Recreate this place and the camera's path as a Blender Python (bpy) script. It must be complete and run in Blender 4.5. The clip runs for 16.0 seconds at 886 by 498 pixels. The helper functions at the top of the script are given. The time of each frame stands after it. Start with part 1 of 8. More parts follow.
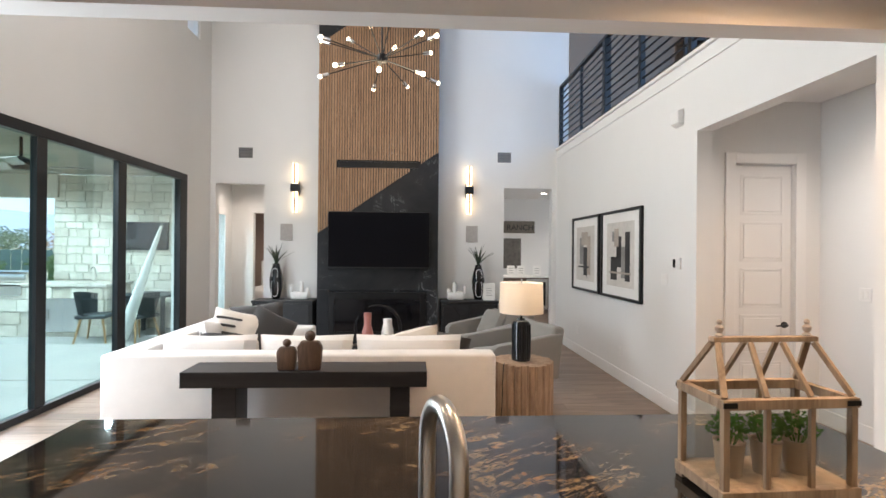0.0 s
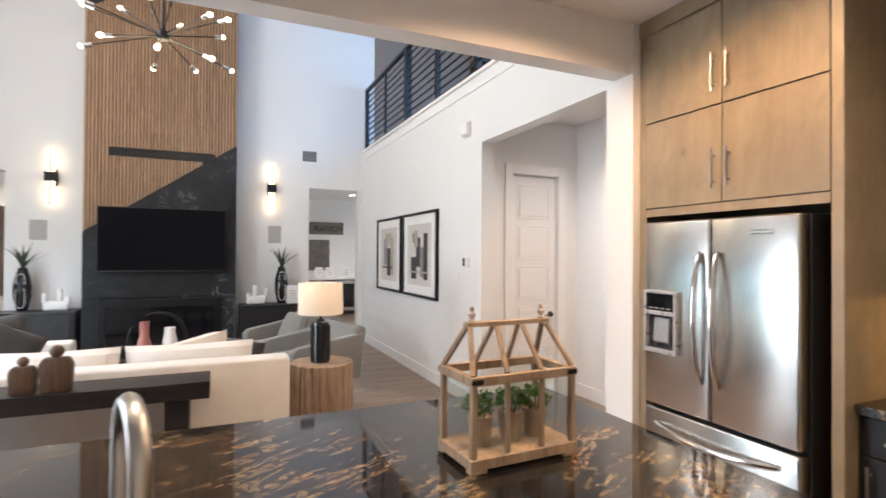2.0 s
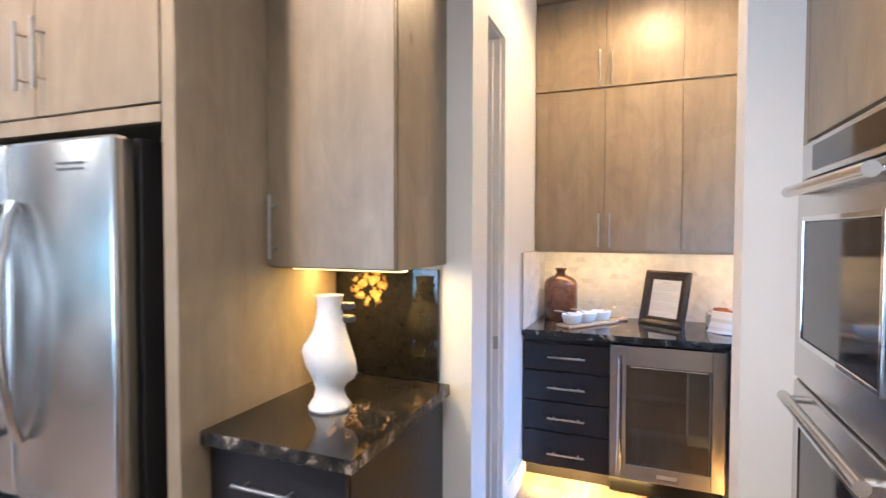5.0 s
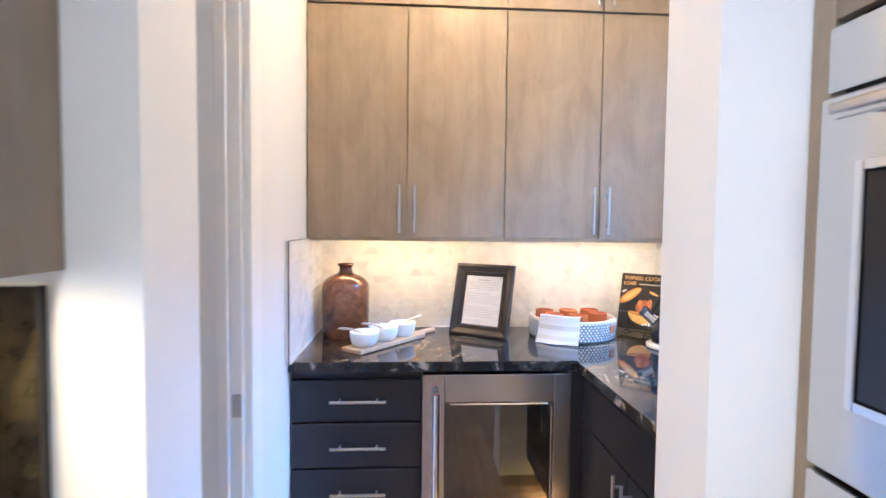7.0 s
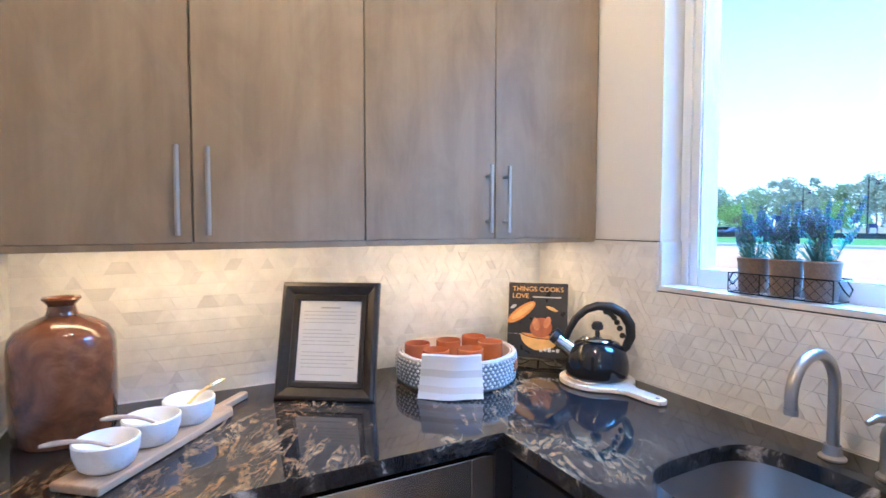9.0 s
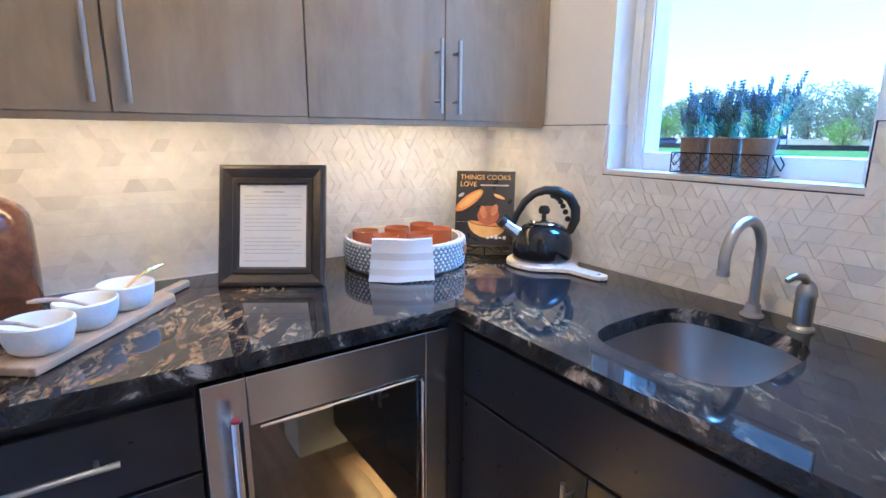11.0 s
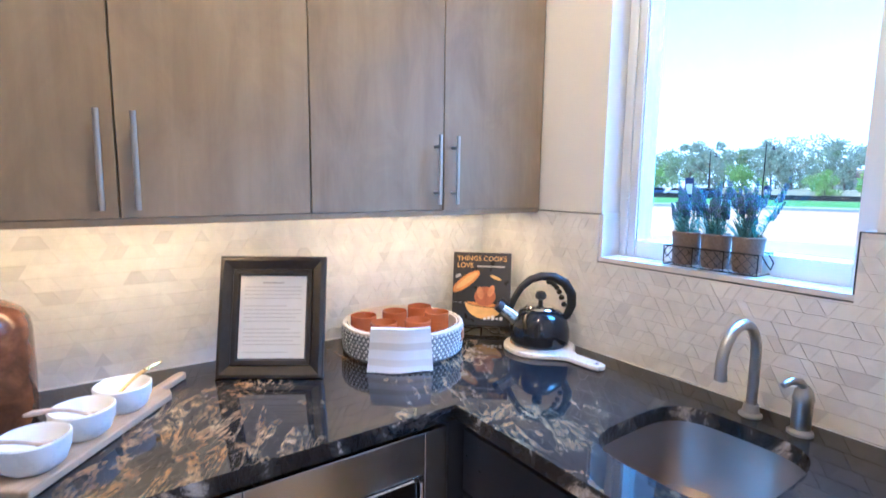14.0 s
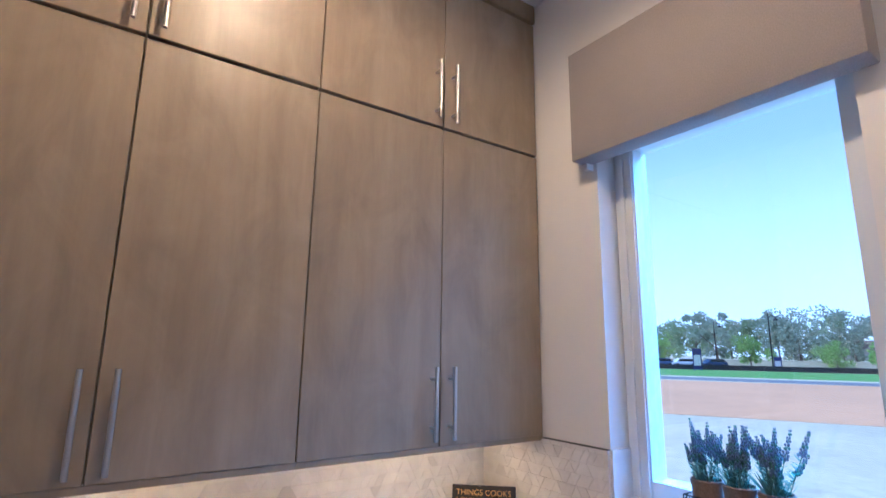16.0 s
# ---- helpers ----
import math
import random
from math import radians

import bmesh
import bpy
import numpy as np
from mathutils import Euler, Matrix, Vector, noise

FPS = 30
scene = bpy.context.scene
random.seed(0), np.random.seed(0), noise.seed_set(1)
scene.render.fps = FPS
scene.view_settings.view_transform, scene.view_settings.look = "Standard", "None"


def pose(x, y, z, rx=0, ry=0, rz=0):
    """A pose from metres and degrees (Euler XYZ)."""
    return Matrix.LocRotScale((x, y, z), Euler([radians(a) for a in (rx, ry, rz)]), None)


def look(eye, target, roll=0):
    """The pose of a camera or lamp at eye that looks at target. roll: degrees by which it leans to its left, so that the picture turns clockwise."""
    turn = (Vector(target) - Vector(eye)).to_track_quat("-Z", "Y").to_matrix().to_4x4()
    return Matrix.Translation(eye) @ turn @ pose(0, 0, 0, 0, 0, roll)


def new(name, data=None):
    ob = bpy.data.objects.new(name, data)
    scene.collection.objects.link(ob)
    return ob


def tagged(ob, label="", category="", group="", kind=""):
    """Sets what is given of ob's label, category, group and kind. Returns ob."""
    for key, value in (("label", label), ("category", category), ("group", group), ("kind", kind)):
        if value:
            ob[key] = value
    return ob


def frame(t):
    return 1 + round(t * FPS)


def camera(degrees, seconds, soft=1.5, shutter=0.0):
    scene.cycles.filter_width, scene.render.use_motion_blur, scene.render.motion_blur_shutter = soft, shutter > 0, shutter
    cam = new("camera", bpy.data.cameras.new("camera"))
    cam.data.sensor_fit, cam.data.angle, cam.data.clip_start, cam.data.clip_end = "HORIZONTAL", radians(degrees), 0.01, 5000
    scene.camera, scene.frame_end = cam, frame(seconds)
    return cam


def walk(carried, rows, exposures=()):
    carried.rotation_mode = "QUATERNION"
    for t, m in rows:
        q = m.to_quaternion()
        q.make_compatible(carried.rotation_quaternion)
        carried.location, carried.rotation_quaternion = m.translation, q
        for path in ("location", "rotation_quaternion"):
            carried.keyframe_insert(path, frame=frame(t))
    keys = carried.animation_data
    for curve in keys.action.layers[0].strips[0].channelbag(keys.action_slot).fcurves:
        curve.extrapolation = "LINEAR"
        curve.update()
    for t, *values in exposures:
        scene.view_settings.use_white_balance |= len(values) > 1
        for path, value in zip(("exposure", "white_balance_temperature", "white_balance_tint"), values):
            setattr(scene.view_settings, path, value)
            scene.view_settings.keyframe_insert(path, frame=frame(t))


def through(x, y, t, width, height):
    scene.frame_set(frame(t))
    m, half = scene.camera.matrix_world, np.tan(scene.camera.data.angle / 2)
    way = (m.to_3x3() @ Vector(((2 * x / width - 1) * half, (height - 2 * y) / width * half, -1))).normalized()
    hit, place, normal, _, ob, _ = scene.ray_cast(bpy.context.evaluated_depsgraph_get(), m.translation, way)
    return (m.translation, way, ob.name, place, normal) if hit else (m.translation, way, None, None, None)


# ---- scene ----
cam = camera(81.9, 16.0, shutter=0.35)

PATH = [
    (0, (0.127, 0.107, 1.574), (0.237, 2.104, 1.578), 0.5),
    (0.5, (0.137, 0.087, 1.571), (0.352, 2.076, 1.59), 0.4),
    (1, (0.155, 0.076, 1.571), (0.522, 2.042, 1.593), 0.4),
    (1.5, (0.184, 0.073, 1.563), (0.764, 1.987, 1.584), 0.35),
    (2, (0.251, 0.070, 1.551), (1.059, 1.899, 1.570), 0.35),
    (2.5, (0.400, 0.070, 1.562), (1.449, 1.773, 1.561), 0.6),
    (3, (0.608, 0.071, 1.543), (1.890, 1.606, 1.533), 0.35),
    (3.5, (0.817, 0.118, 1.496), (2.303, 1.456, 1.488), 0.3),
    (4, (1.095, 0.172, 1.5), (2.734, 1.318, 1.47), 0.2),
    (4.5, (1.409, 0.166, 1.496), (3.168, 1.116, 1.447), 0.1),
    (6.8, (2.607, 0.41, 1.433), (4.604, 0.363, 1.338), 0.6),
    (7, (2.742, 0.416, 1.432), (4.736, 0.289, 1.337), 0.6),
    (7.5, (3.081, 0.431, 1.436), (5.043, 0.054, 1.339), 0.7),
    (8, (3.374, 0.379, 1.428), (5.286, -0.203, 1.348), 0.4),
    (8.5, (3.544, 0.416, 1.417), (5.392, -0.346, 1.354), 0.2),
    (9, (3.633, 0.467, 1.42), (5.405, -0.455, 1.325), 0.0),
    (9.5, (3.67, 0.466, 1.376), (5.376, -0.565, 1.222), 0.1),
    (10, (3.686, 0.468, 1.337), (5.35, -0.615, 1.095), 0.3),
    (12.5, (3.638, 0.519, 1.333), (5.21, -0.566, 0.74), 0.4),
    (13, (3.641, 0.512, 1.362), (5.234, -0.583, 0.851), 0.3),
    (13.5, (3.672, 0.539, 1.417), (5.255, -0.61, 1.002), 0.8),
    (14, (3.684, 0.504, 1.462), (5.3, -0.646, 1.204), 0.7),
    (14.5, (3.695, 0.49, 1.484), (5.324, -0.669, 1.443), 0.5),
    (15, (3.699, 0.484, 1.557), (5.33, -0.669, 1.668), 0.7),
    (15.5, (3.689, 0.469, 1.603), (5.318, -0.657, 1.877), 0.8),
    (16, (3.696, 0.472, 1.649), (5.306, -0.647, 2.044), 0.8),
]
EXPOSURES = [(0, 0.45, 6100, 10), (1.5, 0.56, 6000, 11), (2.5, 0.76, 5950, 11), (3.5, 0.92, 5600, 9), (4.5, 1.0, 4900, 7), (7.0, 1.38, 4250, 5), (7.5, 1.2, 4250, 4),
             (8.0, 1.12, 4150, 4), (9.0, 0.92, 4150, 5), (10.0, 0.76, 4050, 5), (12.5, 1.02, 4000, 3), (14.0, 1.0, 4080, 5), (14.5, 0.96, 4150, 7), (15.2, 0.54, 4150, 10), (16.0, 0.10, 4150, 13)]
walk(cam, [(t, look(eye, target, roll)) for t, eye, target, roll in PATH], EXPOSURES)

# ---- light ----
world = bpy.data.worlds.new("sky")
scene.world = world
world.use_nodes = True
wn = world.node_tree
sky = wn.nodes.new("ShaderNodeTexSky")
sky.sky_type = 'NISHITA'
sky.sun_disc = False
sky.sun_elevation = radians(57)
sky.sun_rotation = radians(39)
sky.air_density, sky.dust_density, sky.ozone_density = 1.0, 1.2, 3.5
# spring haze that whitens the sky towards the horizon all round
direction = wn.nodes.new("ShaderNodeSeparateXYZ")
wn.links.new(wn.nodes.new("ShaderNodeTexCoord").outputs["Generated"], direction.inputs[0])
haze = wn.nodes.new("ShaderNodeValToRGB")
wn.links.new(direction.outputs[2], haze.inputs[0])
for e, (p, f) in zip([haze.color_ramp.elements[0], haze.color_ramp.elements.new(0.12), haze.color_ramp.elements.new(0.35), haze.color_ramp.elements[-1]],
                     ((0.0, 0.94), (0.12, 0.78), (0.35, 0.36), (0.9, 0.02))):
    e.position, e.color = p, (f, f, f, 1)
veil = wn.nodes.new("ShaderNodeMix")
veil.data_type = 'RGBA'
wn.links.new(haze.outputs[0], veil.inputs[0])
wn.links.new(sky.outputs[0], veil.inputs[6])
veil.inputs[7].default_value = (8.9, 9.5, 11.2, 1)
wn.links.new(veil.outputs[2], wn.nodes["Background"].inputs[0])
wn.nodes["Background"].inputs[1].default_value = 0.15


def lamp(name, kind, m, watts, colour=(1, 1, 1), size=0.1, size_y=None, spot=None):
    data = bpy.data.lights.new(name, kind)
    data.energy, data.color = watts, colour
    if kind == 'AREA':
        data.size = size
        if size_y:
            data.shape, data.size_y = 'RECTANGLE', size_y
    elif kind == 'SUN':
        data.angle = size
    else:
        data.shadow_soft_size = size
    if spot:
        data.spot_size, data.spot_blend = radians(spot), 0.9 if spot < 160 else 0.5
    ob = new(name, data)
    ob.matrix_world = m
    return ob


CAN_P = 70
WARM = (1.0, 0.53, 0.17)
AMBER = (1.0, 0.52, 0.10)
DAY = (0.93, 0.97, 1.0)
# the sun stands high to the north-east, behind the house
lamp("sun", 'SUN', look((4, 5, 10), (0, 0, 0)), 5.0, (1.0, 0.95, 0.88), radians(0.5))
# added area lamp outside and out of view, for sky light through the pantry window
lamp("pantry_sky_fill", 'AREA', look((4.3, -2.7, 4.2), (4.45, -0.2, 1.2)), 820, (0.33, 0.61, 1.0), 3.0, 2.0)
# area lamp stands in for daylight in the near leaf of the sliding doors
lamp("door_daylight", 'AREA', look((-3.36, 3.6, 1.3), (0, 3.9, 1.2)), 76, DAY, 1.5, 2.3)
# added area lamp high on the unpierced west wall, as from high windows
lamp("high_wall_fill", 'AREA', look((-3.36, 5.0, 5.0), (2.6, 5.4, 1.7)), 160, (1.0, 0.94, 0.87), 2.6, 1.3)


# ---- materials ----
class Nodes:
    """A short way to write a node material."""

    def __init__(self, name):
        self.mat = bpy.data.materials.new(name)
        self.mat.use_nodes = True
        self.tree = self.mat.node_tree
        self.bsdf = self.tree.nodes["Principled BSDF"]

    def node(self, kind, values=(), **props):
        n = self.tree.nodes.new(kind)
        for key, value in props.items():
            setattr(n, key, value)
        for key, value in dict(values).items():
            if isinstance(value, bpy.types.NodeSocket):
                self.tree.links.new(value, n.inputs[key])
            else:
                n.inputs[key].default_value = value
        return n

    def coords(self, scale=(1, 1, 1), rot=(0, 0, 0)):
        geo = self.node("ShaderNodeTexCoord")
        m = self.node("ShaderNodeMapping", {"Vector": geo.outputs["Object"], "Scale": scale, "Rotation": rot})
        return m.outputs[0]

    def noise(self, vec, scale, detail=4, rough=0.55, dist=0.0):
        return self.node("ShaderNodeTexNoise", {"Vector": vec, "Scale": scale, "Detail": detail, "Roughness": rough,
                                                "Distortion": dist}).outputs[0]

    def ramp(self, fac, stops):
        n = self.node("ShaderNodeValToRGB", {"Fac": fac})
        els = n.color_ramp.elements
        while len(els) < len(stops):
            els.new(0.5)
        for e, (p, c) in zip(els, stops):
            e.position, e.color = p, (*c, 1) if len(c) == 3 else c
        return n.outputs[0]

    def mix(self, fac, a, b, mode='MIX'):
        n = self.node("ShaderNodeMix", data_type='RGBA', blend_type=mode)
        for i, v in ((0, fac), (6, a), (7, b)):
            if isinstance(v, bpy.types.NodeSocket):
                self.tree.links.new(v, n.inputs[i])
            else:
                n.inputs[i].default_value = v if i == 0 else (*v, 1)
        return n.outputs[2]

    def maths(self, op, a, b=0.0):
        n = self.node("ShaderNodeMath", operation=op)
        for i, v in ((0, a), (1, b)):
            if isinstance(v, bpy.types.NodeSocket):
                self.tree.links.new(v, n.inputs[i])
            else:
                n.inputs[i].default_value = v
        return n.outputs[0]

    def bump(self, height, strength=0.2, distance=0.002):
        n = self.node("ShaderNodeBump", {"Height": height, "Strength": strength, "Distance": distance})
        self.tree.links.new(n.outputs[0], self.bsdf.inputs["Normal"])

    def put(self, **kw):
        for key, value in kw.items():
            key = {"base": "Base Color", "rough": "Roughness", "metal": "Metallic", "spec": "Specular IOR Level",
                   "trans": "Transmission Weight", "ior": "IOR", "coat": "Coat Weight", "glow": "Emission Color",
                   "power": "Emission Strength", "sheen": "Sheen Weight", "aniso": "Anisotropic", "sub": "Subsurface Weight",
                   "coat_rough": "Coat Roughness", "alpha": "Alpha"}[key]
            s = self.bsdf.inputs[key]
            if isinstance(value, bpy.types.NodeSocket):
                self.tree.links.new(value, s)
            elif isinstance(value, tuple):
                s.default_value = (*value, 1)
            else:
                s.default_value = value
        return self.mat


def plain(name, base, rough=0.5, metal=0.0, grain=30.0, amount=0.12, bump=0.1, stretch=(1, 1, 1), **kw):
    """A base colour that varies at two scales, with fine relief."""
    n = Nodes(name)
    v = n.coords(stretch)
    fine, broad = n.noise(v, grain, 5), n.noise(v, grain / 12, 3)
    f = n.maths('ADD', n.maths('MULTIPLY', fine, 0.5), n.maths('MULTIPLY', broad, 0.5))
    dark = tuple(c * (1 - amount) for c in base)
    light = tuple(min(1, c * (1 + amount)) for c in base)
    col = n.ramp(f, [(0.3, dark), (0.7, light)])
    r = n.ramp(fine, [(0.2, (max(0.02, rough - 0.07),) * 3), (0.8, (min(1, rough + 0.07),) * 3)])
    n.bump(fine, bump, 0.001)
    return n.put(base=col, rough=r, metal=metal, **kw)


def painted(name, base, rough=0.6):
    """Wall paint with the orange peel of a roller."""
    n = Nodes(name)
    v = n.coords()
    peel, broad = n.noise(v, 75, 3), n.noise(v, 1.3, 3)
    col = n.ramp(broad, [(0.3, tuple(c * 0.975 for c in base)), (0.7, base)])
    n.bump(peel, 0.22, 0.002)
    return n.put(base=col, rough=rough)


def stained_wood(name, dark, mid, light, along='z', scale=1.0, rough=0.38, coat=0.15, knots=0.0):
    """Grain along one axis, with broad figure and a few knots."""
    n = Nodes(name)
    s = {'z': (9, 9, 0.7), 'x': (0.7, 9, 9), 'y': (9, 0.7, 9)}[along]
    rnd = n.node("ShaderNodeObjectInfo").outputs["Random"]
    tc = n.node("ShaderNodeTexCoord").outputs["Object"]
    shift = n.node("ShaderNodeVectorMath", {0: tc}, operation='ADD')
    comb = n.node("ShaderNodeCombineXYZ", {0: n.maths('MULTIPLY', rnd, 7.3), 1: n.maths('MULTIPLY', rnd, 3.1), 2: n.maths('MULTIPLY', rnd, 9.7)})
    n.tree.links.new(comb.outputs[0], shift.inputs[1])
    v = n.node("ShaderNodeMapping", {"Vector": shift.outputs[0], "Scale": tuple(c * scale for c in s)}).outputs[0]
    fig = n.noise(v, 0.9, 4, 0.6, 1.4)
    grain = n.noise(v, 9, 5, 0.65, 0.4)
    f = n.maths('ADD', n.maths('MULTIPLY', fig, 0.65), n.maths('MULTIPLY', grain, 0.35))
    col = n.ramp(f, [(0.32, dark), (0.5, mid), (0.68, light)])
    tone = n.ramp(rnd, [(0.0, (0.93,) * 3), (1.0, (1.05,) * 3)])
    blot = n.noise(n.node('ShaderNodeMapping', {'Vector': shift.outputs[0], 'Scale': (3, 3, 1.6)}).outputs[0], 2.4, 4, 0.6, 1.0)
    col = n.mix(1.0, col, tone, 'MULTIPLY')
    col = n.mix(0.55, col, n.ramp(blot, [(0.32, (0.68,) * 3), (0.66, (1.12,) * 3)]), 'MULTIPLY')
    knot = n.node("ShaderNodeTexVoronoi", {"Vector": n.node("ShaderNodeMapping", {"Vector": shift.outputs[0], "Scale": (3.4, 3.4, 2.0)}).outputs[0], "Scale": 1.0}).outputs["Distance"]
    col = n.mix(knots, col, n.ramp(knot, [(0.02, (0.45,) * 3), (0.055, (0.85,) * 3), (0.12, (1,) * 3)]), 'MULTIPLY')
    n.bump(grain, 0.08, 0.001)
    return n.put(base=col, rough=n.ramp(grain, [(0.2, (rough - 0.06,) * 3), (0.8, (rough + 0.1,) * 3)]), coat=coat)


def granite_mat(name="black_gold_granite", lo=0.50, hi=0.66, cluster=None, drift=0.0, curl=1.1):
    """Polished black granite with drifting gold and cream veins."""
    n = Nodes(name)
    v = n.coords((1, 1, 1), (0.3, 0.2, 0.5))
    warp = n.noise(v, 2.2, 4, 0.6)
    turned = n.node("ShaderNodeMapping", {"Vector": v, "Rotation": (0, 0, -radians(drift))}).outputs[0]
    vs = n.node("ShaderNodeMapping", {"Vector": turned, "Scale": (1.1, 5.2, 5.2)}).outputs[0]
    vein = n.noise(vs, 2.3, 9, 0.68, curl)
    fine = n.noise(v, 40, 6, 0.72)
    band = n.ramp(vein, [(0.47, (0, 0, 0)), (0.505, (0.9,) * 3), (0.525, (1, 1, 1)), (0.55, (0.3,) * 3), (0.60, (0, 0, 0))])
    where = n.ramp(warp, [(lo, (0, 0, 0)), (hi, (1, 1, 1))])
    speck = n.ramp(fine, [(0.40, (0, 0, 0)), (0.62, (1, 1, 1))])
    f = n.maths('MULTIPLY', n.maths('MULTIPLY', band, where), n.maths('ADD', n.maths('MULTIPLY', speck, 0.75), 0.12))
    gold = n.ramp(n.noise(v, 6, 4), [(0.35, (0.40, 0.21, 0.065)), (0.6, (0.50, 0.36, 0.19))])
    dark = n.ramp(fine, [(0.3, (0.005, 0.005, 0.006)), (0.8, (0.022, 0.020, 0.020))])
    thin = n.ramp(n.noise(vs, 3.1, 6, 0.55, 2.6), [(0.493, (0, 0, 0)), (0.501, (0.45,) * 3), (0.509, (0, 0, 0))])
    col = n.mix(f, n.mix(n.maths('MULTIPLY', thin, where), dark, (0.42, 0.34, 0.24)), gold)
    if cluster:
        # one crystal cluster of bright gold in the slab
        q = n.node("ShaderNodeVectorMath", {0: n.node("ShaderNodeTexCoord").outputs["Object"], 1: cluster}, operation='SUBTRACT').outputs[0]
        far = n.node("ShaderNodeVectorMath", {0: n.node("ShaderNodeMapping", {"Vector": q, "Scale": (1, 1.25, 0.85)}).outputs[0]}, operation='LENGTH').outputs["Value"]
        bend = n.node("ShaderNodeVectorMath", {0: n.node("ShaderNodeTexNoise", {"Vector": q, "Scale": 26.0, "Detail": 4.0}).outputs["Color"], 1: (0.05, 0.05, 0.05)}, operation='MULTIPLY').outputs[0]
        bent = n.node("ShaderNodeVectorMath", {0: q, 1: bend}, operation='ADD').outputs[0]
        petals = n.node("ShaderNodeTexVoronoi", {"Vector": bent, "Scale": 30}).outputs["Distance"]
        edge = n.maths('ADD', far, n.maths('MULTIPLY', n.noise(q, 15, 5), 0.14))
        mask = n.maths('MULTIPLY', n.ramp(edge, [(0.140, (1, 1, 1)), (0.165, (0, 0, 0))]), n.ramp(n.maths('ADD', petals, n.maths('MULTIPLY', n.noise(q, 70, 4), 0.5)), [(0.62, (1, 1, 1)), (0.86, (0, 0, 0))]))
        col = n.mix(mask, col, n.ramp(n.noise(q, 22, 4), [(0.35, (0.45, 0.25, 0.05)), (0.65, (0.72, 0.50, 0.16))]))
    return n.put(base=col, rough=0.045, spec=0.28 if cluster else 0.5)


def rough_granite_mat():
    """The chipped edge of the same slab, with cream crystals showing."""
    n = Nodes("chiselled_granite_edge")
    v = n.coords()
    a = n.noise(v, 9, 6, 0.7, 0.6)
    col = n.ramp(a, [(0.44, (0.008, 0.008, 0.009)), (0.56, (0.04, 0.035, 0.03)), (0.63, (0.34, 0.29, 0.23)), (0.75, (0.6, 0.56, 0.5))])
    n.bump(n.noise(v, 45, 5), 0.8, 0.006)
    return n.put(base=col, rough=0.22)


def steel(name, base=(0.62, 0.61, 0.59), rough=0.24, along='z'):
    n = Nodes(name)
    s = {'z': (900, 900, 3), 'x': (3, 900, 900), 'y': (900, 3, 900)}[along]
    line = n.noise(n.coords(s), 1.0, 3, 0.5)
    wave = n.noise(n.coords((3, 3, 1.2)), 1.6, 2)
    n.bump(wave, 0.03, 0.0005)
    r = n.ramp(line, [(0.3, (rough - 0.02,) * 3), (0.7, (rough + 0.03,) * 3)])
    return n.put(base=n.ramp(line, [(0.3, tuple(c * 0.975 for c in base)), (0.7, base)]), rough=r, metal=1.0)


def black_stone():
    n = Nodes("black_veined_porcelain")
    v = n.coords((1, 1, 1), (0.2, 0.4, 0.1))
    warp = n.noise(v, 1.4, 5, 0.6, 1.0)
    vein = n.ramp(n.noise(v, 1.9, 5, 0.55, 2.2), [(0.492, (0, 0, 0)), (0.5, (1, 1, 1)), (0.507, (0, 0, 0))])
    keep = n.ramp(warp, [(0.5, (0, 0, 0)), (0.66, (1, 1, 1))])
    col = n.mix(n.maths('MULTIPLY', vein, keep), n.ramp(warp, [(0.3, (0.012, 0.013, 0.015)), (0.7, (0.032, 0.033, 0.036))]), (0.42, 0.42, 0.43))
    return n.put(base=col, rough=0.42, spec=0.2)


def floor_mat():
    """Greyed oak boards; each board its own tone."""
    n = Nodes("greyed_oak_boards")
    rnd = n.node("ShaderNodeObjectInfo").outputs["Random"]
    isl = n.node("ShaderNodeNewGeometry").outputs["Random Per Island"]
    mixr = n.maths('FRACT', n.maths('ADD', rnd, isl))
    tc = n.node("ShaderNodeTexCoord").outputs["Object"]
    comb = n.node("ShaderNodeCombineXYZ", {0: n.maths('MULTIPLY', mixr, 9.0), 1: n.maths('MULTIPLY', mixr, 5.0)})
    sh = n.node("ShaderNodeVectorMath", {0: tc, 1: comb.outputs[0]}, operation='ADD').outputs[0]
    v = n.node("ShaderNodeMapping", {"Vector": sh, "Scale": (0.9, 14, 14)}).outputs[0]
    g = n.noise(v, 1.6, 6, 0.65, 0.8)
    col = n.ramp(g, [(0.3, (0.13, 0.085, 0.06)), (0.5, (0.24, 0.17, 0.125)), (0.7, (0.36, 0.275, 0.21))])
    col = n.mix(1.0, col, n.ramp(mixr, [(0, (0.72,) * 3), (1, (1.15,) * 3)]), 'MULTIPLY')
    n.bump(g, 0.12, 0.001)
    return n.put(base=col, rough=n.ramp(g, [(0.2, (0.28,) * 3), (0.8, (0.42,) * 3)]))


def glass_mat(name, tint=(0.96, 0.98, 0.98), rough=0.0, gloss_least=0.045):
    """A pane: mostly see-through, with the gloss that grows at a slant."""
    n = Nodes(name)
    clear = n.node("ShaderNodeBsdfTransparent", {"Color": (*tint, 1)})
    gloss = n.node("ShaderNodeBsdfGlossy", {"Roughness": rough, "Color": (1, 1, 1, 1)})
    lw = n.node("ShaderNodeLayerWeight", {"Blend": 0.5}).outputs["Facing"]
    amount = n.maths('ADD', n.maths('MULTIPLY', n.maths('POWER', lw, 5.0), 0.7), gloss_least)
    m = n.node("ShaderNodeMixShader", {0: amount, 1: clear.outputs[0], 2: gloss.outputs[0]})
    n.tree.links.new(m.outputs[0], n.tree.nodes["Material Output"].inputs[0])
    return n.mat


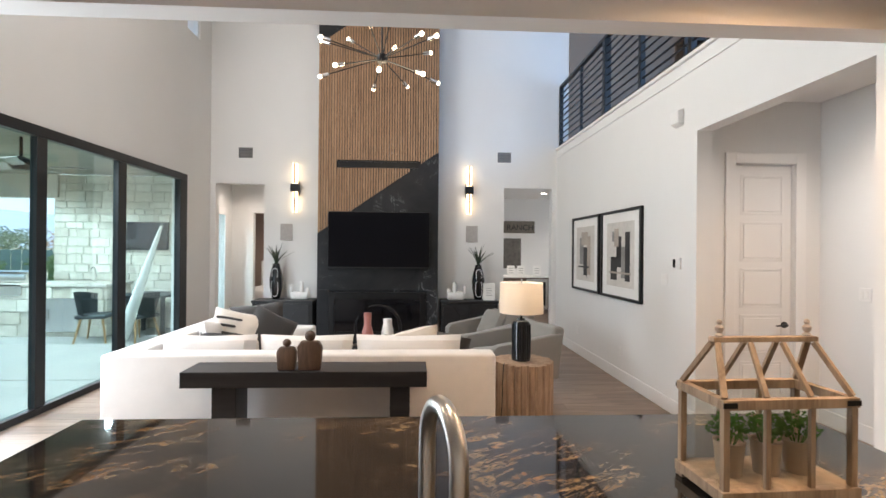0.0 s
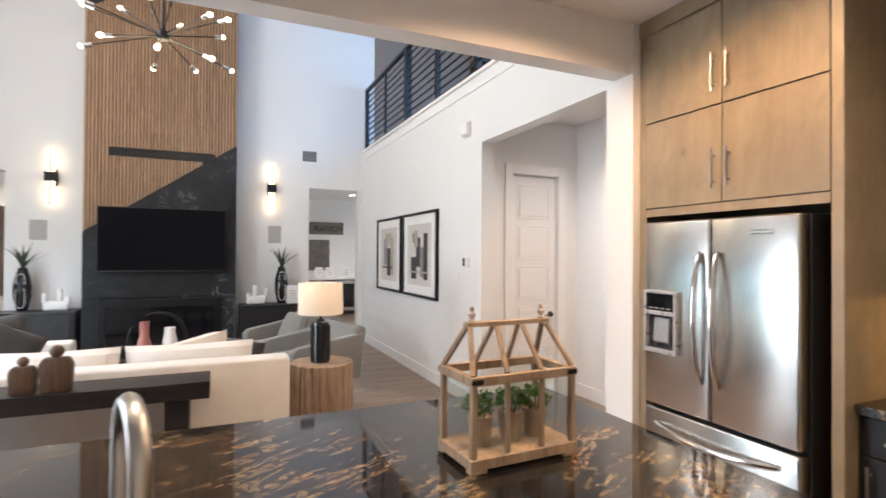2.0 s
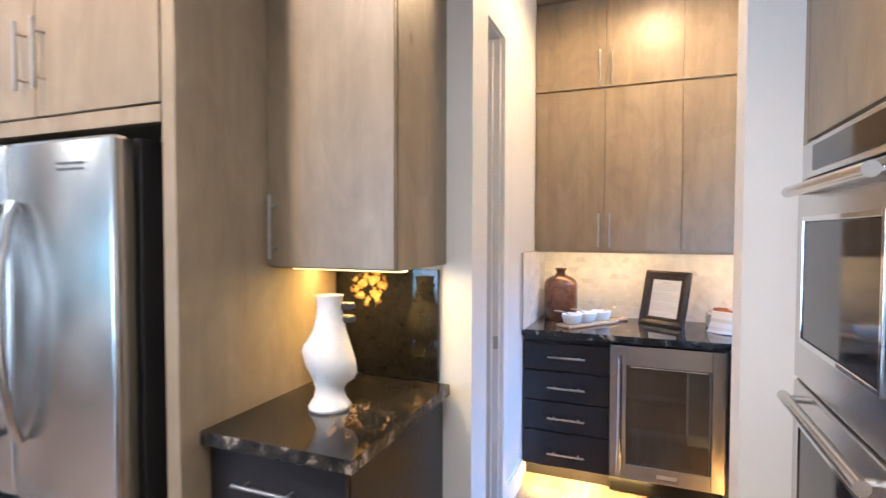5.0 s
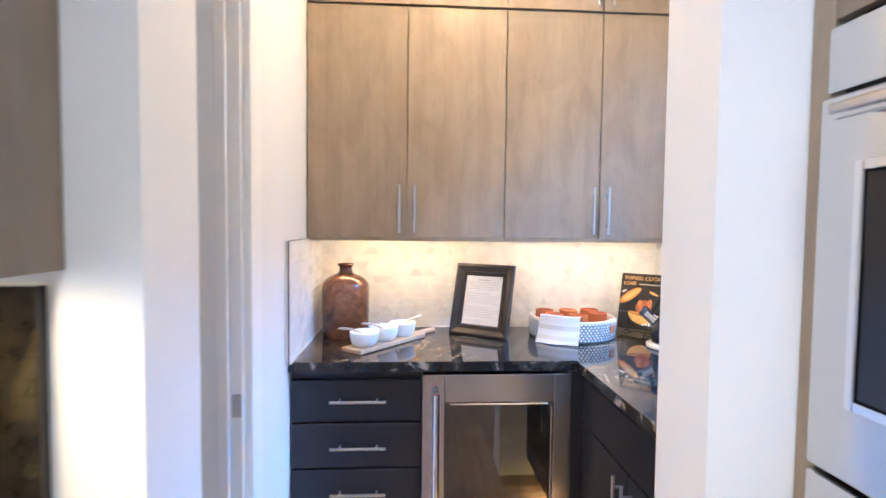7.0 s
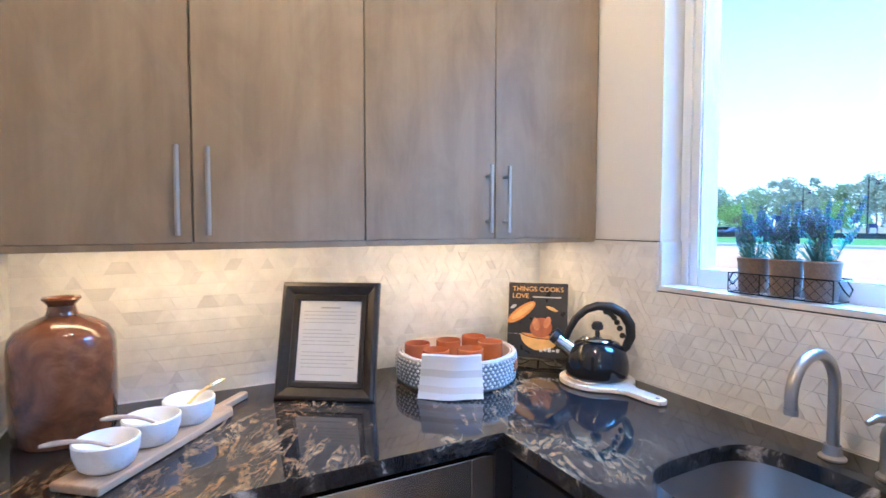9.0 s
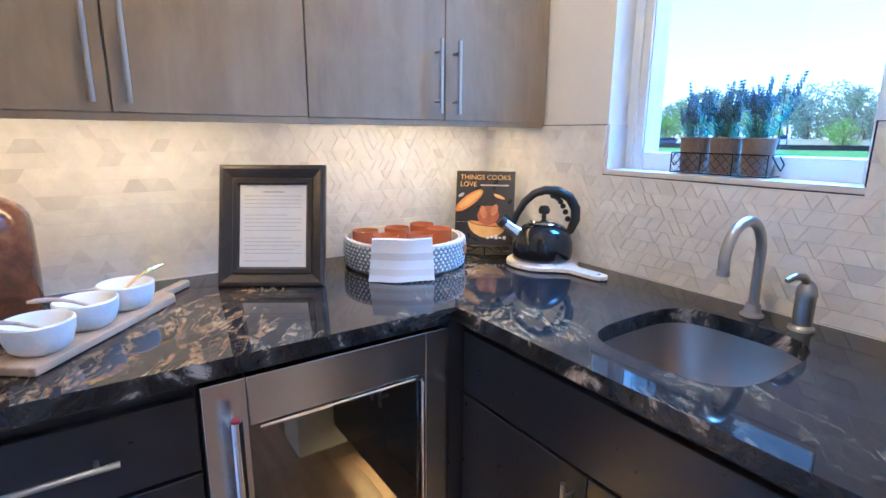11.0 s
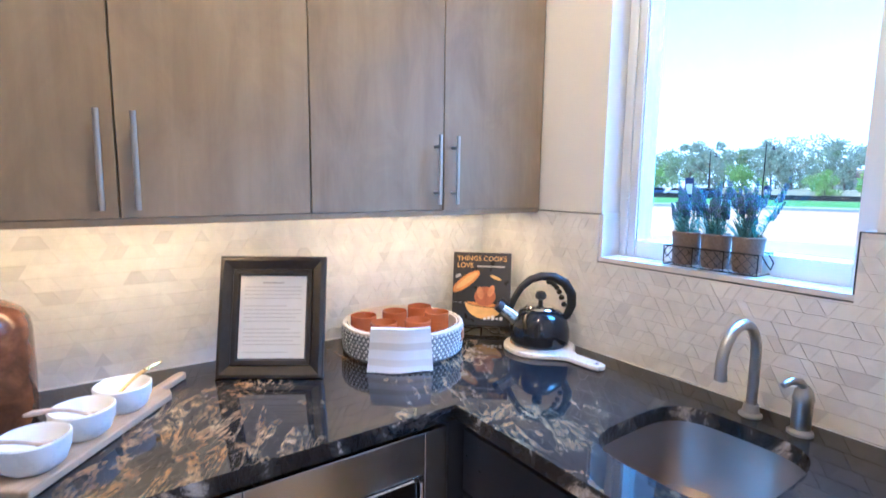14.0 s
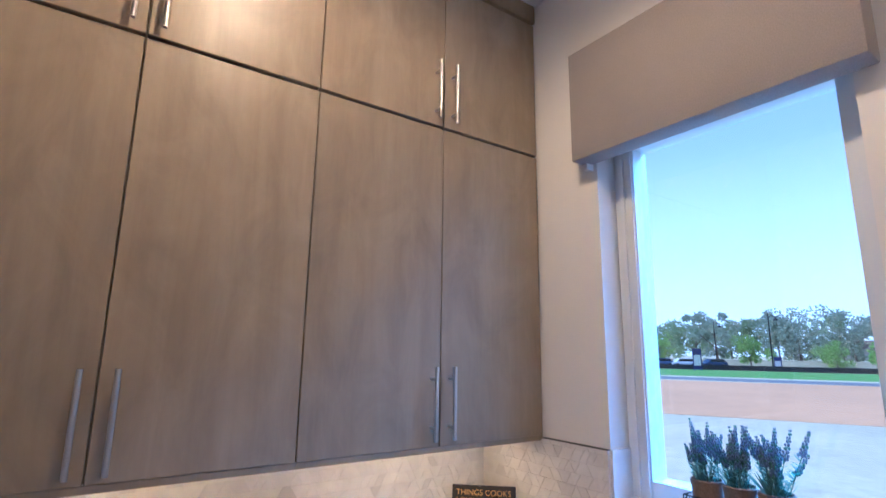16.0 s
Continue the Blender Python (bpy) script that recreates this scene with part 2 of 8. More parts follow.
def leaf_mat(name, base, through=0.45):
    """A thin leaf: part of the light goes through it."""
    n = Nodes(name)
    col = n.ramp(n.noise(n.coords(), 5, 4), [(0.3, tuple(c * 0.7 for c in base)), (0.7, tuple(c * 1.3 for c in base))])
    df = n.node("ShaderNodeBsdfDiffuse", {"Color": col})
    tr = n.node("ShaderNodeBsdfTranslucent", {"Color": col})
    m = n.node("ShaderNodeMixShader", {0: through, 1: df.outputs[0], 2: tr.outputs[0]})
    n.tree.links.new(m.outputs[0], n.tree.nodes["Material Output"].inputs[0])
    return n.mat


def glow_mat(name, colour, power):
    n = Nodes(name)
    return n.put(base=(0.8, 0.8, 0.8), glow=colour, power=power, rough=0.5)


def tile_mat():
    """Honed marble mosaic, each piece its own grey or cream."""
    n = Nodes("marble_mosaic")
    rnd = n.node("ShaderNodeObjectInfo").outputs["Random"]
    isl = n.node("ShaderNodeNewGeometry").outputs["Random Per Island"]
    r = n.maths('FRACT', n.maths('ADD', n.maths('MULTIPLY', rnd, 3.7), isl))
    tone = n.ramp(r, [(0.0, (0.80, 0.79, 0.77)), (0.66, (0.775, 0.765, 0.745)), (0.84, (0.745, 0.735, 0.72)), (0.94, (0.705, 0.695, 0.685)), (1.0, (0.64, 0.63, 0.62))])
    cloud = n.noise(n.coords(), 14, 5, 0.6, 0.6)
    col = n.mix(1.0, tone, n.ramp(cloud, [(0.3, (0.88,) * 3), (0.7, (1.05,) * 3)]), 'MULTIPLY')
    return n.put(base=col, rough=0.3)


def stone_mat(name, a, b):
    n = Nodes(name)
    rnd = n.node("ShaderNodeObjectInfo").outputs["Random"]
    isl = n.node("ShaderNodeNewGeometry").outputs["Random Per Island"]
    r = n.maths('FRACT', n.maths('ADD', rnd, isl))
    v = n.coords()
    f = n.noise(v, 11, 6, 0.65)
    col = n.mix(1.0, n.ramp(r, [(0, a), (1, b)]), n.ramp(f, [(0.3, (0.75,) * 3), (0.7, (1.1,) * 3)]), 'MULTIPLY')
    n.bump(f, 0.7, 0.02)
    return n.put(base=col, rough=0.85)


def fabric(name, base, weave=420.0, amount=0.12, rough=0.9):
    n = Nodes(name)
    v = n.coords()
    a = n.noise(v, weave, 2)
    b = n.noise(v, 6, 4)
    col = n.mix(1.0, n.ramp(a, [(0.3, tuple(c * (1 - amount) for c in base)), (0.7, base)]),
                n.ramp(b, [(0.3, (0.93,) * 3), (0.7, (1.0,) * 3)]), 'MULTIPLY')
    n.bump(a, 0.35, 0.002)
    return n.put(base=col, rough=rough, sheen=0.2)


WALL = painted("warm_white_paint", (0.785, 0.78, 0.77))
CEIL = painted("ceiling_white_paint", (0.80, 0.785, 0.765), 0.8)
TRIM = painted("satin_white_trim", (0.82, 0.81, 0.80), 0.35)
FLOOR = floor_mat()
GRANITE, GRANITE_EDGE = granite_mat(lo=0.475, hi=0.66, drift=56, curl=0.25), rough_granite_mat()
GRANITE_P = granite_mat('veined_granite_slab', 0.45, 0.60)
GRANITE_DARK = granite_mat('dark_granite_slab', 0.66, 0.80, (0.0, 0.075, 0.37))
TAUPE = stained_wood("taupe_stained_maple", (0.236, 0.181, 0.116), (0.279, 0.220, 0.145), (0.323, 0.260, 0.177), "z", 0.42, 0.37, 0.0, 0.8)
BLACKCAB = plain("black_cabinet_paint", (0.015, 0.015, 0.019), 0.32, 0, 60, 0.2, 0.03)
STEEL = steel("brushed_steel")
STEEL_X = steel("brushed_steel_across", along='x')
NICKEL = steel("satin_nickel", (0.48, 0.465, 0.445), 0.30)
CHROME = plain("bright_chrome", (0.75, 0.74, 0.73), 0.08, 1.0, 20, 0.03, 0.0)
BLACKMETAL = plain("black_metal", (0.016, 0.016, 0.017), 0.4, 0.6, 80, 0.2, 0.05)
BRONZE = plain("dark_bronze_frame", (0.015, 0.018, 0.021), 0.45, 0.3, 80, 0.2, 0.05)
BLACKGLASS = plain("black_glass", (0.006, 0.006, 0.008), 0.06, 0, 20, 0.1, 0.0)
BLACKPLASTIC = plain("black_plastic", (0.012, 0.012, 0.012), 0.45, 0, 60, 0.2, 0.05)
GLASS = glass_mat("window_glass")
DOORGLASS = glass_mat("patio_door_glass", (0.80, 0.92, 0.91), 0.0, 0.07)
STONE_BLACK = black_stone()
SLAT = stained_wood("oak_slat", (0.25, 0.135, 0.07), (0.38, 0.225, 0.125), (0.48, 0.31, 0.185), 'z', 1.6, 0.55, 0.0)
BLACKWOOD = stained_wood("black_stained_wood", (0.006, 0.006, 0.007), (0.012, 0.012, 0.014), (0.024, 0.023, 0.025), 'x', 1.2, 0.42, 0.05)
RAWWOOD = stained_wood("weathered_pine", (0.17, 0.115, 0.075), (0.30, 0.215, 0.145), (0.42, 0.32, 0.235), 'z', 2.4, 0.7, 0.0)
DRIFT = stained_wood("split_driftwood", (0.20, 0.13, 0.085), (0.36, 0.25, 0.17), (0.50, 0.37, 0.26), 'z', 2.0, 0.8, 0.0)
SOFA = fabric("white_sofa_linen", (0.80, 0.775, 0.745))
GREYFAB = fabric("grey_linen", (0.25, 0.24, 0.225))
DARKFAB = fabric("charcoal_fabric", (0.045, 0.042, 0.04))
CERAMIC = plain("white_ceramic", (0.80, 0.79, 0.77), 0.3, 0, 40, 0.03, 0.05)
BLACKCER = plain("black_glazed_ceramic", (0.012, 0.012, 0.013), 0.12, 0, 40, 0.2, 0.05)
TILE = tile_mat()
GROUT = plain("pale_grout", (0.75, 0.735, 0.71), 0.9, 0, 90, 0.06, 0.2)
PAPER = plain("white_paper", (0.80, 0.79, 0.77), 0.8, 0, 60, 0.03, 0.03)
INK = plain("grey_print", (0.33, 0.33, 0.33), 0.8, 0, 60, 0.1, 0.0)


# ---- ways to build ----
BASE = {}


def thing(name, at, label, category, group="", kind=""):
    """An empty at the thing's base; its parts are written in world places unless at is the origin."""
    ob = new(name)
    ob.empty_display_size = 0.05
    ob.location = at
    BASE[ob.name] = Vector(at)
    return tagged(ob, label, category, group, kind)


def mesh_of(name, bm, material, smooth=False):
    data = bpy.data.meshes.new(name)
    bm.to_mesh(data)
    bm.free()
    for m in (material if isinstance(material, (list, tuple)) else (material,)):
        data.materials.append(m)
    if smooth:
        for p in data.polygons:
            p.use_smooth = True
        data.set_sharp_from_angle(angle=radians(40))
    return data


def part(name, bm, material, parent, label="", smooth=False):
    base = BASE[parent.name]
    bmesh.ops.translate(bm, verts=bm.verts, vec=-base)
    ob = new(name, mesh_of(name, bm, material, smooth))
    ob.parent = parent
    BASE[ob.name] = base
    return tagged(ob, label)


def solid(name, bm, material, label, category, group="", kind="", smooth=False):
    """A thing of one mesh; its origin goes to the middle of its base."""
    lo = Vector([min(v.co[i] for v in bm.verts) for i in range(3)])
    hi = Vector([max(v.co[i] for v in bm.verts) for i in range(3)])
    at = Vector(((lo.x + hi.x) / 2, (lo.y + hi.y) / 2, lo.z))
    bmesh.ops.translate(bm, verts=bm.verts, vec=-at)
    ob = new(name, mesh_of(name, bm, material, smooth))
    ob.location = at
    BASE[ob.name] = at
    return tagged(ob, label, category, group, kind)


def structure(name, bm, material, label="", category=""):
    return solid(name, bm, material, label or name.replace("_", " "), category or name.split("_")[0], kind="structure")


def box(x0, x1, y0, y1, z0, z1, bevel=0.0, seg=2, bm=None):
    b = bm or bmesh.new()
    x0, x1, y0, y1, z0, z1 = min(x0, x1), max(x0, x1), min(y0, y1), max(y0, y1), min(z0, z1), max(z0, z1)
    vs = [b.verts.new(c) for c in ((x0, y0, z0), (x1, y0, z0), (x1, y1, z0), (x0, y1, z0), (x0, y0, z1), (x1, y0, z1), (x1, y1, z1), (x0, y1, z1))]
    fs = [b.faces.new([vs[i] for i in f]) for f in ((3, 2, 1, 0), (4, 5, 6, 7), (0, 1, 5, 4), (1, 2, 6, 5), (2, 3, 7, 6), (3, 0, 4, 7))]
    if bevel > 0:
        es = list({e for f in fs for e in f.edges})
        bmesh.ops.bevel(b, geom=es, offset=bevel, segments=seg, affect='EDGES', profile=0.5)
    return b


def boxes(rows, bevel=0.0):
    b = bmesh.new()
    for r in rows:
        box(*r, bevel=bevel, bm=b)
    return b


def rod(p0, p1, r0, r1=None, seg=12, bm=None, caps=True):
    b = bm or bmesh.new()
    p0, p1 = Vector(p0), Vector(p1)
    r1 = r0 if r1 is None else r1
    d = (p1 - p0).normalized()
    u = d.orthogonal().normalized()
    w = d.cross(u)
    rings = []
    for p, r in ((p0, r0), (p1, r1)):
        rings.append([b.verts.new(p + (u * math.cos(2 * math.pi * i / seg) + w * math.sin(2 * math.pi * i / seg)) * r) for i in range(seg)])
    for i in range(seg):
        j = (i + 1) % seg
        b.faces.new((rings[0][i], rings[0][j], rings[1][j], rings[1][i]))
    if caps:
        b.faces.new(rings[0][::-1])
        b.faces.new(rings[1])
    return b


def tube(points, r, seg=12, bm=None):
    """A round bar along a line of points; r may be a list."""
    b = bm or bmesh.new()
    pts = [Vector(p) for p in points]
    rs = r if isinstance(r, (list, tuple)) else [r] * len(pts)
    rings, u = [], None
    for k, p in enumerate(pts):
        d = (pts[min(k + 1, len(pts) - 1)] - pts[max(k - 1, 0)]).normalized()
        u = d.orthogonal().normalized() if u is None else (u - d * u.dot(d)).normalized()
        w = d.cross(u)
        rings.append([b.verts.new(p + (u * math.cos(2 * math.pi * i / seg) + w * math.sin(2 * math.pi * i / seg)) * rs[k]) for i in range(seg)])
    for a, c in zip(rings, rings[1:]):
        for i in range(seg):
            j = (i + 1) % seg
            b.faces.new((a[i], a[j], c[j], c[i]))
    b.faces.new(rings[0][::-1])
    b.faces.new(rings[-1])
    return b


def arc(c, r, a0, a1, u, w, n=10):
    c, u, w = Vector(c), Vector(u), Vector(w)
    return [c + (u * math.cos(a) + w * math.sin(a)) * r for a in (radians(a0 + (a1 - a0) * i / n) for i in range(n + 1))]


def lathe(profile, at=(0, 0, 0), seg=32, bm=None, sx=1.0, sy=1.0):
    """Turned from (radius, height) pairs; a first or last radius of 0 closes it."""
    b = bm or bmesh.new()
    x, y, z = at
    rings = []
    for r, h in profile:
        if r < 1e-6:
            rings.append([b.verts.new((x, y, z + h))])
        else:
            rings.append([b.verts.new((x + sx * r * math.cos(2 * math.pi * i / seg), y + sy * r * math.sin(2 * math.pi * i / seg), z + h)) for i in range(seg)])
    for a, c in zip(rings, rings[1:]):
        for i in range(seg):
            j = (i + 1) % seg
            if len(a) == 1 and len(c) > 1:
                b.faces.new((a[0], c[j], c[i]))
            elif len(c) == 1 and len(a) > 1:
                b.faces.new((a[i], a[j], c[0]))
            elif len(a) > 1:
                b.faces.new((a[i], a[j], c[j], c[i]))
    return b


def prism(poly, lo, hi, axis='z', bm=None, bevel=0.0):
    """A flat outline given thickness along an axis; the outline's two numbers are the other axes in order."""
    b = bm or bmesh.new()
    k = 'xyz'.index(axis)

    def at(p, h):
        c = list(p)
        c.insert(k, h)
        return c
    a = [b.verts.new(at(p, lo)) for p in poly]
    c = [b.verts.new(at(p, hi)) for p in poly]
    fs = [b.faces.new(a), b.faces.new(c[::-1])]
    for i in range(len(poly)):
        j = (i + 1) % len(poly)
        fs.append(b.faces.new((a[j], a[i], c[i], c[j])))
    bmesh.ops.recalc_face_normals(b, faces=fs)
    if bevel:
        bmesh.ops.bevel(b, geom=list({e for f in fs for e in f.edges}), offset=bevel, segments=2, affect='EDGES', profile=0.5)
    return b


def pillow(w, d, h, m=None, n=10, dent=0.0, bm=None):
    """A soft cushion w by d, h thick, pinched to its seams, lying flat about the origin."""
    b = bm or bmesh.new()
    grid = {}
    for side in (1, -1):
        for i in range(n + 1):
            for j in range(n + 1):
                u, v = 2 * i / n - 1, 2 * j / n - 1
                f = ((1 - u ** 4) * (1 - v ** 4)) ** 0.45
                pinch = 1 - 0.06 * (1 - abs(u)) * abs(v) ** 3
                pin2 = 1 - 0.06 * (1 - abs(v)) * abs(u) ** 3
                if side < 0 and (i in (0, n) or j in (0, n)):
                    continue
                z = side * h / 2 * f * (1 + dent * noise.noise((u * 1.7, v * 1.7, w)))
                grid[side, i, j] = b.verts.new((u * w / 2 * pin2, v * d / 2 * pinch, z))
    for side in (1, -1):
        g = lambda i, j: grid.get((side, i, j)) or grid[1, i, j]
        for i in range(n):
            for j in range(n):
                q = [g(i, j), g(i + 1, j), g(i + 1, j + 1), g(i, j + 1)]
                b.faces.new(q if side > 0 else q[::-1])
    if m:
        bmesh.ops.transform(b, matrix=m, verts=b.verts)
    return b


def soft_block(x0, x1, y0, y1, z0, z1, r=0.05, bm=None):
    return box(x0, x1, y0, y1, z0, z1, r, 3, bm)


def moved(bm, m):
    bmesh.ops.transform(bm, matrix=m, verts=bm.verts)
    return bm


def words(text, size, m, material, name, parent, depth=0.0008, spacing=1.0):
    """Lettering in the built-in font, turned into a mesh."""
    cu = bpy.data.curves.new(name, 'FONT')
    cu.body, cu.size, cu.extrude, cu.space_character = text, size, depth, spacing
    ob = bpy.data.objects.new(name, cu)
    data = bpy.data.meshes.new_from_object(ob)
    bpy.data.objects.remove(ob)
    b = bmesh.new()
    b.from_mesh(data)
    bmesh.ops.transform(b, matrix=m, verts=b.verts)
    return part(name, b, material, parent)


# ---- structure ----
def wall(name, axis, t0, t1, a0, a1, z0, z1, holes=(), material=WALL, label="", skip=()):
    """A wall from t0 to t1 thick along axis, a0 to a1 long; holes are (a0, a1, z0, z1), sorted along the wall."""
    b = bmesh.new()

    def blk(p, q, lo, hi):
        if q - p > 1e-4 and hi - lo > 1e-4:
            box(*((t0, t1, p, q, lo, hi) if axis == 'x' else (p, q, t0, t1, lo, hi)), bm=b)
    at = a0
    for p, q, lo, hi in holes:
        blk(at, p, z0, z1)
        blk(p, q, z0, lo)
        blk(p, q, hi, z1)
        at = q
    blk(at, a1, z0, z1)
    return structure(name, b, material, label or "smooth warm-white painted plaster wall", "wall")


FAR, LEFT, RIGHT, TOP, KTOP = 9.108, -3.40, 2.645, 6.1, 3.02
wall("wall_north", 'y', FAR, FAR + 0.16, LEFT - 0.2, 5.6, 0, TOP,
     [(-3.31, -2.486, 0, 2.69), (1.70, 2.56, 0, 2.68)])
wall("wall_west", 'x', LEFT - 0.2, LEFT, -1.2, FAR, 0, TOP,
     [(2.86, 8.16, 0, 2.70), (8.18, 8.64, 4.96, 6.0)])
wall("wall_east", 'x', RIGHT, RIGHT + 0.14, 2.53, FAR, 0, 3.36, [(2.77, 4.55, 0, 2.665)])
wall("wall_fridge", 'x', 3.48, 3.67, 0.79, 2.53, 0, KTOP)
wall("wall_alcove_side", 'y', 2.53, 2.65, RIGHT + 0.14, 5.6, 0, 3.3)
wall("wall_oven_side", 'x', 3.58, 3.76, -1.0, -0.10, 0, KTOP)
wall("wall_south", 'y', -1.2, -1.0, LEFT - 0.2, 3.82, 0, KTOP)
wall("wall_kitchen_header", 'y', 2.545, 2.70, LEFT, RIGHT + 0.01, 2.70, TOP, label="painted beam between the kitchen and the tall room")
wall("wall_pantry_back", 'x', 5.33, 5.49, -1.05, 1.03, 0, KTOP)
wall("wall_pantry_side", 'y', 0.87, 0.99, 3.67, 5.33, 0, KTOP, [(3.672, 4.162, 0, 2.44)])
wall("wall_window", 'y', -1.05, -0.87, 3.76, 5.33, 0, KTOP, [(4.030, 4.732, 1.214, 2.392)])
# the walk-in closet behind the pantry's side door
wall("wall_closet_back", 'y', 2.35, 2.45, 3.67, 5.49, 0, KTOP)
wall("wall_closet_east", 'x', 5.33, 5.49, 0.99, 2.35, 0, KTOP)
# the alcove with the white door
wall("wall_alcove_door", 'y', 4.68, 4.80, RIGHT + 0.14, 5.6, 0, 3.3, [(3.079, 3.660, 0, 2.40)])
wall("wall_alcove_east", 'x', 3.910, 4.05, 3.83, 4.68, 0, 3.3)
wall("wall_hall_east", 'x', 5.45, 5.6, 2.65, 4.68, 0, 3.3)
# rooms behind the two doorways
wall("wall_den_east", 'x', -2.30, -2.16, FAR + 0.16, 14.2, 0, 3.1)
wall("wall_den_west", 'x', -3.76, -3.605, FAR + 0.16, 10.75, 0, 3.1, [(9.49, 10.41, 0, 2.37)])
wall("wall_den_north", 'y', 14.05, 14.2, -4.6, -2.16, 0, 3.1, material=painted("mauve_brown_wall", (0.30, 0.22, 0.19)))
wall("wall_den_return", 'y', 10.75, 10.87, -4.6, -2.30, 0, 3.1, [(-3.17, -2.42, 0, 2.30)])
wall("wall_bedroom_west", 'x', -4.6, -4.45, 10.87, 14.05, 0, 3.1)
wall("wall_office_west", 'x', 1.50, 1.64, FAR + 0.16, 13.6, 0, 3.1)
wall("wall_office_north", 'y', 13.6, 13.75, 1.5, 6.0, 0, 3.1)
wall("wall_office_east", 'x', 5.6, 5.75, FAR + 0.16, 13.6, 0, 3.1)
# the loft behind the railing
# the loft's shade is put into the brown wall colour
wall("wall_loft_east", 'x', 5.2, 5.35, 2.65, FAR, 3.36, TOP, material=painted("loft_shade_paint", (0.25, 0.19, 0.15)), label="loft wall with its shade put into brown paint")
# added panel over the white north wall, carrying the same painted shade
wall("wall_loft_north", 'y', FAR - 0.06, FAR - 0.002, RIGHT + 0.21, 5.198, 3.372, TOP - 0.002, material=bpy.data.materials["loft_shade_paint"], label="loft wall with its shade put into brown paint")

structure("ceiling_kitchen", box(LEFT, 5.33, -1.05, 2.545, KTOP, KTOP + 0.2), CEIL, "flat white painted kitchen ceiling", "ceiling")
structure("ceiling_great_room", box(LEFT - 0.2, 5.6, 2.545, FAR + 0.16, TOP, TOP + 0.2), CEIL, "flat white ceiling over the tall room", "ceiling")
structure("ceiling_alcove", box(RIGHT + 0.2, 5.6, 2.65, FAR, 2.985, 3.36), CEIL, "low white ceiling under the loft", "ceiling")
structure("ceiling_den", box(-4.6, -2.16, FAR + 0.16, 14.2, 3.0, 3.2), CEIL, "flat white ceiling of the back hall", "ceiling")
structure("ceiling_office", box(1.5, 5.75, FAR + 0.16, 13.7, 2.95, 3.15), CEIL, "flat white ceiling of the back office", "ceiling")
structure("ceiling_closet", box(3.67, 5.49, 0.99, 2.45, KTOP, KTOP + 0.2), CEIL, "flat white closet ceiling", "ceiling")
floor = structure("floor", boxes([(-3.6, 6.0, -1.2, 9.27, -0.12, -0.004), (-3.75, 6.0, 9.27, 14.2, -0.12, -0.004)]), plain("floor_bed", (0.10, 0.07, 0.05), 0.6), "greyed oak plank floor", "floor")

# skirting boards
SK = 0.14
for y0, y1 in ((2.70, 2.77), (4.55, FAR)):
    structure("baseboard", box(RIGHT - 0.016, RIGHT - 0.001, y0, y1, 0, SK, 0.004), TRIM, "white painted skirting board", "baseboard")
for x0, x1 in ((-2.486, -1.49), (0.52, 1.70)):
    structure("baseboard", box(x0, x1, FAR - 0.016, FAR - 0.001, 0, SK, 0.004), TRIM, "white painted skirting board", "baseboard")
structure("baseboard", box(RIGHT + 0.14, 2.985, 4.664, 4.679, 0, SK, 0.004), TRIM, "white painted skirting board", "baseboard")
structure("baseboard", box(3.755, 3.909, 4.664, 4.679, 0, SK, 0.004), TRIM, "white painted skirting board", "baseboard")
structure("baseboard", box(3.894, 3.909, 3.83, 4.664, 0, SK, 0.004), TRIM, "white painted skirting board", "baseboard")
structure("baseboard", box(3.564, 3.579, -0.256, -0.10, 0, SK, 0.004), TRIM, "white painted skirting board", "baseboard")
structure("baseboard", box(4.278, 4.63, 0.854, 0.869, 0, SK, 0.004), TRIM, "white painted skirting board", "baseboard")
structure("baseboard", box(3.465, 3.479, 0.79, 0.90, 0, SK, 0.004), TRIM, "white painted skirting board", "baseboard")
# cap and line of trim along the loft's edge
structure("trim", box(RIGHT - 0.025, RIGHT + 0.22, 2.72, FAR - 0.002, 3.362, 3.40, 0.006), TRIM, "white cap board along the loft edge", "trim")
structure("trim", box(RIGHT - 0.012, RIGHT - 0.001, 2.72, FAR - 0.002, 3.23, 3.245), TRIM, "thin white moulding below the loft edge", "trim")


# ---- kitchen ----
def bar_handle(parent, p, axis, length, out, r=0.006, material=NICKEL):
    """A straight bar pull centred at p; out is the way it stands off."""
    p, o = Vector(p), Vector(out)
    a = Vector({'x': (1, 0, 0), 'y': (0, 1, 0), 'z': (0, 0, 1)}[axis])
    b = rod(p + o - a * length / 2, p + o + a * length / 2, r, seg=10)
    for s in (-1, 1):
        q = p + a * (length / 2 - 0.035) * s
        rod(q, q + o, r * 0.8, seg=8, bm=b)
    return part("handle", b, material, parent, "satin nickel bar handle", True)


def front(parent, face, t, a0, a1, z0, z1, material, name="door", thick=0.02):
    """A slab door or drawer front; face says which way it looks ('-x' or '+y')."""
    g = 0.0018
    if face == '-x':
        b = box(t, t + thick, a0 + g, a1 - g, z0 + g, z1 - g, 0.0015, 1)
    else:
        b = box(a0 + g, a1 - g, t - thick, t, z0 + g, z1 - g, 0.0015, 1)
    return part(name, b, material, parent)


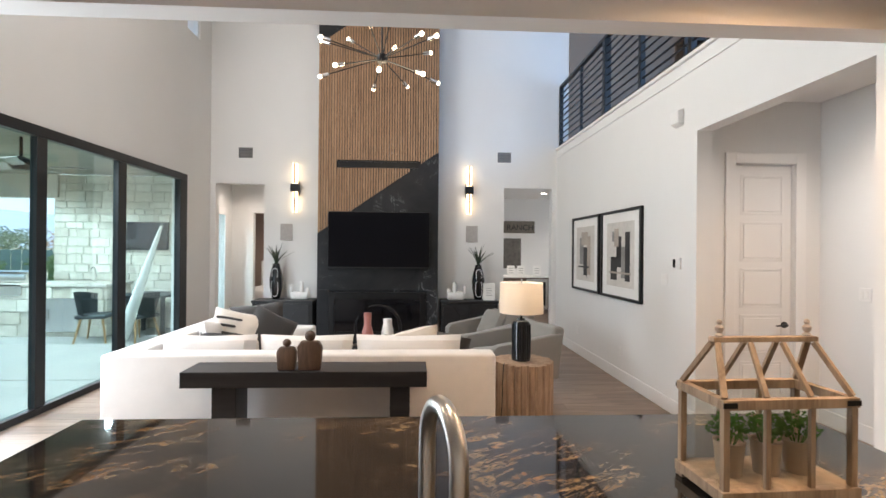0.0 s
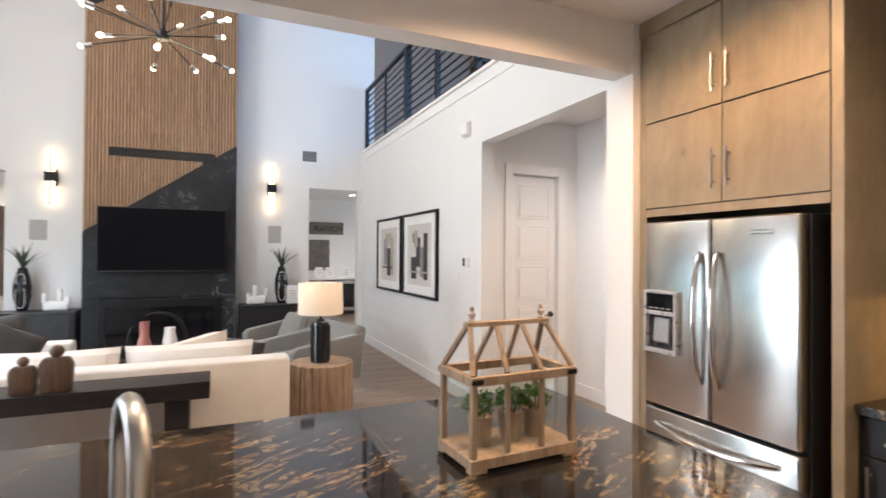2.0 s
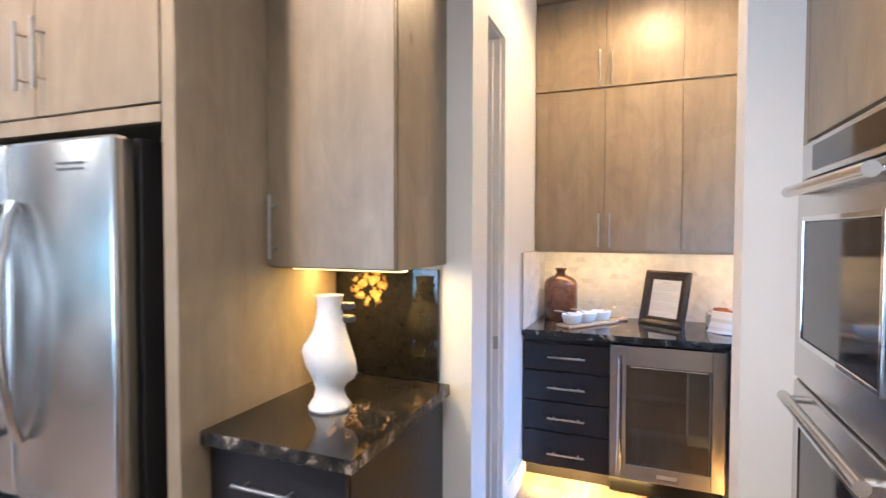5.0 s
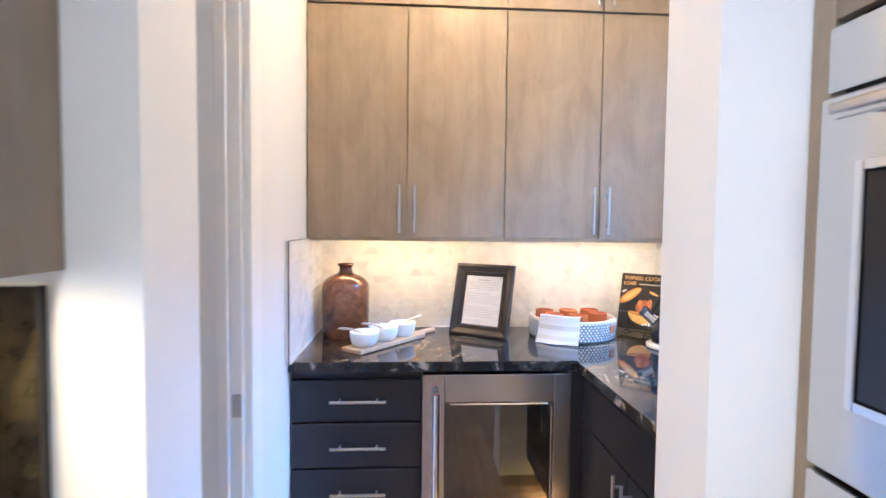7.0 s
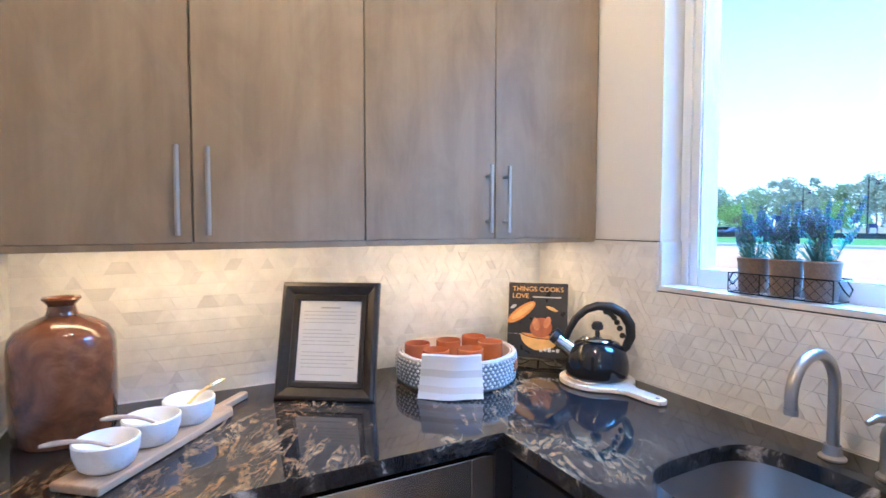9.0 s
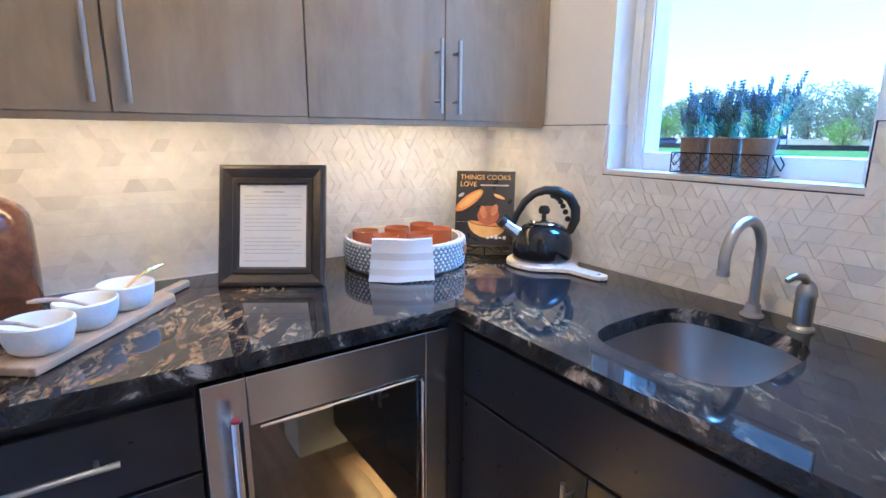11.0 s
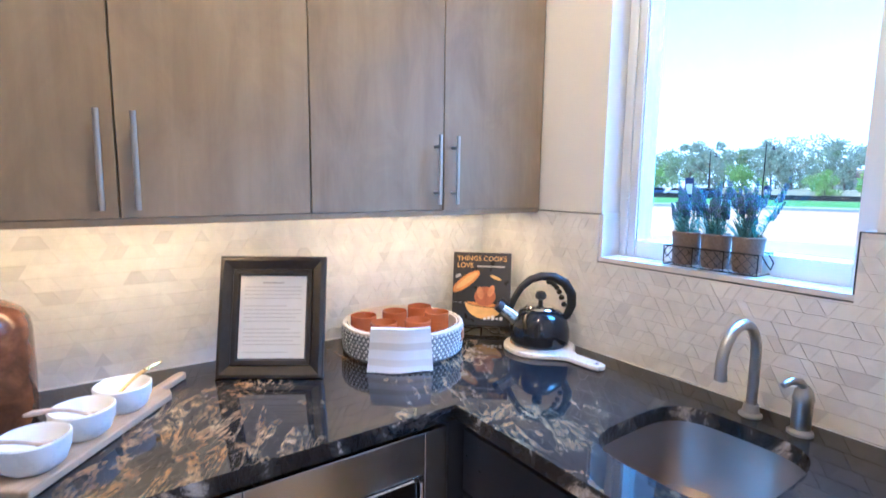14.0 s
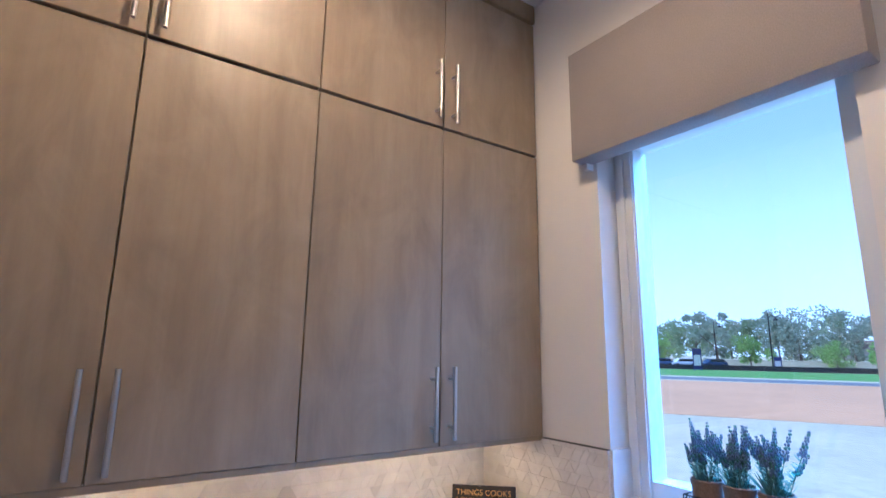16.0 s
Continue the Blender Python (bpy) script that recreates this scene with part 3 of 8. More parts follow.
# tall cabinet round the fridge
CX = 2.697
fc = thing("fridge_cabinet", (3.05, 1.95, 0), "tall taupe-stained maple cabinet built round the fridge", "cabinet")
part("side_panel", box(CX + 0.004, 3.478, 1.372, 1.422, 0, 2.95, 0.002, 1), TAUPE, fc)
part("side_panel", box(CX + 0.004, 3.478, 2.476, 2.526, 0, 2.95, 0.002, 1), TAUPE, fc)
part("carcass", box(CX + 0.024, 3.478, 1.424, 2.474, 1.80, 2.92), TAUPE, fc)
part("bottom_rail", box(CX + 0.001, CX + 0.022, 1.424, 2.474, 1.785, 1.832, 0.001, 1), TAUPE, fc)
part("crown_rail", box(CX - 0.006, 3.478, 1.366, 2.528, 2.922, KTOP - 0.002, 0.003, 1), TAUPE, fc)
for z0, z1, hz in ((1.837, 2.360, 2.02), (2.366, 2.915, 2.54)):
    for a0, a1, hy in ((1.424, 1.948, 1.905), (1.950, 2.474, 1.993)):
        d = front(fc, '-x', CX, a0, a1, z0, z1, TAUPE)
        bar_handle(d, (CX, hy, hz), 'z', 0.21, (-0.032, 0, 0))

# the fridge
FX = 2.62
fr = thing("fridge", (3.0, 1.96, 0), "stainless steel french-door fridge with an ice dispenser", "fridge")
part("body", box(FX + 0.075, 3.42, 1.50, 2.41, 0.02, 1.745, 0.004, 1), plain("dark_fridge_side", (0.02, 0.02, 0.022), 0.4, 0.2, 60, 0.1, 0.05), fr)
for y0, y1 in ((1.505, 1.953), (1.963, 2.405)):
    d = part("door", box(FX, FX + 0.07, y0, y1, 0.675, 1.745, 0.012, 3), STEEL, fr, "brushed steel fridge door", True)
    hy, bow = (1.905 if y0 < 1.9 else 2.012), 0.052
    pts = [(FX - 0.012 - bow * math.sin(math.pi * i / 16) ** 0.75, hy, 0.86 + 0.71 * i / 16) for i in range(17)]
    part("handle", tube(pts, [0.013 + 0.004 * math.sin(math.pi * i / 16) for i in range(17)], 12), CHROME, d, "bowed polished steel handle", True)
dr = part("freezer_drawer", box(FX, FX + 0.07, 1.505, 2.405, 0.10, 0.655, 0.012, 3), STEEL, fr, "brushed steel freezer drawer", True)
pts = [(FX - 0.012 - 0.07 * math.sin(math.pi * i / 16) ** 0.75, 1.60 + 0.70 * i / 16, 0.575 - 0.02 * math.sin(math.pi * i / 16)) for i in range(17)]
part("handle", tube(pts, 0.015, 12), CHROME, dr, "bowed polished steel handle", True)
part("toe_grille", box(FX + 0.05, FX + 0.07, 1.51, 2.40, 0.02, 0.09), BLACKPLASTIC, fr)
D0, D1 = 2.150, 2.382
ds = part("dispenser_frame", boxes([(FX - 0.034, FX - 0.001, D0, D0 + 0.017, 0.985, 1.345), (FX - 0.034, FX - 0.001, D1 - 0.017, D1, 0.985, 1.345),
                                    (FX - 0.034, FX - 0.001, D0 + 0.017, D1 - 0.017, 1.329, 1.345), (FX - 0.034, FX - 0.001, D0 + 0.017, D1 - 0.017, 0.985, 1.013),
                                    (FX - 0.034, FX - 0.001, D0 + 0.017, D1 - 0.017, 1.205, 1.228)], 0.003), plain("grey_plastic_trim", (0.50, 0.51, 0.53), 0.30, 0.6), fr, "silver dispenser surround")
pn = part("control_panel", box(FX - 0.029, FX - 0.002, D0 + 0.0175, D1 - 0.0175, 1.2285, 1.3285), BLACKGLASS, ds, "black glass control panel")
for i in range(4):
    part("button_mark", box(FX - 0.0305, FX - 0.0292, D0 + 0.040 + 0.042 * i, D0 + 0.062 + 0.042 * i, 1.242, 1.247), plain("pale_print", (0.5, 0.5, 0.5), 0.5), pn)
part("recess", box(FX - 0.004, FX - 0.001, D0 + 0.0175, D1 - 0.0175, 1.0135, 1.2045), plain("dark_recess", (0.025, 0.025, 0.028), 0.25), ds, "dark recess")
part("paddle", prism([(FX - 0.0045, 1.035), (FX - 0.020, 1.050), (FX - 0.013, 1.185), (FX - 0.0045, 1.190)], D0 + 0.062, D1 - 0.062, 'y', bevel=0.003), plain("silver_paddle", (0.55, 0.56, 0.58), 0.22, 0.7), ds, "silver paddle")
part("drip_tray", box(FX - 0.031, FX - 0.0045, D0 + 0.024, D1 - 0.024, 1.0132, 1.0185, 0.001, 1), BLACKPLASTIC, ds)
for i in range(2):
    part("badge", box(FX - 0.003, FX - 0.0005, 1.62, 1.73, 1.655 + 0.016 * i, 1.661 + 0.016 * i), plain("grey_badge", (0.25, 0.25, 0.25), 0.3, 0.8), fr)

# base cabinet, counter and wall cabinet beside the fridge
vb = thing("base_cabinet", (3.1, 1.14, 0), "black painted base cabinet with a drawer over a door", "cabinet")
VX = 2.80
part("carcass", box(VX + 0.022, 3.478, 0.905, 1.368, 0.10, 0.874), BLACKCAB, vb)
part("toe_kick", box(VX + 0.09, 3.47, 0.905, 1.368, 0, 0.10), BLACKCAB, vb)
d = front(vb, '-x', VX, 0.905, 1.368, 0.70, 0.862, BLACKCAB, "drawer")
bar_handle(d, (VX, 1.15, 0.775), 'y', 0.22, (-0.03, 0, 0))
d = front(vb, '-x', VX, 0.905, 1.368, 0.105, 0.695, BLACKCAB)
bar_handle(d, (VX, 1.325, 0.56), 'z', 0.20, (-0.03, 0, 0))


def slab(name, outline, z0, z1, label, hole=None):
    """A stone top with a rough edge and, where given, an opening."""
    b = bmesh.new()
    loops = [outline] + ([hole] if hole else [])
    edges = []
    for lp in loops:
        vs = [b.verts.new((x, y, z1)) for x, y in lp]
        edges += [b.edges.new((vs[i], vs[(i + 1) % len(vs)])) for i in range(len(vs))]
    bmesh.ops.triangle_fill(b, use_beauty=True, use_dissolve=False, edges=edges, normal=(0, 0, 1))
    top = list(b.faces)
    ext = bmesh.ops.extrude_face_region(b, geom=top)
    bmesh.ops.translate(b, verts=[g for g in ext["geom"] if isinstance(g, bmesh.types.BMVert)], vec=(0, 0, z0 - z1))
    bmesh.ops.recalc_face_normals(b, faces=b.faces)
    for f in b.faces:
        f.material_index = 0 if abs(f.normal.z) > 0.5 else 1
    return solid(name, b, [GRANITE_P if name.startswith("pantry") else GRANITE, GRANITE_EDGE], label, "countertop")


slab("countertop", [(2.768, 0.868), (3.456, 0.868), (3.456, 1.37), (2.768, 1.37)], 0.876, 0.914, "small polished black granite counter beside the fridge")
solid("backsplash", box(3.458, 3.478, 0.918, 1.37, 0.915, 1.343, 0.001, 1), GRANITE_DARK, "tall polished black and gold granite backsplash slab", "backsplash")
uc = thing("wall_cabinet", (3.3, 1.14, 1.376), "taupe-stained maple wall cabinet beside the fridge", "cabinet")
UX = 3.055
part("carcass", box(UX + 0.022, 3.478, 0.892, 1.368, 1.364, 2.95, 0.002, 1), TAUPE, uc)
part("crown_rail", box(UX - 0.006, 3.478, 0.888, 1.364, 2.951, KTOP - 0.002, 0.003, 1), TAUPE, uc)
for z0, z1, hz in ((1.368, 2.372, 1.50), (2.380, 2.945, 2.50)):
    d = front(uc, '-x', UX, 0.894, 1.368, z0, z1, TAUPE)
    bar_handle(d, (UX, 1.335, hz), 'z', 0.21, (-0.032, 0, 0))
part("light_strip", box(3.16, 3.20, 0.92, 1.35, 1.354, 1.362), glow_mat("amber_strip", AMBER, 3.0), uc, "amber light strip under the cabinet")
lamp("counter_light", 'AREA', pose(3.30, 1.14, 1.351), 3.0, AMBER, 0.05, 0.42)

# the white double-bellied vase with two dark rings
vs_ = thing("vase", (3.06, 1.14, 0.915), "tall white ceramic vase with a waisted body and grey side rings", "vase")
vb_ = lathe([(0, 0), (0.066, 0), (0.069, 0.008), (0.052, 0.035), (0.045, 0.062), (0.055, 0.088), (0.078, 0.118), (0.088, 0.150), (0.083, 0.180), (0.068, 0.215), (0.054, 0.250), (0.044, 0.290), (0.039, 0.330), (0.043, 0.362), (0.045, 0.366), (0.039, 0.366), (0.034, 0.33), (0.036, 0.28), (0, 0.27)], (3.075, 1.14, 0.915), 40)
for q in vb_.verts:
    # the belly hangs lower on one side, the other bulges higher up
    u = (q.co.x - 3.075) * 0.77 - (q.co.y - 1.14) * 0.64
    q.co.z -= 0.45 * u * math.exp(-((q.co.z - 1.065) / 0.065) ** 2)
part("body", vb_, CERAMIC, vs_, "", True)
GREYCER = plain("dark_grey_glaze", (0.09, 0.09, 0.10), 0.35)
for z in (0.30, 0.345):
    part("ring_handle", moved(lathe([(0.012, -0.007), (0.032, -0.009), (0.034, 0.0), (0.032, 0.009), (0.012, 0.007), (0.012, -0.007)], (0, 0, 0), 24), pose(3.115, 1.108, 0.915 + z * 0.95)), GREYCER, vs_, "dark grey ring on the neck", True)

# double oven in the tall cabinet
oc = thing("oven_cabinet", (3.28, -0.68, 0), "tall taupe-stained maple oven cabinet", "cabinet")
OY = -0.258
part("side_panel", box(3.534, 3.578, -0.995, OY, 0, 2.95, 0.002, 1), TAUPE, oc)
part("side_panel", box(2.756, 2.800, -0.995, OY, 0, 2.95, 0.002, 1), TAUPE, oc)
part("carcass", box(2.802, 3.532, -0.995, OY - 0.05, 1.752, 2.95), TAUPE, oc)
part("plinth", box(2.802, 3.532, -0.995, OY - 0.03, 0, 0.40), TAUPE, oc)
front(oc, '+y', OY, 2.802, 3.532, 1.762, 2.94, TAUPE)
front(oc, '+y', OY, 2.802, 3.532, 0.10, 0.38, TAUPE, "drawer")
ov = thing("double_oven", (3.166, -0.68, 0.401), "built-in stainless steel double wall oven", "oven")
part("body", box(2.806, 3.528, -0.95, OY - 0.02, 0.401, 1.75), BLACKPLASTIC, ov)
cp = part("control_panel", box(2.806, 3.528, OY - 0.019, OY + 0.012, 1.645, 1.748, 0.004), STEEL_X, ov, "steel control panel")
part("display", box(2.866, 3.416, OY + 0.0125, OY + 0.016, 1.662, 1.732), BLACKGLASS, cp)
for z0, z1 in ((1.050, 1.637), (0.405, 1.040)):
    d = part("door", box(2.806, 3.528, OY - 0.019, OY + 0.022, z0, z1, 0.006), STEEL_X, ov, "steel oven door")
    part("window", box(2.906, 3.436, OY + 0.0225, OY + 0.026, z0 + 0.13, z1 - 0.12, 0.004), BLACKGLASS, d, "dark oven glass")
    part("window_trim", boxes([(2.891, 2.906, OY + 0.0225, OY + 0.030, z0 + 0.115, z1 - 0.105), (3.436, 3.451, OY + 0.0225, OY + 0.030, z0 + 0.115, z1 - 0.105),
                               (2.906, 3.436, OY + 0.0225, OY + 0.030, z0 + 0.115, z0 + 0.13), (2.906, 3.436, OY + 0.0225, OY + 0.030, z1 - 0.12, z1 - 0.105)], 0.002), CHROME, d)
    b = rod((2.846, OY + 0.068, z1 - 0.034), (3.44, OY + 0.068, z1 - 0.034), 0.016, seg=16)
    for x in (2.876, 3.41):
        rod((x, OY + 0.02, z1 - 0.034), (x, OY + 0.063, z1 - 0.034), 0.011, seg=10, bm=b)
    part("handle", b, STEEL_X, d, "round steel oven handle", True)

# island
isl = thing("island_cabinet", (0.28, 1.3, 0), "long black painted island cabinet under the stone top", "cabinet")
part("body", box(-1.08, 1.64, 0.40, 1.78, 0.10, 0.872, 0.003, 1), BLACKCAB, isl)
part("toe_kick", box(-1.02, 1.58, 0.48, 1.72, 0, 0.10), BLACKCAB, isl)
for i in range(4):
    x0 = -1.05 + i * 0.675
    part("panel", box(x0, x0 + 0.64, 1.781, 1.797, 0.14, 0.85, 0.003, 1), BLACKCAB, isl)
slab("island_countertop", [(-1.135, 0.34), (1.695, 0.34), (1.695, 2.13), (-1.135, 2.13)], 0.874, 0.914, "polished black granite island top with gold veins",
     [(0.50 - 0.80 * (a < 1), 0.44 + 0.26 * b) for a, b in ((0, 0), (1, 0), (1, 1), (0, 1))])
sk = thing("island_sink", (0.1, 0.57, 0.65), "undermounted steel sink in the island", "sink")
part("basin", boxes([(-0.31, 0.51, 0.43, 0.71, 0.66, 0.67), (-0.31, -0.302, 0.43, 0.71, 0.67, 0.873), (0.502, 0.51, 0.43, 0.71, 0.67, 0.873),
                     (-0.302, 0.502, 0.43, 0.438, 0.67, 0.873), (-0.302, 0.502, 0.702, 0.71, 0.67, 0.873)]), STEEL_X, sk)
fa = thing("faucet", (0.146, 0.80, 0.914), "tall brushed nickel gooseneck faucet with a pull-down head", "faucet")
fx, fy = 0.146, 0.80
ang = Vector((0.28, -0.96, 0)).normalized()
part("base", lathe([(0, 0), (0.028, 0), (0.028, 0.008), (0.020, 0.03), (0, 0.03)], (fx, fy, 0.914), 24), NICKEL, fa, "", True)
neck = [Vector((fx, fy, 0.935 + 0.034 * i)) for i in range(12)] + arc(Vector((fx, fy, 1.32)) + ang * 0.060, 0.060, 180, 0, ang, (0, 0, 1), 14)[1:]
end = neck[-1]
neck += [end + Vector((0, 0, -0.03 * i)) for i in range(1, 3)]
part("neck", tube(neck, 0.0115, 16), NICKEL, fa, "", True)
hd = part("spray_head", tube([neck[-1], neck[-1] - Vector((0, 0, 0.03)), neck[-1] - Vector((0, 0, 0.13))], [0.0145, 0.017, 0.016], 16), NICKEL, fa, "", True)
part("spray_button", box(neck[-1].x - 0.006, neck[-1].x + 0.006, neck[-1].y - 0.020, neck[-1].y - 0.012, neck[-1].z - 0.09, neck[-1].z - 0.05, 0.002), BLACKPLASTIC, hd)
part("lever", rod((fx + 0.012, fy, 0.965), (fx + 0.085, fy, 0.985), 0.006, 0.005), NICKEL, fa, "", True)


# ---- pantry ----
PX = 5.0
for a0, a1 in ((0.0, 0.866), (-0.862, 0.0)):
    c = thing("wall_cabinet", (5.16, (a0 + a1) / 2, 1.36), "taupe-stained maple wall cabinet with two tiers of slab doors", "cabinet", "pantry wall cabinets")
    part("carcass", box(PX + 0.0205, 5.328, a0, a1, 1.376, 2.94), TAUPE, c)
    part("bottom_rail", box(PX + 0.002, 5.02, a0, a1, 1.359, 1.3755, 0.001, 1), TAUPE, c)
    part("crown_rail", box(PX - 0.008, 5.328, a0, a1, 2.941, KTOP - 0.002, 0.002, 1), TAUPE, c)
    mid = (a0 + a1) / 2
    for z0, z1, hz in ((1.374, 2.374, 1.50), (2.381, 2.936, 2.50)):
        for p, q, hy in ((a0, mid, mid - 0.033), (mid, a1, mid + 0.033)):
            d = front(c, '-x', PX, p, q, z0, z1, TAUPE)
            bar_handle(d, (PX, hy, hz), 'z', 0.21, (-0.032, 0, 0))
for y in (0.43, -0.43):
    ls = thing("under_cabinet_light", (5.12, y, 1.355), "slim warm light strip under the wall cabinets", "light", "under-cabinet lights")
    part("housing", box(5.10, 5.13, y - 0.33, y + 0.33, 1.3695, 1.3755), CERAMIC, ls)
    part("diffuser", box(5.102, 5.128, y - 0.32, y + 0.32, 1.3655, 1.369), glow_mat("warm_strip", WARM, 4.0), ls)
    lamp("under_cabinet_lamp", 'AREA', pose(5.12, y, 1.3640, 0, -14), 1.42, WARM, 0.03, 0.70)

BX = 4.68
dc = thing("drawer_cabinet", (5.0, 0.61, 0), "black painted base cabinet with four slab drawers", "cabinet")
part("carcass", box(BX + 0.022, 5.328, 0.370, 0.866, 0.10, 0.872), BLACKCAB, dc)
part("toe_kick", box(BX + 0.10, 5.32, 0.370, 0.866, 0.0, 0.10), BLACKCAB, dc)
for i, (z0, z1) in enumerate(((0.675, 0.838), (0.495, 0.67), (0.315, 0.49), (0.105, 0.31))):
    d = front(dc, '-x', BX, 0.370, 0.866, z0, z1, BLACKCAB, "drawer")
    bar_handle(d, (BX, 0.61, z0 + 0.085), 'y', 0.21, (-0.03, 0, 0))
part("light_strip", box(BX + 0.09, BX + 0.098, 0.36, 0.86, 0.085, 0.095), glow_mat("amber_toe_strip", AMBER, 5.0), dc, "amber toe-kick light strip")
lamp("toe_kick_lamp", 'AREA', pose(BX + 0.05, 0.50, 0.088), 5.5, AMBER, 0.05, 0.7)
lamp("toe_kick_lamp", 'AREA', pose(4.28, -0.29, 0.088), 3.4, AMBER, 0.7, 0.05)

wf = thing("wine_fridge", (4.98, 0.07, 0), "stainless steel undercounter fridge with a glass door", "fridge")
W0, W1 = -0.209, 0.366
part("cabinet", boxes([(BX + 0.05, 5.30, W0, W0 + 0.03, 0.10, 0.85), (BX + 0.05, 5.30, W1 - 0.03, W1, 0.10, 0.85), (BX + 0.05, 5.30, W0 + 0.03, W1 - 0.03, 0.82, 0.85),
                       (BX + 0.05, 5.30, W0 + 0.03, W1 - 0.03, 0.10, 0.13), (5.27, 5.30, W0 + 0.03, W1 - 0.03, 0.13, 0.82)]), plain("dark_liner", (0.05, 0.05, 0.052), 0.4), wf)
dd = part("door", box(BX - 0.02, BX + 0.03, W1 - 0.085, W1, 0.115, 0.860, 0.002), STEEL, wf, "brushed steel door stile")
for y0, y1, z0, z1 in ((W0, W0 + 0.065, 0.115, 0.860), (W0 + 0.0655, W1 - 0.0855, 0.752, 0.860), (W0 + 0.0655, W1 - 0.0855, 0.115, 0.20)):
    part("door_rail", box(BX - 0.02, BX + 0.03, y0, y1, z0, z1, 0.002), STEEL, dd)
part("glass", box(BX - 0.012, BX - 0.004, W0 + 0.064, W1 - 0.084, 0.199, 0.753), glass_mat("tinted_fridge_glass", (0.26, 0.29, 0.33), 0.02, 0.16), dd, "dark tinted glass pane")
part("glass_trim", tube([(BX - 0.022, W0 + 0.075, 0.21), (BX - 0.022, W0 + 0.075, 0.735), (BX - 0.022, W0 + 0.085, 0.745)] +
                        [(BX - 0.022, W0 + 0.10 + 0.37 * i / 6, 0.745) for i in range(7)], 0.0045, 8), CHROME, dd, "", True)
hb = rod((BX - 0.07, W1 - 0.05, 0.16), (BX - 0.07, W1 - 0.05, 0.80), 0.0125, seg=16)
for z in (0.19, 0.77):
    rod((BX - 0.02, W1 - 0.05, z), (BX - 0.07, W1 - 0.05, z), 0.009, seg=10, bm=hb)
hh = part("handle", hb, CHROME, dd, "round steel handle", True)
part("medallion", rod((BX - 0.07, W1 - 0.05, 0.8005), (BX - 0.07, W1 - 0.05, 0.803), 0.009, seg=16), plain("red_enamel", (0.25, 0.015, 0.02), 0.3), hh)
part("badge", box(BX - 0.022, BX - 0.0205, 0.02, 0.12, 0.145, 0.165), plain("light_badge", (0.7, 0.7, 0.7), 0.3, 0.5), dd)
part("toe_grille", box(BX + 0.05, BX + 0.07, W0, W1, 0.01, 0.10), BLACKPLASTIC, wf)
for z in (0.36, 0.56):
    part("shelf", boxes([(BX + 0.06, 5.26, W0 + 0.032, W1 - 0.032, z, z + 0.006), (BX + 0.055, BX + 0.06, W0 + 0.032, W1 - 0.032, z - 0.01, z + 0.02)]), NICKEL, wf)

SY = -0.255
sc = thing("sink_cabinet", (4.22, -0.56, 0), "black painted sink cabinet with a false drawer and two doors", "cabinet")
part("carcass", box(3.762, 4.655, -0.868, SY - 0.022, 0.10, 0.70), BLACKCAB, sc)
part("filler", box(4.657, 4.70, -0.40, W0 - 0.003, 0.0, 0.872), BLACKCAB, sc)
part("toe_kick", box(3.762, 4.655, -0.86, SY - 0.08, 0, 0.10), BLACKCAB, sc)
part("top_rail", box(3.762, 4.655, SY - 0.022, SY - 0.0205, 0.70, 0.872), BLACKCAB, sc)
front(sc, '+y', SY, 3.764, 4.653, 0.675, 0.845, BLACKCAB, "false_drawer")
for x0, x1, hx in ((3.764, 4.2385, 4.207), (4.2385, 4.653, 4.270)):
    d = front(sc, '+y', SY, x0, x1, 0.105, 0.67, BLACKCAB)
    bar_handle(d, (hx, SY, 0.545), 'z', 0.21, (0, 0.032, 0))

SX, SYC = 4.192, -0.530
hole = []
for i in range(40):
    a = 2 * math.pi * i / 40
    c, s = math.cos(a), math.sin(a)
    hole.append((SX + 0.168 * math.copysign(abs(c) ** 0.55, c), SYC + 0.190 * math.copysign(abs(s) ** 0.55, s)))
slab("pantry_countertop", [(4.650, 0.868), (4.650, -0.227), (3.762, -0.227), (3.762, -0.868), (5.328, -0.868), (5.328, 0.868)], 0.876, 0.914,
     "polished black granite corner counter with gold veins", hole)
b = bmesh.new()
rings = []
for f, z in ((1.01, 0.875), (1.0, 0.83), (0.97, 0.76), (0.86, 0.72), (0.3, 0.715), (0.0, 0.714)):
    if f:
        rings.append([b.verts.new((SX + (x - SX) * f, SYC + (y - SYC) * f, z)) for x, y in hole])
    else:
        rings.append([b.verts.new((SX, SYC, z))])
for p, q in zip(rings, rings[1:]):
    for i in range(40):
        j = (i + 1) % 40
        b.faces.new((p[i], p[j], q[j], q[i]) if len(q) > 1 else (p[i], p[j], q[0]))
ps = thing("prep_sink", (SX, SYC, 0.714), "small undermounted stainless steel prep sink", "sink")
part("bowl", b, steel("satin_sink_steel", (0.44, 0.395, 0.355), 0.36, "y"), ps, "", True)
part("drain", lathe([(0, 0), (0.03, 0), (0.042, 0.003), (0.045, 0.0), (0, -0.002)], (SX, SYC, 0.7165), 24), CHROME, ps, "", True)


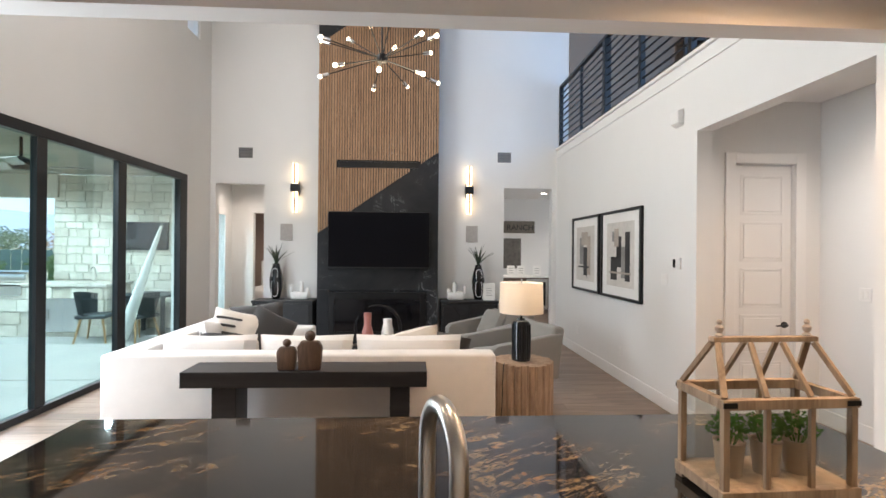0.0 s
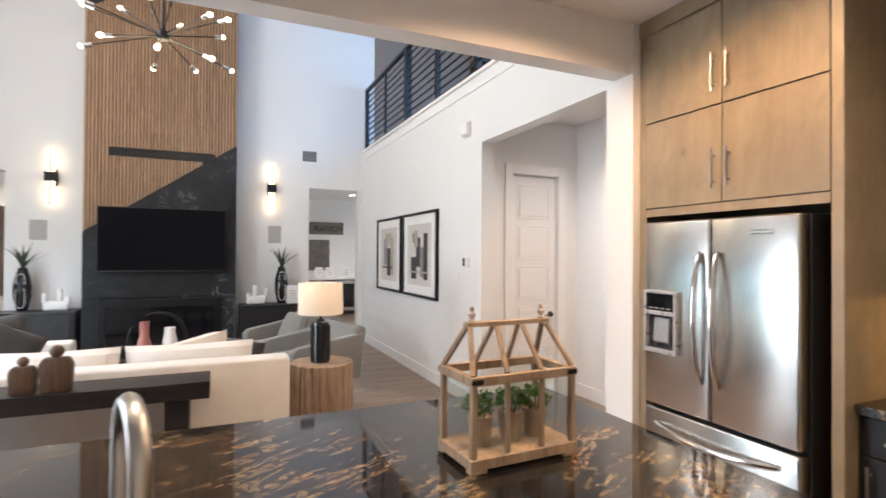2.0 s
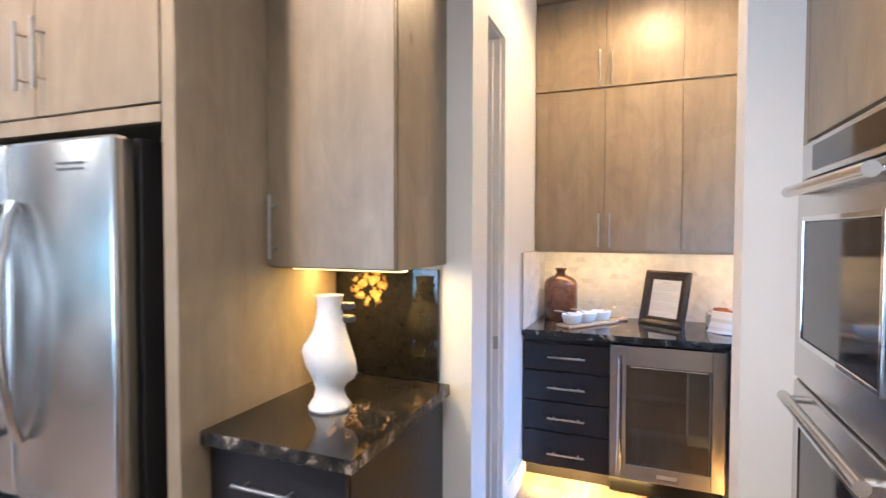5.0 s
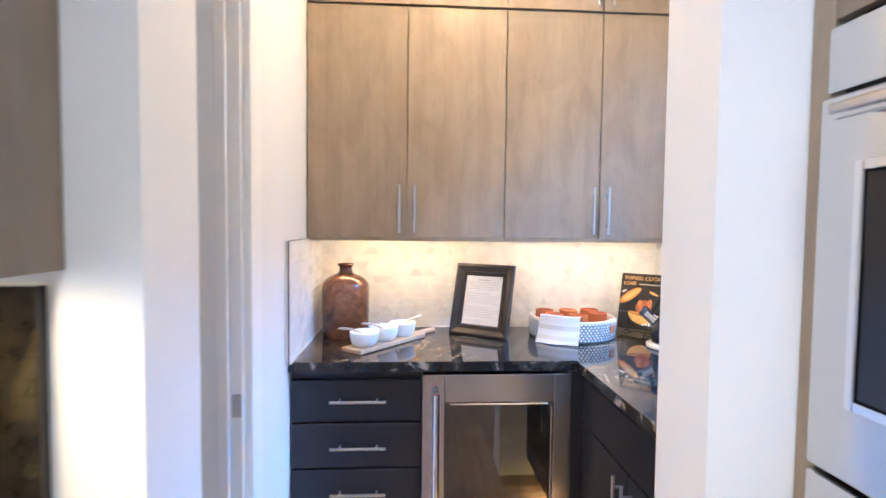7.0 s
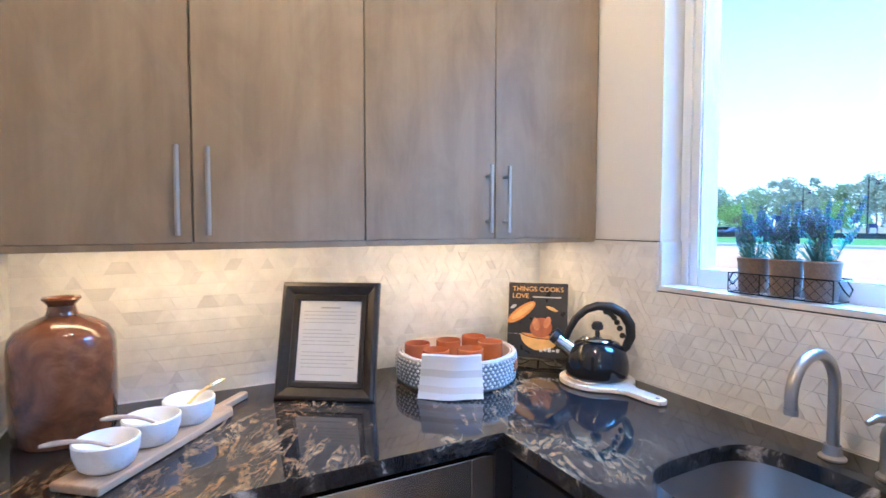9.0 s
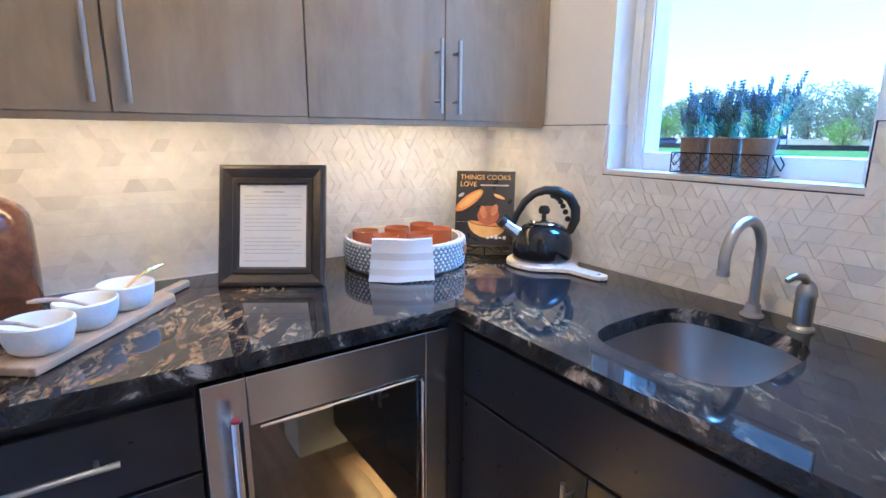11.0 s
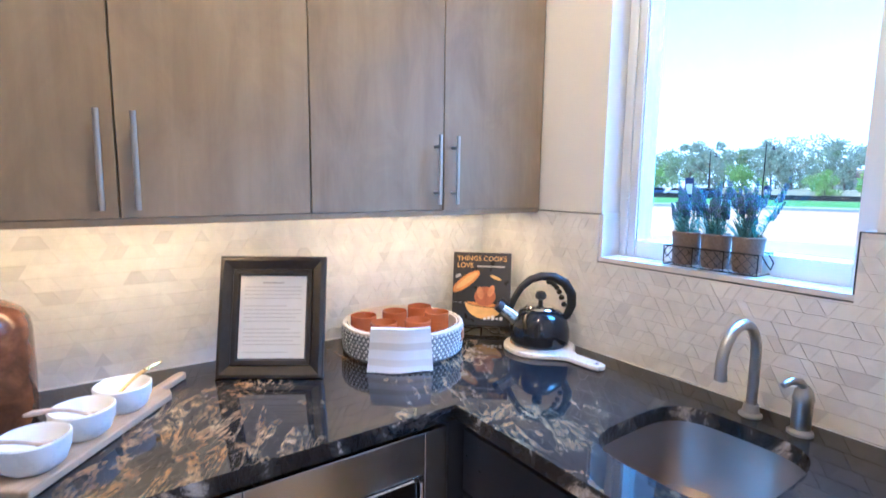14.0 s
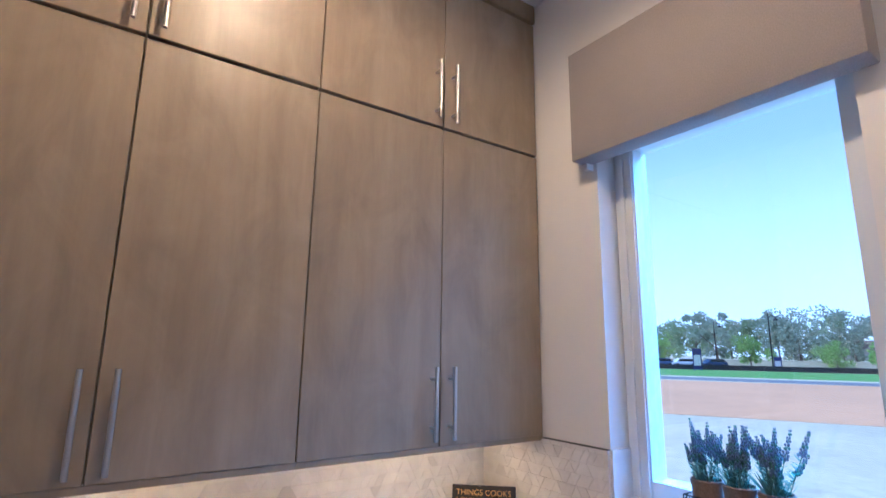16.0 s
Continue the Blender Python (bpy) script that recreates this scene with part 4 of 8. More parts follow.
# ---- great room ----
FPY = 8.70
DIAG = lambda x: 1.834 + (x + 1.492) * 0.69
fp = thing("fireplace", (-0.49, 8.9, 0), "tall black stone chimney breast with oak slats and linear fire", "fireplace")
part("chimney_breast", box(-1.492, 0.515, FPY + 0.02, FAR - 0.001, 0, TOP - 0.002), STONE_BLACK, fp)
part("stone_panel", prism([(-1.492, 0.90), (0.515, 0.90), (0.515, DIAG(0.515)), (-1.492, DIAG(-1.492))], FPY - 0.012, FPY + 0.019, 'y'), STONE_BLACK, fp)
part("stone_panel", prism([(-1.492, 4.98), (-1.492, TOP - 0.01), (0.08, TOP - 0.01)], FPY - 0.012, FPY + 0.019, 'y'), STONE_BLACK, fp)
for x0, x1, z1 in ((-1.492, -1.302, 0.895), (0.322, 0.515, 0.895), (-1.30, 0.32, 0.09)):
    part("stone_panel", box(x0, x1, FPY - 0.012, FPY + 0.019, 0, z1), STONE_BLACK, fp)
sr = part("surround", boxes([(-1.298, -1.20, FPY - 0.035, FPY + 0.01, 0.092, 0.86), (0.22, 0.318, FPY - 0.035, FPY + 0.01, 0.092, 0.86),
                             (-1.20, 0.22, FPY - 0.035, FPY + 0.01, 0.74, 0.86), (-1.20, 0.22, FPY - 0.035, FPY + 0.01, 0.092, 0.20)], 0.004), BLACKMETAL, fp, "black metal fire surround")
part("fire_glass", box(-1.20, 0.22, FPY - 0.012, FPY - 0.006, 0.20, 0.74), BLACKGLASS, sr)
part("air_slot", boxes([(-1.168, 0.179, FPY - 0.035, FPY + 0.0, 2.935, 2.955), (-1.168, 0.179, FPY - 0.035, FPY + 0.0, 3.04, 3.06), (-1.168, -1.15, FPY - 0.035, FPY, 2.955, 3.04), (0.16, 0.179, FPY - 0.035, FPY, 2.955, 3.04),
                        (-0.50, -0.485, FPY - 0.03, FPY, 2.955, 3.04), (-1.15, 0.16, FPY - 0.012, FPY - 0.002, 2.955, 3.04)]), BLACKMETAL, fp, "black recessed air slot")
PITCH = 2.007 / 46
for i in range(46):
    x0 = -1.492 + i * PITCH + 0.006
    x1 = x0 + PITCH - 0.014
    up = lambda x: min(TOP - 0.01, 4.98 + (x + 1.492) * 0.69)
    low = lambda x: DIAG(x) + 0.004
    flat = lambda z: (lambda x: z)
    spans = [(low, up)]
    if -1.17 < x1 and x0 < 0.181:
        spans = [(low, flat(2.933)), (flat(3.062), up)]
    for lo, hi in spans:
        if hi(x1) - lo(x1) > 0.02:
            part("slat", prism([(x0, lo(x0)), (x1, lo(x1)), (x1, hi(x1)), (x0, hi(x0))], FPY - 0.022, FPY + 0.018, 'y'), SLAT, fp)

tv = thing("television", (-0.47, 8.6, 1.266), "large black flat television mounted on the chimney breast", "television")
part("panel", box(-1.305, 0.372, 8.60, 8.64, 1.266, 2.197, 0.006), BLACKPLASTIC, tv)
part("screen", box(-1.295, 0.362, 8.597, 8.5995, 1.285, 2.187), plain("matte_dark_screen", (0.005, 0.005, 0.007), 0.18, 0, 20, 0.1, 0.0, spec=0.10), tv, "switched-off dark screen")
part("bracket", box(-0.75, -0.2, 8.64, FPY - 0.012, 1.55, 1.90), BLACKMETAL, tv)

BULB = glow_mat("warm_lamp_tube", (1.0, 0.70, 0.38), 3.4)
for x in (-1.94, 1.07):
    s = thing("wall_sconce", (x, FAR - 0.1, 2.21), "lit vertical glass tube sconce with a black centre", "wall light", "sconces beside the fireplace")
    part("backplate", box(x - 0.06, x + 0.06, FAR - 0.03, FAR - 0.001, 2.50, 2.74, 0.004), BLACKMETAL, s)
    part("collar", box(x - 0.075, x + 0.075, FAR - 0.13, FAR - 0.03, 2.56, 2.69, 0.006), BLACKMETAL, s)
    for z0, z1 in ((2.21, 2.555), (2.695, 3.04)):
        part("glass_tube", rod((x, FAR - 0.08, z0), (x, FAR - 0.08, z1), 0.042, seg=20), BULB, s, "glowing frosted glass tube", True)
        part("rod", rod((x, FAR - 0.135, z0), (x, FAR - 0.135, z1), 0.013, seg=8), BLACKMETAL, s, "", True)
VENT = painted("vent_grey", (0.24, 0.235, 0.23), 0.5)
for x in (-2.805, 1.70):
    v = thing("wall_vent", (x, FAR - 0.01, 3.11), "square grey slatted air vent high on the wall", "vent", "air vents")
    part("frame", boxes([(x - 0.14, x + 0.14, FAR - 0.012, FAR - 0.001, 3.115, 3.135), (x - 0.14, x + 0.14, FAR - 0.012, FAR - 0.001, 3.315, 3.335), (x - 0.14, x - 0.12, FAR - 0.012, FAR - 0.001, 3.135, 3.315), (x + 0.12, x + 0.14, FAR - 0.012, FAR - 0.001, 3.135, 3.315)]), TRIM, v)
    part("backing", box(x - 0.12, x + 0.12, FAR - 0.004, FAR - 0.001, 3.135, 3.315), BLACKPLASTIC, v)
    for i in range(7):
        part("slat", box(x - 0.12, x + 0.12, FAR - 0.011, FAR - 0.004, 3.142 + i * 0.025, 3.157 + i * 0.025), VENT, v)
for x in (-2.10, 1.13):
    s = thing("wall_speaker", (x, FAR - 0.01, 1.71), "flat grey rectangular speaker grille set in the wall", "speaker", "wall speakers")
    part("grille", box(x - 0.105, x + 0.105, FAR - 0.010, FAR - 0.001, 1.715, 2.005, 0.003), plain("grey_grille", (0.42, 0.40, 0.385), 0.8, 0, 300, 0.2, 0.5), s)

# media cabinets with hourglass fronts
for x0, x1 in ((-2.534, -1.558), (0.577, 1.534)):
    c, xm = thing("media_cabinet", ((x0 + x1) / 2, 8.85, 0), "low black cabinet with a facetted hourglass front", "cabinet", "cabinets beside the fireplace"), (x0 + x1) / 2
    part("top", box(x0 - 0.01, x1 + 0.01, 8.62, FAR - 0.02, 0.68, 0.72, 0.003), BLACKWOOD, c)
    part("carcass", box(x0, x1, 8.66, FAR - 0.02, 0.06, 0.679), BLACKWOOD, c)
    for s in (-1, 1):
        part("door", prism([(xm + s * 0.006, 0.08), (xm + s * (x1 - x0) * 0.48, 0.08), (xm + s * (x1 - x0) * 0.48, 0.665), (xm + s * 0.006, 0.665)], 8.642, 8.659, 'y'), BLACKWOOD, c)
        part("facet", prism([(xm + s * 0.10, 0.37), (xm + s * 0.30, 0.66), (xm + s * 0.44, 0.66), (xm + s * 0.44, 0.09), (xm + s * 0.30, 0.09)], 8.622, 8.641, 'y', bevel=0.006), BLACKWOOD, c)
    part("plinth", box(x0 + 0.03, x1 - 0.03, 8.70, FAR - 0.03, 0, 0.059), BLACKWOOD, c)

LEAF = plain("grey_green_leaf", (0.045, 0.065, 0.038), 0.5, 0, 40, 0.3, 0.1)


def spiky_plant(x, y, z, n, h, spread):
    b = bmesh.new()
    for i in range(n):
        a, t = i * 2.4, 0.35 + 0.65 * ((i * 0.37) % 1)
        d = Vector((math.cos(a), math.sin(a), 0))
        u = Vector((-d.y, d.x, 0))
        prev = None
        for k in range(6):
            f = k / 5
            p = Vector((x, y, z)) + d * spread * t * f ** 1.5 + Vector((0, 0, h * (1.15 - 0.5 * t) * f - 0.05 * t * f * f))
            w = 0.022 * (1 - f ** 2) + 0.001
            row = [b.verts.new(p - u * w), b.verts.new(p + Vector((0, 0, -0.005))), b.verts.new(p + u * w)]
            if prev:
                for j in range(2):
                    b.faces.new((prev[j], prev[j + 1], row[j + 1], row[j]))
            prev = row
    return b


for x in (-2.215, 1.225):
    v = thing("floor_vase", (x, 8.9, 0.721), "tall black glazed vase with line pattern and spiky leaves", "vase", "black vases with plants")
    part("body", lathe([(0, 0), (0.06, 0), (0.075, 0.05), (0.105, 0.2), (0.11, 0.33), (0.09, 0.46), (0.06, 0.56), (0.055, 0.60), (0.045, 0.60), (0.05, 0.5), (0, 0.45)], (x, 8.9, 0.721), 32), BLACKCER, v, "", True)
    for zz, w, hh_ in ((0.19, 0.055, 0.14), (0.43, 0.046, 0.09)):
        part("line", tube([(x + w * math.cos(a), 8.9 - 0.104 + 0.35 * (w * math.cos(a)) ** 2 + (0.012 if zz > 0.4 else 0.003), 0.721 + zz + hh_ * math.copysign(abs(math.sin(a)) ** 0.5, math.sin(a))) for a in [2 * math.pi * i / 28 for i in range(29)]], 0.004, 6), CERAMIC, v, "fine white line")
    part("plant", spiky_plant(x, 8.9, 1.29, 11, 0.42, 0.30), LEAF, v, "grey-green spiky leaves")
for x, s in ((-1.80, 1), (0.84, -1)):
    st = thing("sculpture", (x, 8.82, 0.721), "white plaster loop sculpture on the black cabinet", "sculpture", "white sculptures")
    part("body", soft_block(x - 0.16, x + 0.14, 8.78, 8.86, 0.722, 0.86, 0.035), CERAMIC, st, "", True)
    part("loop", soft_block(x - 0.15 * s - 0.03, x - 0.15 * s + 0.035, 8.785, 8.855, 0.83, 0.97, 0.025), CERAMIC, st, "", True)
    part("loop", soft_block(x + 0.03 * s - 0.035, x + 0.03 * s + 0.035, 8.785, 8.855, 0.83, 1.03, 0.03), CERAMIC, st, "", True)
    part("loop", soft_block(x + 0.13 * s - 0.03, x + 0.13 * s + 0.03, 8.785, 8.855, 0.80, 0.92, 0.025), CERAMIC, st, "", True)
pf = thing("photo_frame", (1.42, 8.78, 0.721), "small white framed card standing on the black cabinet", "frame")
part("frame", moved(box(-0.10, 0.10, -0.008, 0.008, 0, 0.29, 0.003), pose(1.40, 8.76, 0.722, -10)), CERAMIC, pf)
part("card", moved(box(-0.075, 0.075, -0.0105, -0.0085, 0.03, 0.26), pose(1.40, 8.76, 0.722, -10)), PAPER, pf)
for i in range(4):
    part("print_bar", moved(box(-0.05, 0.05 - 0.02 * (i % 2), -0.0115, -0.0108, 0.08 + i * 0.04, 0.088 + i * 0.04), pose(1.40, 8.76, 0.722, -10)), INK, pf)

# sectional sofa
sf = thing("sectional_sofa", (-0.7, 4.9, 0), "large white linen L-shaped sectional sofa", "sofa")
part("back", soft_block(-2.12, 0.74, 3.89, 4.10, 0.04, 0.80, 0.022), SOFA, sf, "", True)
part("side_back", soft_block(-2.12, -1.90, 4.102, 6.35, 0.04, 0.80, 0.022), SOFA, sf, "", True)
part("seat_base", soft_block(-1.898, 0.52, 4.102, 4.95, 0.06, 0.30, 0.02), SOFA, sf, "", True)
part("seat_base", soft_block(-1.898, -1.05, 4.952, 6.12, 0.06, 0.30, 0.02), SOFA, sf, "", True)
part("arm", soft_block(0.522, 0.74, 4.102, 4.95, 0.04, 0.64, 0.03), SOFA, sf, "", True)
part("arm", soft_block(-1.898, -1.05, 6.122, 6.35, 0.04, 0.66, 0.03), SOFA, sf, "", True)
for i in range(3):
    x0 = -1.02 + i * 0.515
    part("seat_cushion", soft_block(x0, x0 + 0.51, 4.12, 4.97, 0.301, 0.47, 0.045), SOFA, sf, "", True)
for x0, x1 in ((-1.86, -1.12), (-1.10, -0.36), (-0.34, 0.51)):
    part("back_cushion", moved(pillow(x1 - x0, 0.46, 0.24, None, 10, 0.1), pose((x0 + x1) / 2, 4.23, 0.66, 80)), SOFA, sf, "plump white back cushion", True)
for y0, y1 in ((4.98, 5.55), (5.56, 6.11)):
    part("seat_cushion", soft_block(-1.88, -1.05, y0, y1, 0.301, 0.47, 0.045), SOFA, sf, "", True)
    part("back_cushion", moved(pillow(y1 - y0 + 0.03, 0.46, 0.24, None, 10, 0.1), pose(-1.78, (y0 + y1) / 2, 0.66, 0, 78, 0) @ pose(0, 0, 0, 0, 0, 90)), SOFA, sf, "plump white back cushion", True)
part("seat_cushion", soft_block(-1.88, -1.04, 4.12, 4.97, 0.301, 0.47, 0.045), SOFA, sf, "", True)
for x, y in ((-2.05, 3.95), (0.66, 3.95), (0.66, 4.88), (-2.05, 6.28), (-1.12, 6.28)):
    part("foot", box(x - 0.03, x + 0.03, y - 0.03, y + 0.03, 0, 0.039), BLACKWOOD, sf)
CREAM = fabric("cream_pillow", (0.72, 0.66, 0.58))


def throw_pillow(m, size, material, label, stripes=False):
    p = thing("throw_pillow", (0, 0, 0), label, "pillow", "sofa pillows")
    part("cover", pillow(size, size, 0.17, None, 12, 0.15), material, p, "", True)
    if stripes:
        for i in range(5):
            w_ = -0.34 + i * 0.15
            b = bmesh.new()
            for k in range(9):
                u, v = -0.42 + 0.5 * k / 8 * (0.6 + 0.4 * ((i * 7) % 3) / 2), w_
                f = ((1 - (2 * u) ** 4) * (1 - (2 * v) ** 4)) ** 0.45
                q = Vector((u * size, v * size, 0.085 * f + 0.006))
                bmesh.ops.create_icosphere(b, subdivisions=1, radius=0.014, matrix=Matrix.Translation(q) @ Matrix.Diagonal((1.7, 1.1, 0.3, 1)))
            part("stitched_stripe", b, DARKFAB, p, "dark tufted stripe", True)
    p.matrix_basis = m
    return p


throw_pillow(pose(-1.60, 5.20, 0.72, 64, 14, 22), 0.50, CREAM, "cream pillow with dark tufted stripes on the sofa", True)
throw_pillow(pose(-1.50, 5.52, 0.74, 66, -6, 10), 0.54, DARKFAB, "charcoal fringed pillow behind the striped one")
throw_pillow(pose(-1.34, 5.36, 0.71, 68, 28, 20), 0.46, DARKFAB, "charcoal fringed pillow tilted on the white sofa")
throw_pillow(pose(-1.66, 4.98, 0.60, 50, 10, 30), 0.40, DARKFAB, "low charcoal woven pillow on the white sofa")
throw_pillow(pose(0.12, 4.52, 0.70, 60, 12, 195), 0.46, CREAM, "plain cream pillow on the white sofa")
throw_pillow(pose(0.40, 4.60, 0.67, 58, -8, 172), 0.42, DARKFAB, "charcoal pillow on the white sofa")

ct = thing("console_table", (-0.59, 3.68, 0), "black wooden console table behind the sofa", "table")
part("tabletop", box(-1.40, 0.215, 3.525, 3.835, 0.655, 0.76, 0.004), BLACKWOOD, ct)
part("leg", box(-1.208, -1.048, 3.56, 3.80, 0, 0.654, 0.004), BLACKWOOD, ct)
part("leg", box(-0.033, 0.10, 3.56, 3.80, 0, 0.654, 0.004), BLACKWOOD, ct)
DARKWOOD = stained_wood("dark_carved_wood", (0.05, 0.03, 0.02), (0.10, 0.062, 0.042), (0.16, 0.10, 0.07), 'z', 2.5, 0.5, 0.0)
for x, w, h, r in ((-0.725, 0.065, 0.155, 0.028), (-0.572, 0.082, 0.195, 0.036)):
    b = prism([(x - w * 0.9, 0.761), (x + w * 0.9, 0.761), (x + w, 0.761 + h * 0.8), (x + w * 0.7, 0.761 + h), (x - w * 0.7, 0.761 + h), (x - w, 0.761 + h * 0.8)], 3.56, 3.62, 'y', bevel=0.01)
    bmesh.ops.create_icosphere(b, subdivisions=3, radius=r, matrix=Matrix.Translation((x, 3.59, 0.761 + h + r * 0.9)))
    rod((x, 3.59, 0.75 + h), (x, 3.59, 0.78 + h), 0.013, seg=10, bm=b)
    solid("wooden_figure", b, DARKWOOD, "small carved dark wooden figure on the console", "figure", "carved figures", "", True)

# coffee table and what stands on it
cf = thing("coffee_table", (-0.3, 5.75, 0), "low round black coffee table", "table")
part("tabletop", lathe([(0, 0), (0.55, 0), (0.56, 0.02), (0.55, 0.045), (0, 0.045)], (-0.3, 5.75, 0.38), 40), BLACKWOOD, cf, "", True)
for k in range(3):
    a = k * 2.094 + 0.4
    part("leg", rod((-0.3 + 0.38 * math.cos(a), 5.75 + 0.38 * math.sin(a), 0), (-0.3 + 0.30 * math.cos(a), 5.75 + 0.30 * math.sin(a), 0.38), 0.03), BLACKWOOD, cf, "", True)
PINK = plain("dusty_pink_glaze", (0.36, 0.14, 0.12), 0.4)
v = thing("bottle_vase", (-0.37, 5.6, 0.426), "dusty pink ceramic bottle vase on the coffee table", "vase")
part("body", lathe([(0, 0), (0.06, 0), (0.07, 0.05), (0.07, 0.22), (0.05, 0.30), (0.038, 0.34), (0.042, 0.47), (0.034, 0.47), (0.03, 0.35), (0, 0.3)], (-0.37, 5.6, 0.426), 28), PINK, v, "", True)
v = thing("bottle_vase", (-0.16, 5.65, 0.426), "white ceramic vase with a dark green sprig", "vase")
part("body", lathe([(0, 0), (0.06, 0), (0.07, 0.1), (0.065, 0.26), (0.045, 0.36), (0.048, 0.40), (0.04, 0.40), (0, 0.3)], (-0.16, 5.65, 0.426), 28), CERAMIC, v, "", True)
part("sprig", spiky_plant(-0.13, 5.62, 0.60, 12, 0.15, 0.16), LEAF, v, "dark green sprig")
v = thing("ring_sculpture", (-0.28, 5.85, 0.426), "open black metal ring sculpture on the coffee table", "sculpture")
part("base", box(-0.40, -0.16, 5.80, 5.90, 0.426, 0.45, 0.004), BLACKMETAL, v)
part("ring", tube(arc((-0.28, 5.85, 0.70), 0.25, -80, 115, (1, 0, 0), (0, 0, 1), 20), [0.006 + 0.014 * math.sin(math.pi * i / 20) for i in range(21)], 10), BLACKMETAL, v, "", True)
part("ring", tube(arc((-0.28, 5.85, 0.70), 0.25, 150, 260, (1, 0, 0), (0, 0, 1), 14), [0.006 + 0.012 * math.sin(math.pi * i / 14) for i in range(15)], 10), BLACKMETAL, v, "", True)


def armchair(m, label):
    a = thing("armchair", (0, 0, 0), label, "armchair", "grey armchairs")
    part("seat", soft_block(-0.32, 0.32, -0.36, 0.34, 0.20, 0.43, 0.05), GREYFAB, a, "", True)
    part("backrest", moved(soft_block(-0.40, 0.40, -0.06, 0.10, 0.0, 0.56, 0.05), pose(0, 0.33, 0.18, -8)), GREYFAB, a, "", True)
    for s in (-1, 1):
        part("arm", prism([(-0.40, 0.16), (0.40, 0.16), (0.44, 0.66), (-0.36, 0.57), (-0.42, 0.52)], s * 0.325, s * 0.43, 'x', bevel=0.025), GREYFAB, a, "", True)
        for y in (-0.3, 0.32):
            part("leg", rod((s * 0.33, y, 0), (s * 0.33, y, 0.2), 0.014, 0.022), BLACKWOOD, a, "", True)
    a.matrix_basis = m
    return a


armchair(pose(1.22, 5.95, 0, 0, 0, -72), "grey linen armchair with sloping arms by the sofa")
armchair(pose(1.12, 6.95, 0, 0, 0, -60), "grey linen armchair nearer the fireplace")
throw_pillow(pose(1.15, 6.82, 0.60, 62, 0, -60), 0.40, GREYFAB, "pale grey pillow on an armchair")

# log side table and lamp
lt = thing("side_table", (1.15, 4.88, 0), "round side table of bundled split driftwood", "table")
rng = random.Random(4)
for i in range(26):
    a = 2 * math.pi * i / 26
    r, w = 0.252 + rng.uniform(-0.006, 0.006), 0.037 + rng.uniform(-0.004, 0.004)
    h = 0.545 + rng.uniform(-0.006, 0.004)
    b = moved(rod((0, 0, 0.002), (rng.uniform(-0.004, 0.004), 0, h), w, w * rng.uniform(0.85, 1.0), 7), pose(1.15 + r * math.cos(a), 4.88 + r * math.sin(a), 0, 0, 0, rng.uniform(0, 60)))
    part("stick", b, DRIFT, lt)
part("core", rod((1.15, 4.88, 0), (1.15, 4.88, 0.543), 0.232, seg=28), DRIFT, lt)
tl = thing("table_lamp", (1.13, 4.85, 0.552), "lit table lamp with a black ribbed base and white drum shade", "lamp")
b = bmesh.new()
lathe([(0, 0), (0.084, 0), (0.086, 0.010), (0.082, 0.015), (0.082, 0.335), (0.074, 0.362), (0.040, 0.375), (0.036, 0.392), (0.014, 0.400), (0.012, 0.5), (0, 0.5)], (1.13, 4.85, 0.552), 28, b)
part("base", b, BLACKCER, tl, "", True)
for i in range(20):
    a = 2 * math.pi * i / 20
    part("rib", rod((1.13 + 0.083 * math.cos(a), 4.85 + 0.083 * math.sin(a), 0.57), (1.13 + 0.083 * math.cos(a), 4.85 + 0.083 * math.sin(a), 0.885), 0.006, seg=6), BLACKCER, tl, "", True)
SHADE = Nodes("linen_lampshade")
tr = SHADE.node("ShaderNodeBsdfTranslucent", {"Color": (0.85, 0.75, 0.62, 1)})
df = SHADE.node("ShaderNodeBsdfDiffuse", {"Color": (0.8, 0.75, 0.68, 1)})
mx = SHADE.node("ShaderNodeMixShader", {0: 0.5, 1: tr.outputs[0], 2: df.outputs[0]})
SHADE.tree.links.new(mx.outputs[0], SHADE.tree.nodes["Material Output"].inputs[0])
part("shade", lathe([(0.204, 0), (0.198, 0.285), (0.194, 0.285), (0.200, 0), (0.204, 0)], (1.13, 4.85, 0.992), 40), SHADE.mat, tl, "white linen drum shade", True)
part("finial", rod((1.13, 4.85, 1.06), (1.13, 4.85, 1.31), 0.006), NICKEL, tl, "", True)
part("spider", boxes([(0.935, 1.325, 4.847, 4.853, 1.262, 1.266), (1.127, 1.133, 4.655, 5.045, 1.262, 1.266)]), NICKEL, tl)
part("bulb", lathe([(0, 0), (0.03, 0.02), (0.036, 0.05), (0.02, 0.085), (0, 0.09)], (1.13, 4.85, 1.07), 16), glow_mat("shaded_bulb", (1.0, 0.86, 0.66), 5), tl, "", True)
lamp("table_lamp_light", 'POINT', pose(1.13, 4.85, 1.21), 2.37, (1, 0.92, 0.80), 0.04)
part("cord", tube([(0.95, 4.70, 0.553), (0.93, 4.655, 0.545), (0.92, 4.63, 0.40), (0.915, 4.625, 0.2), (0.90, 4.62, 0.006)], 0.004, 6), BLACKPLASTIC, tl)

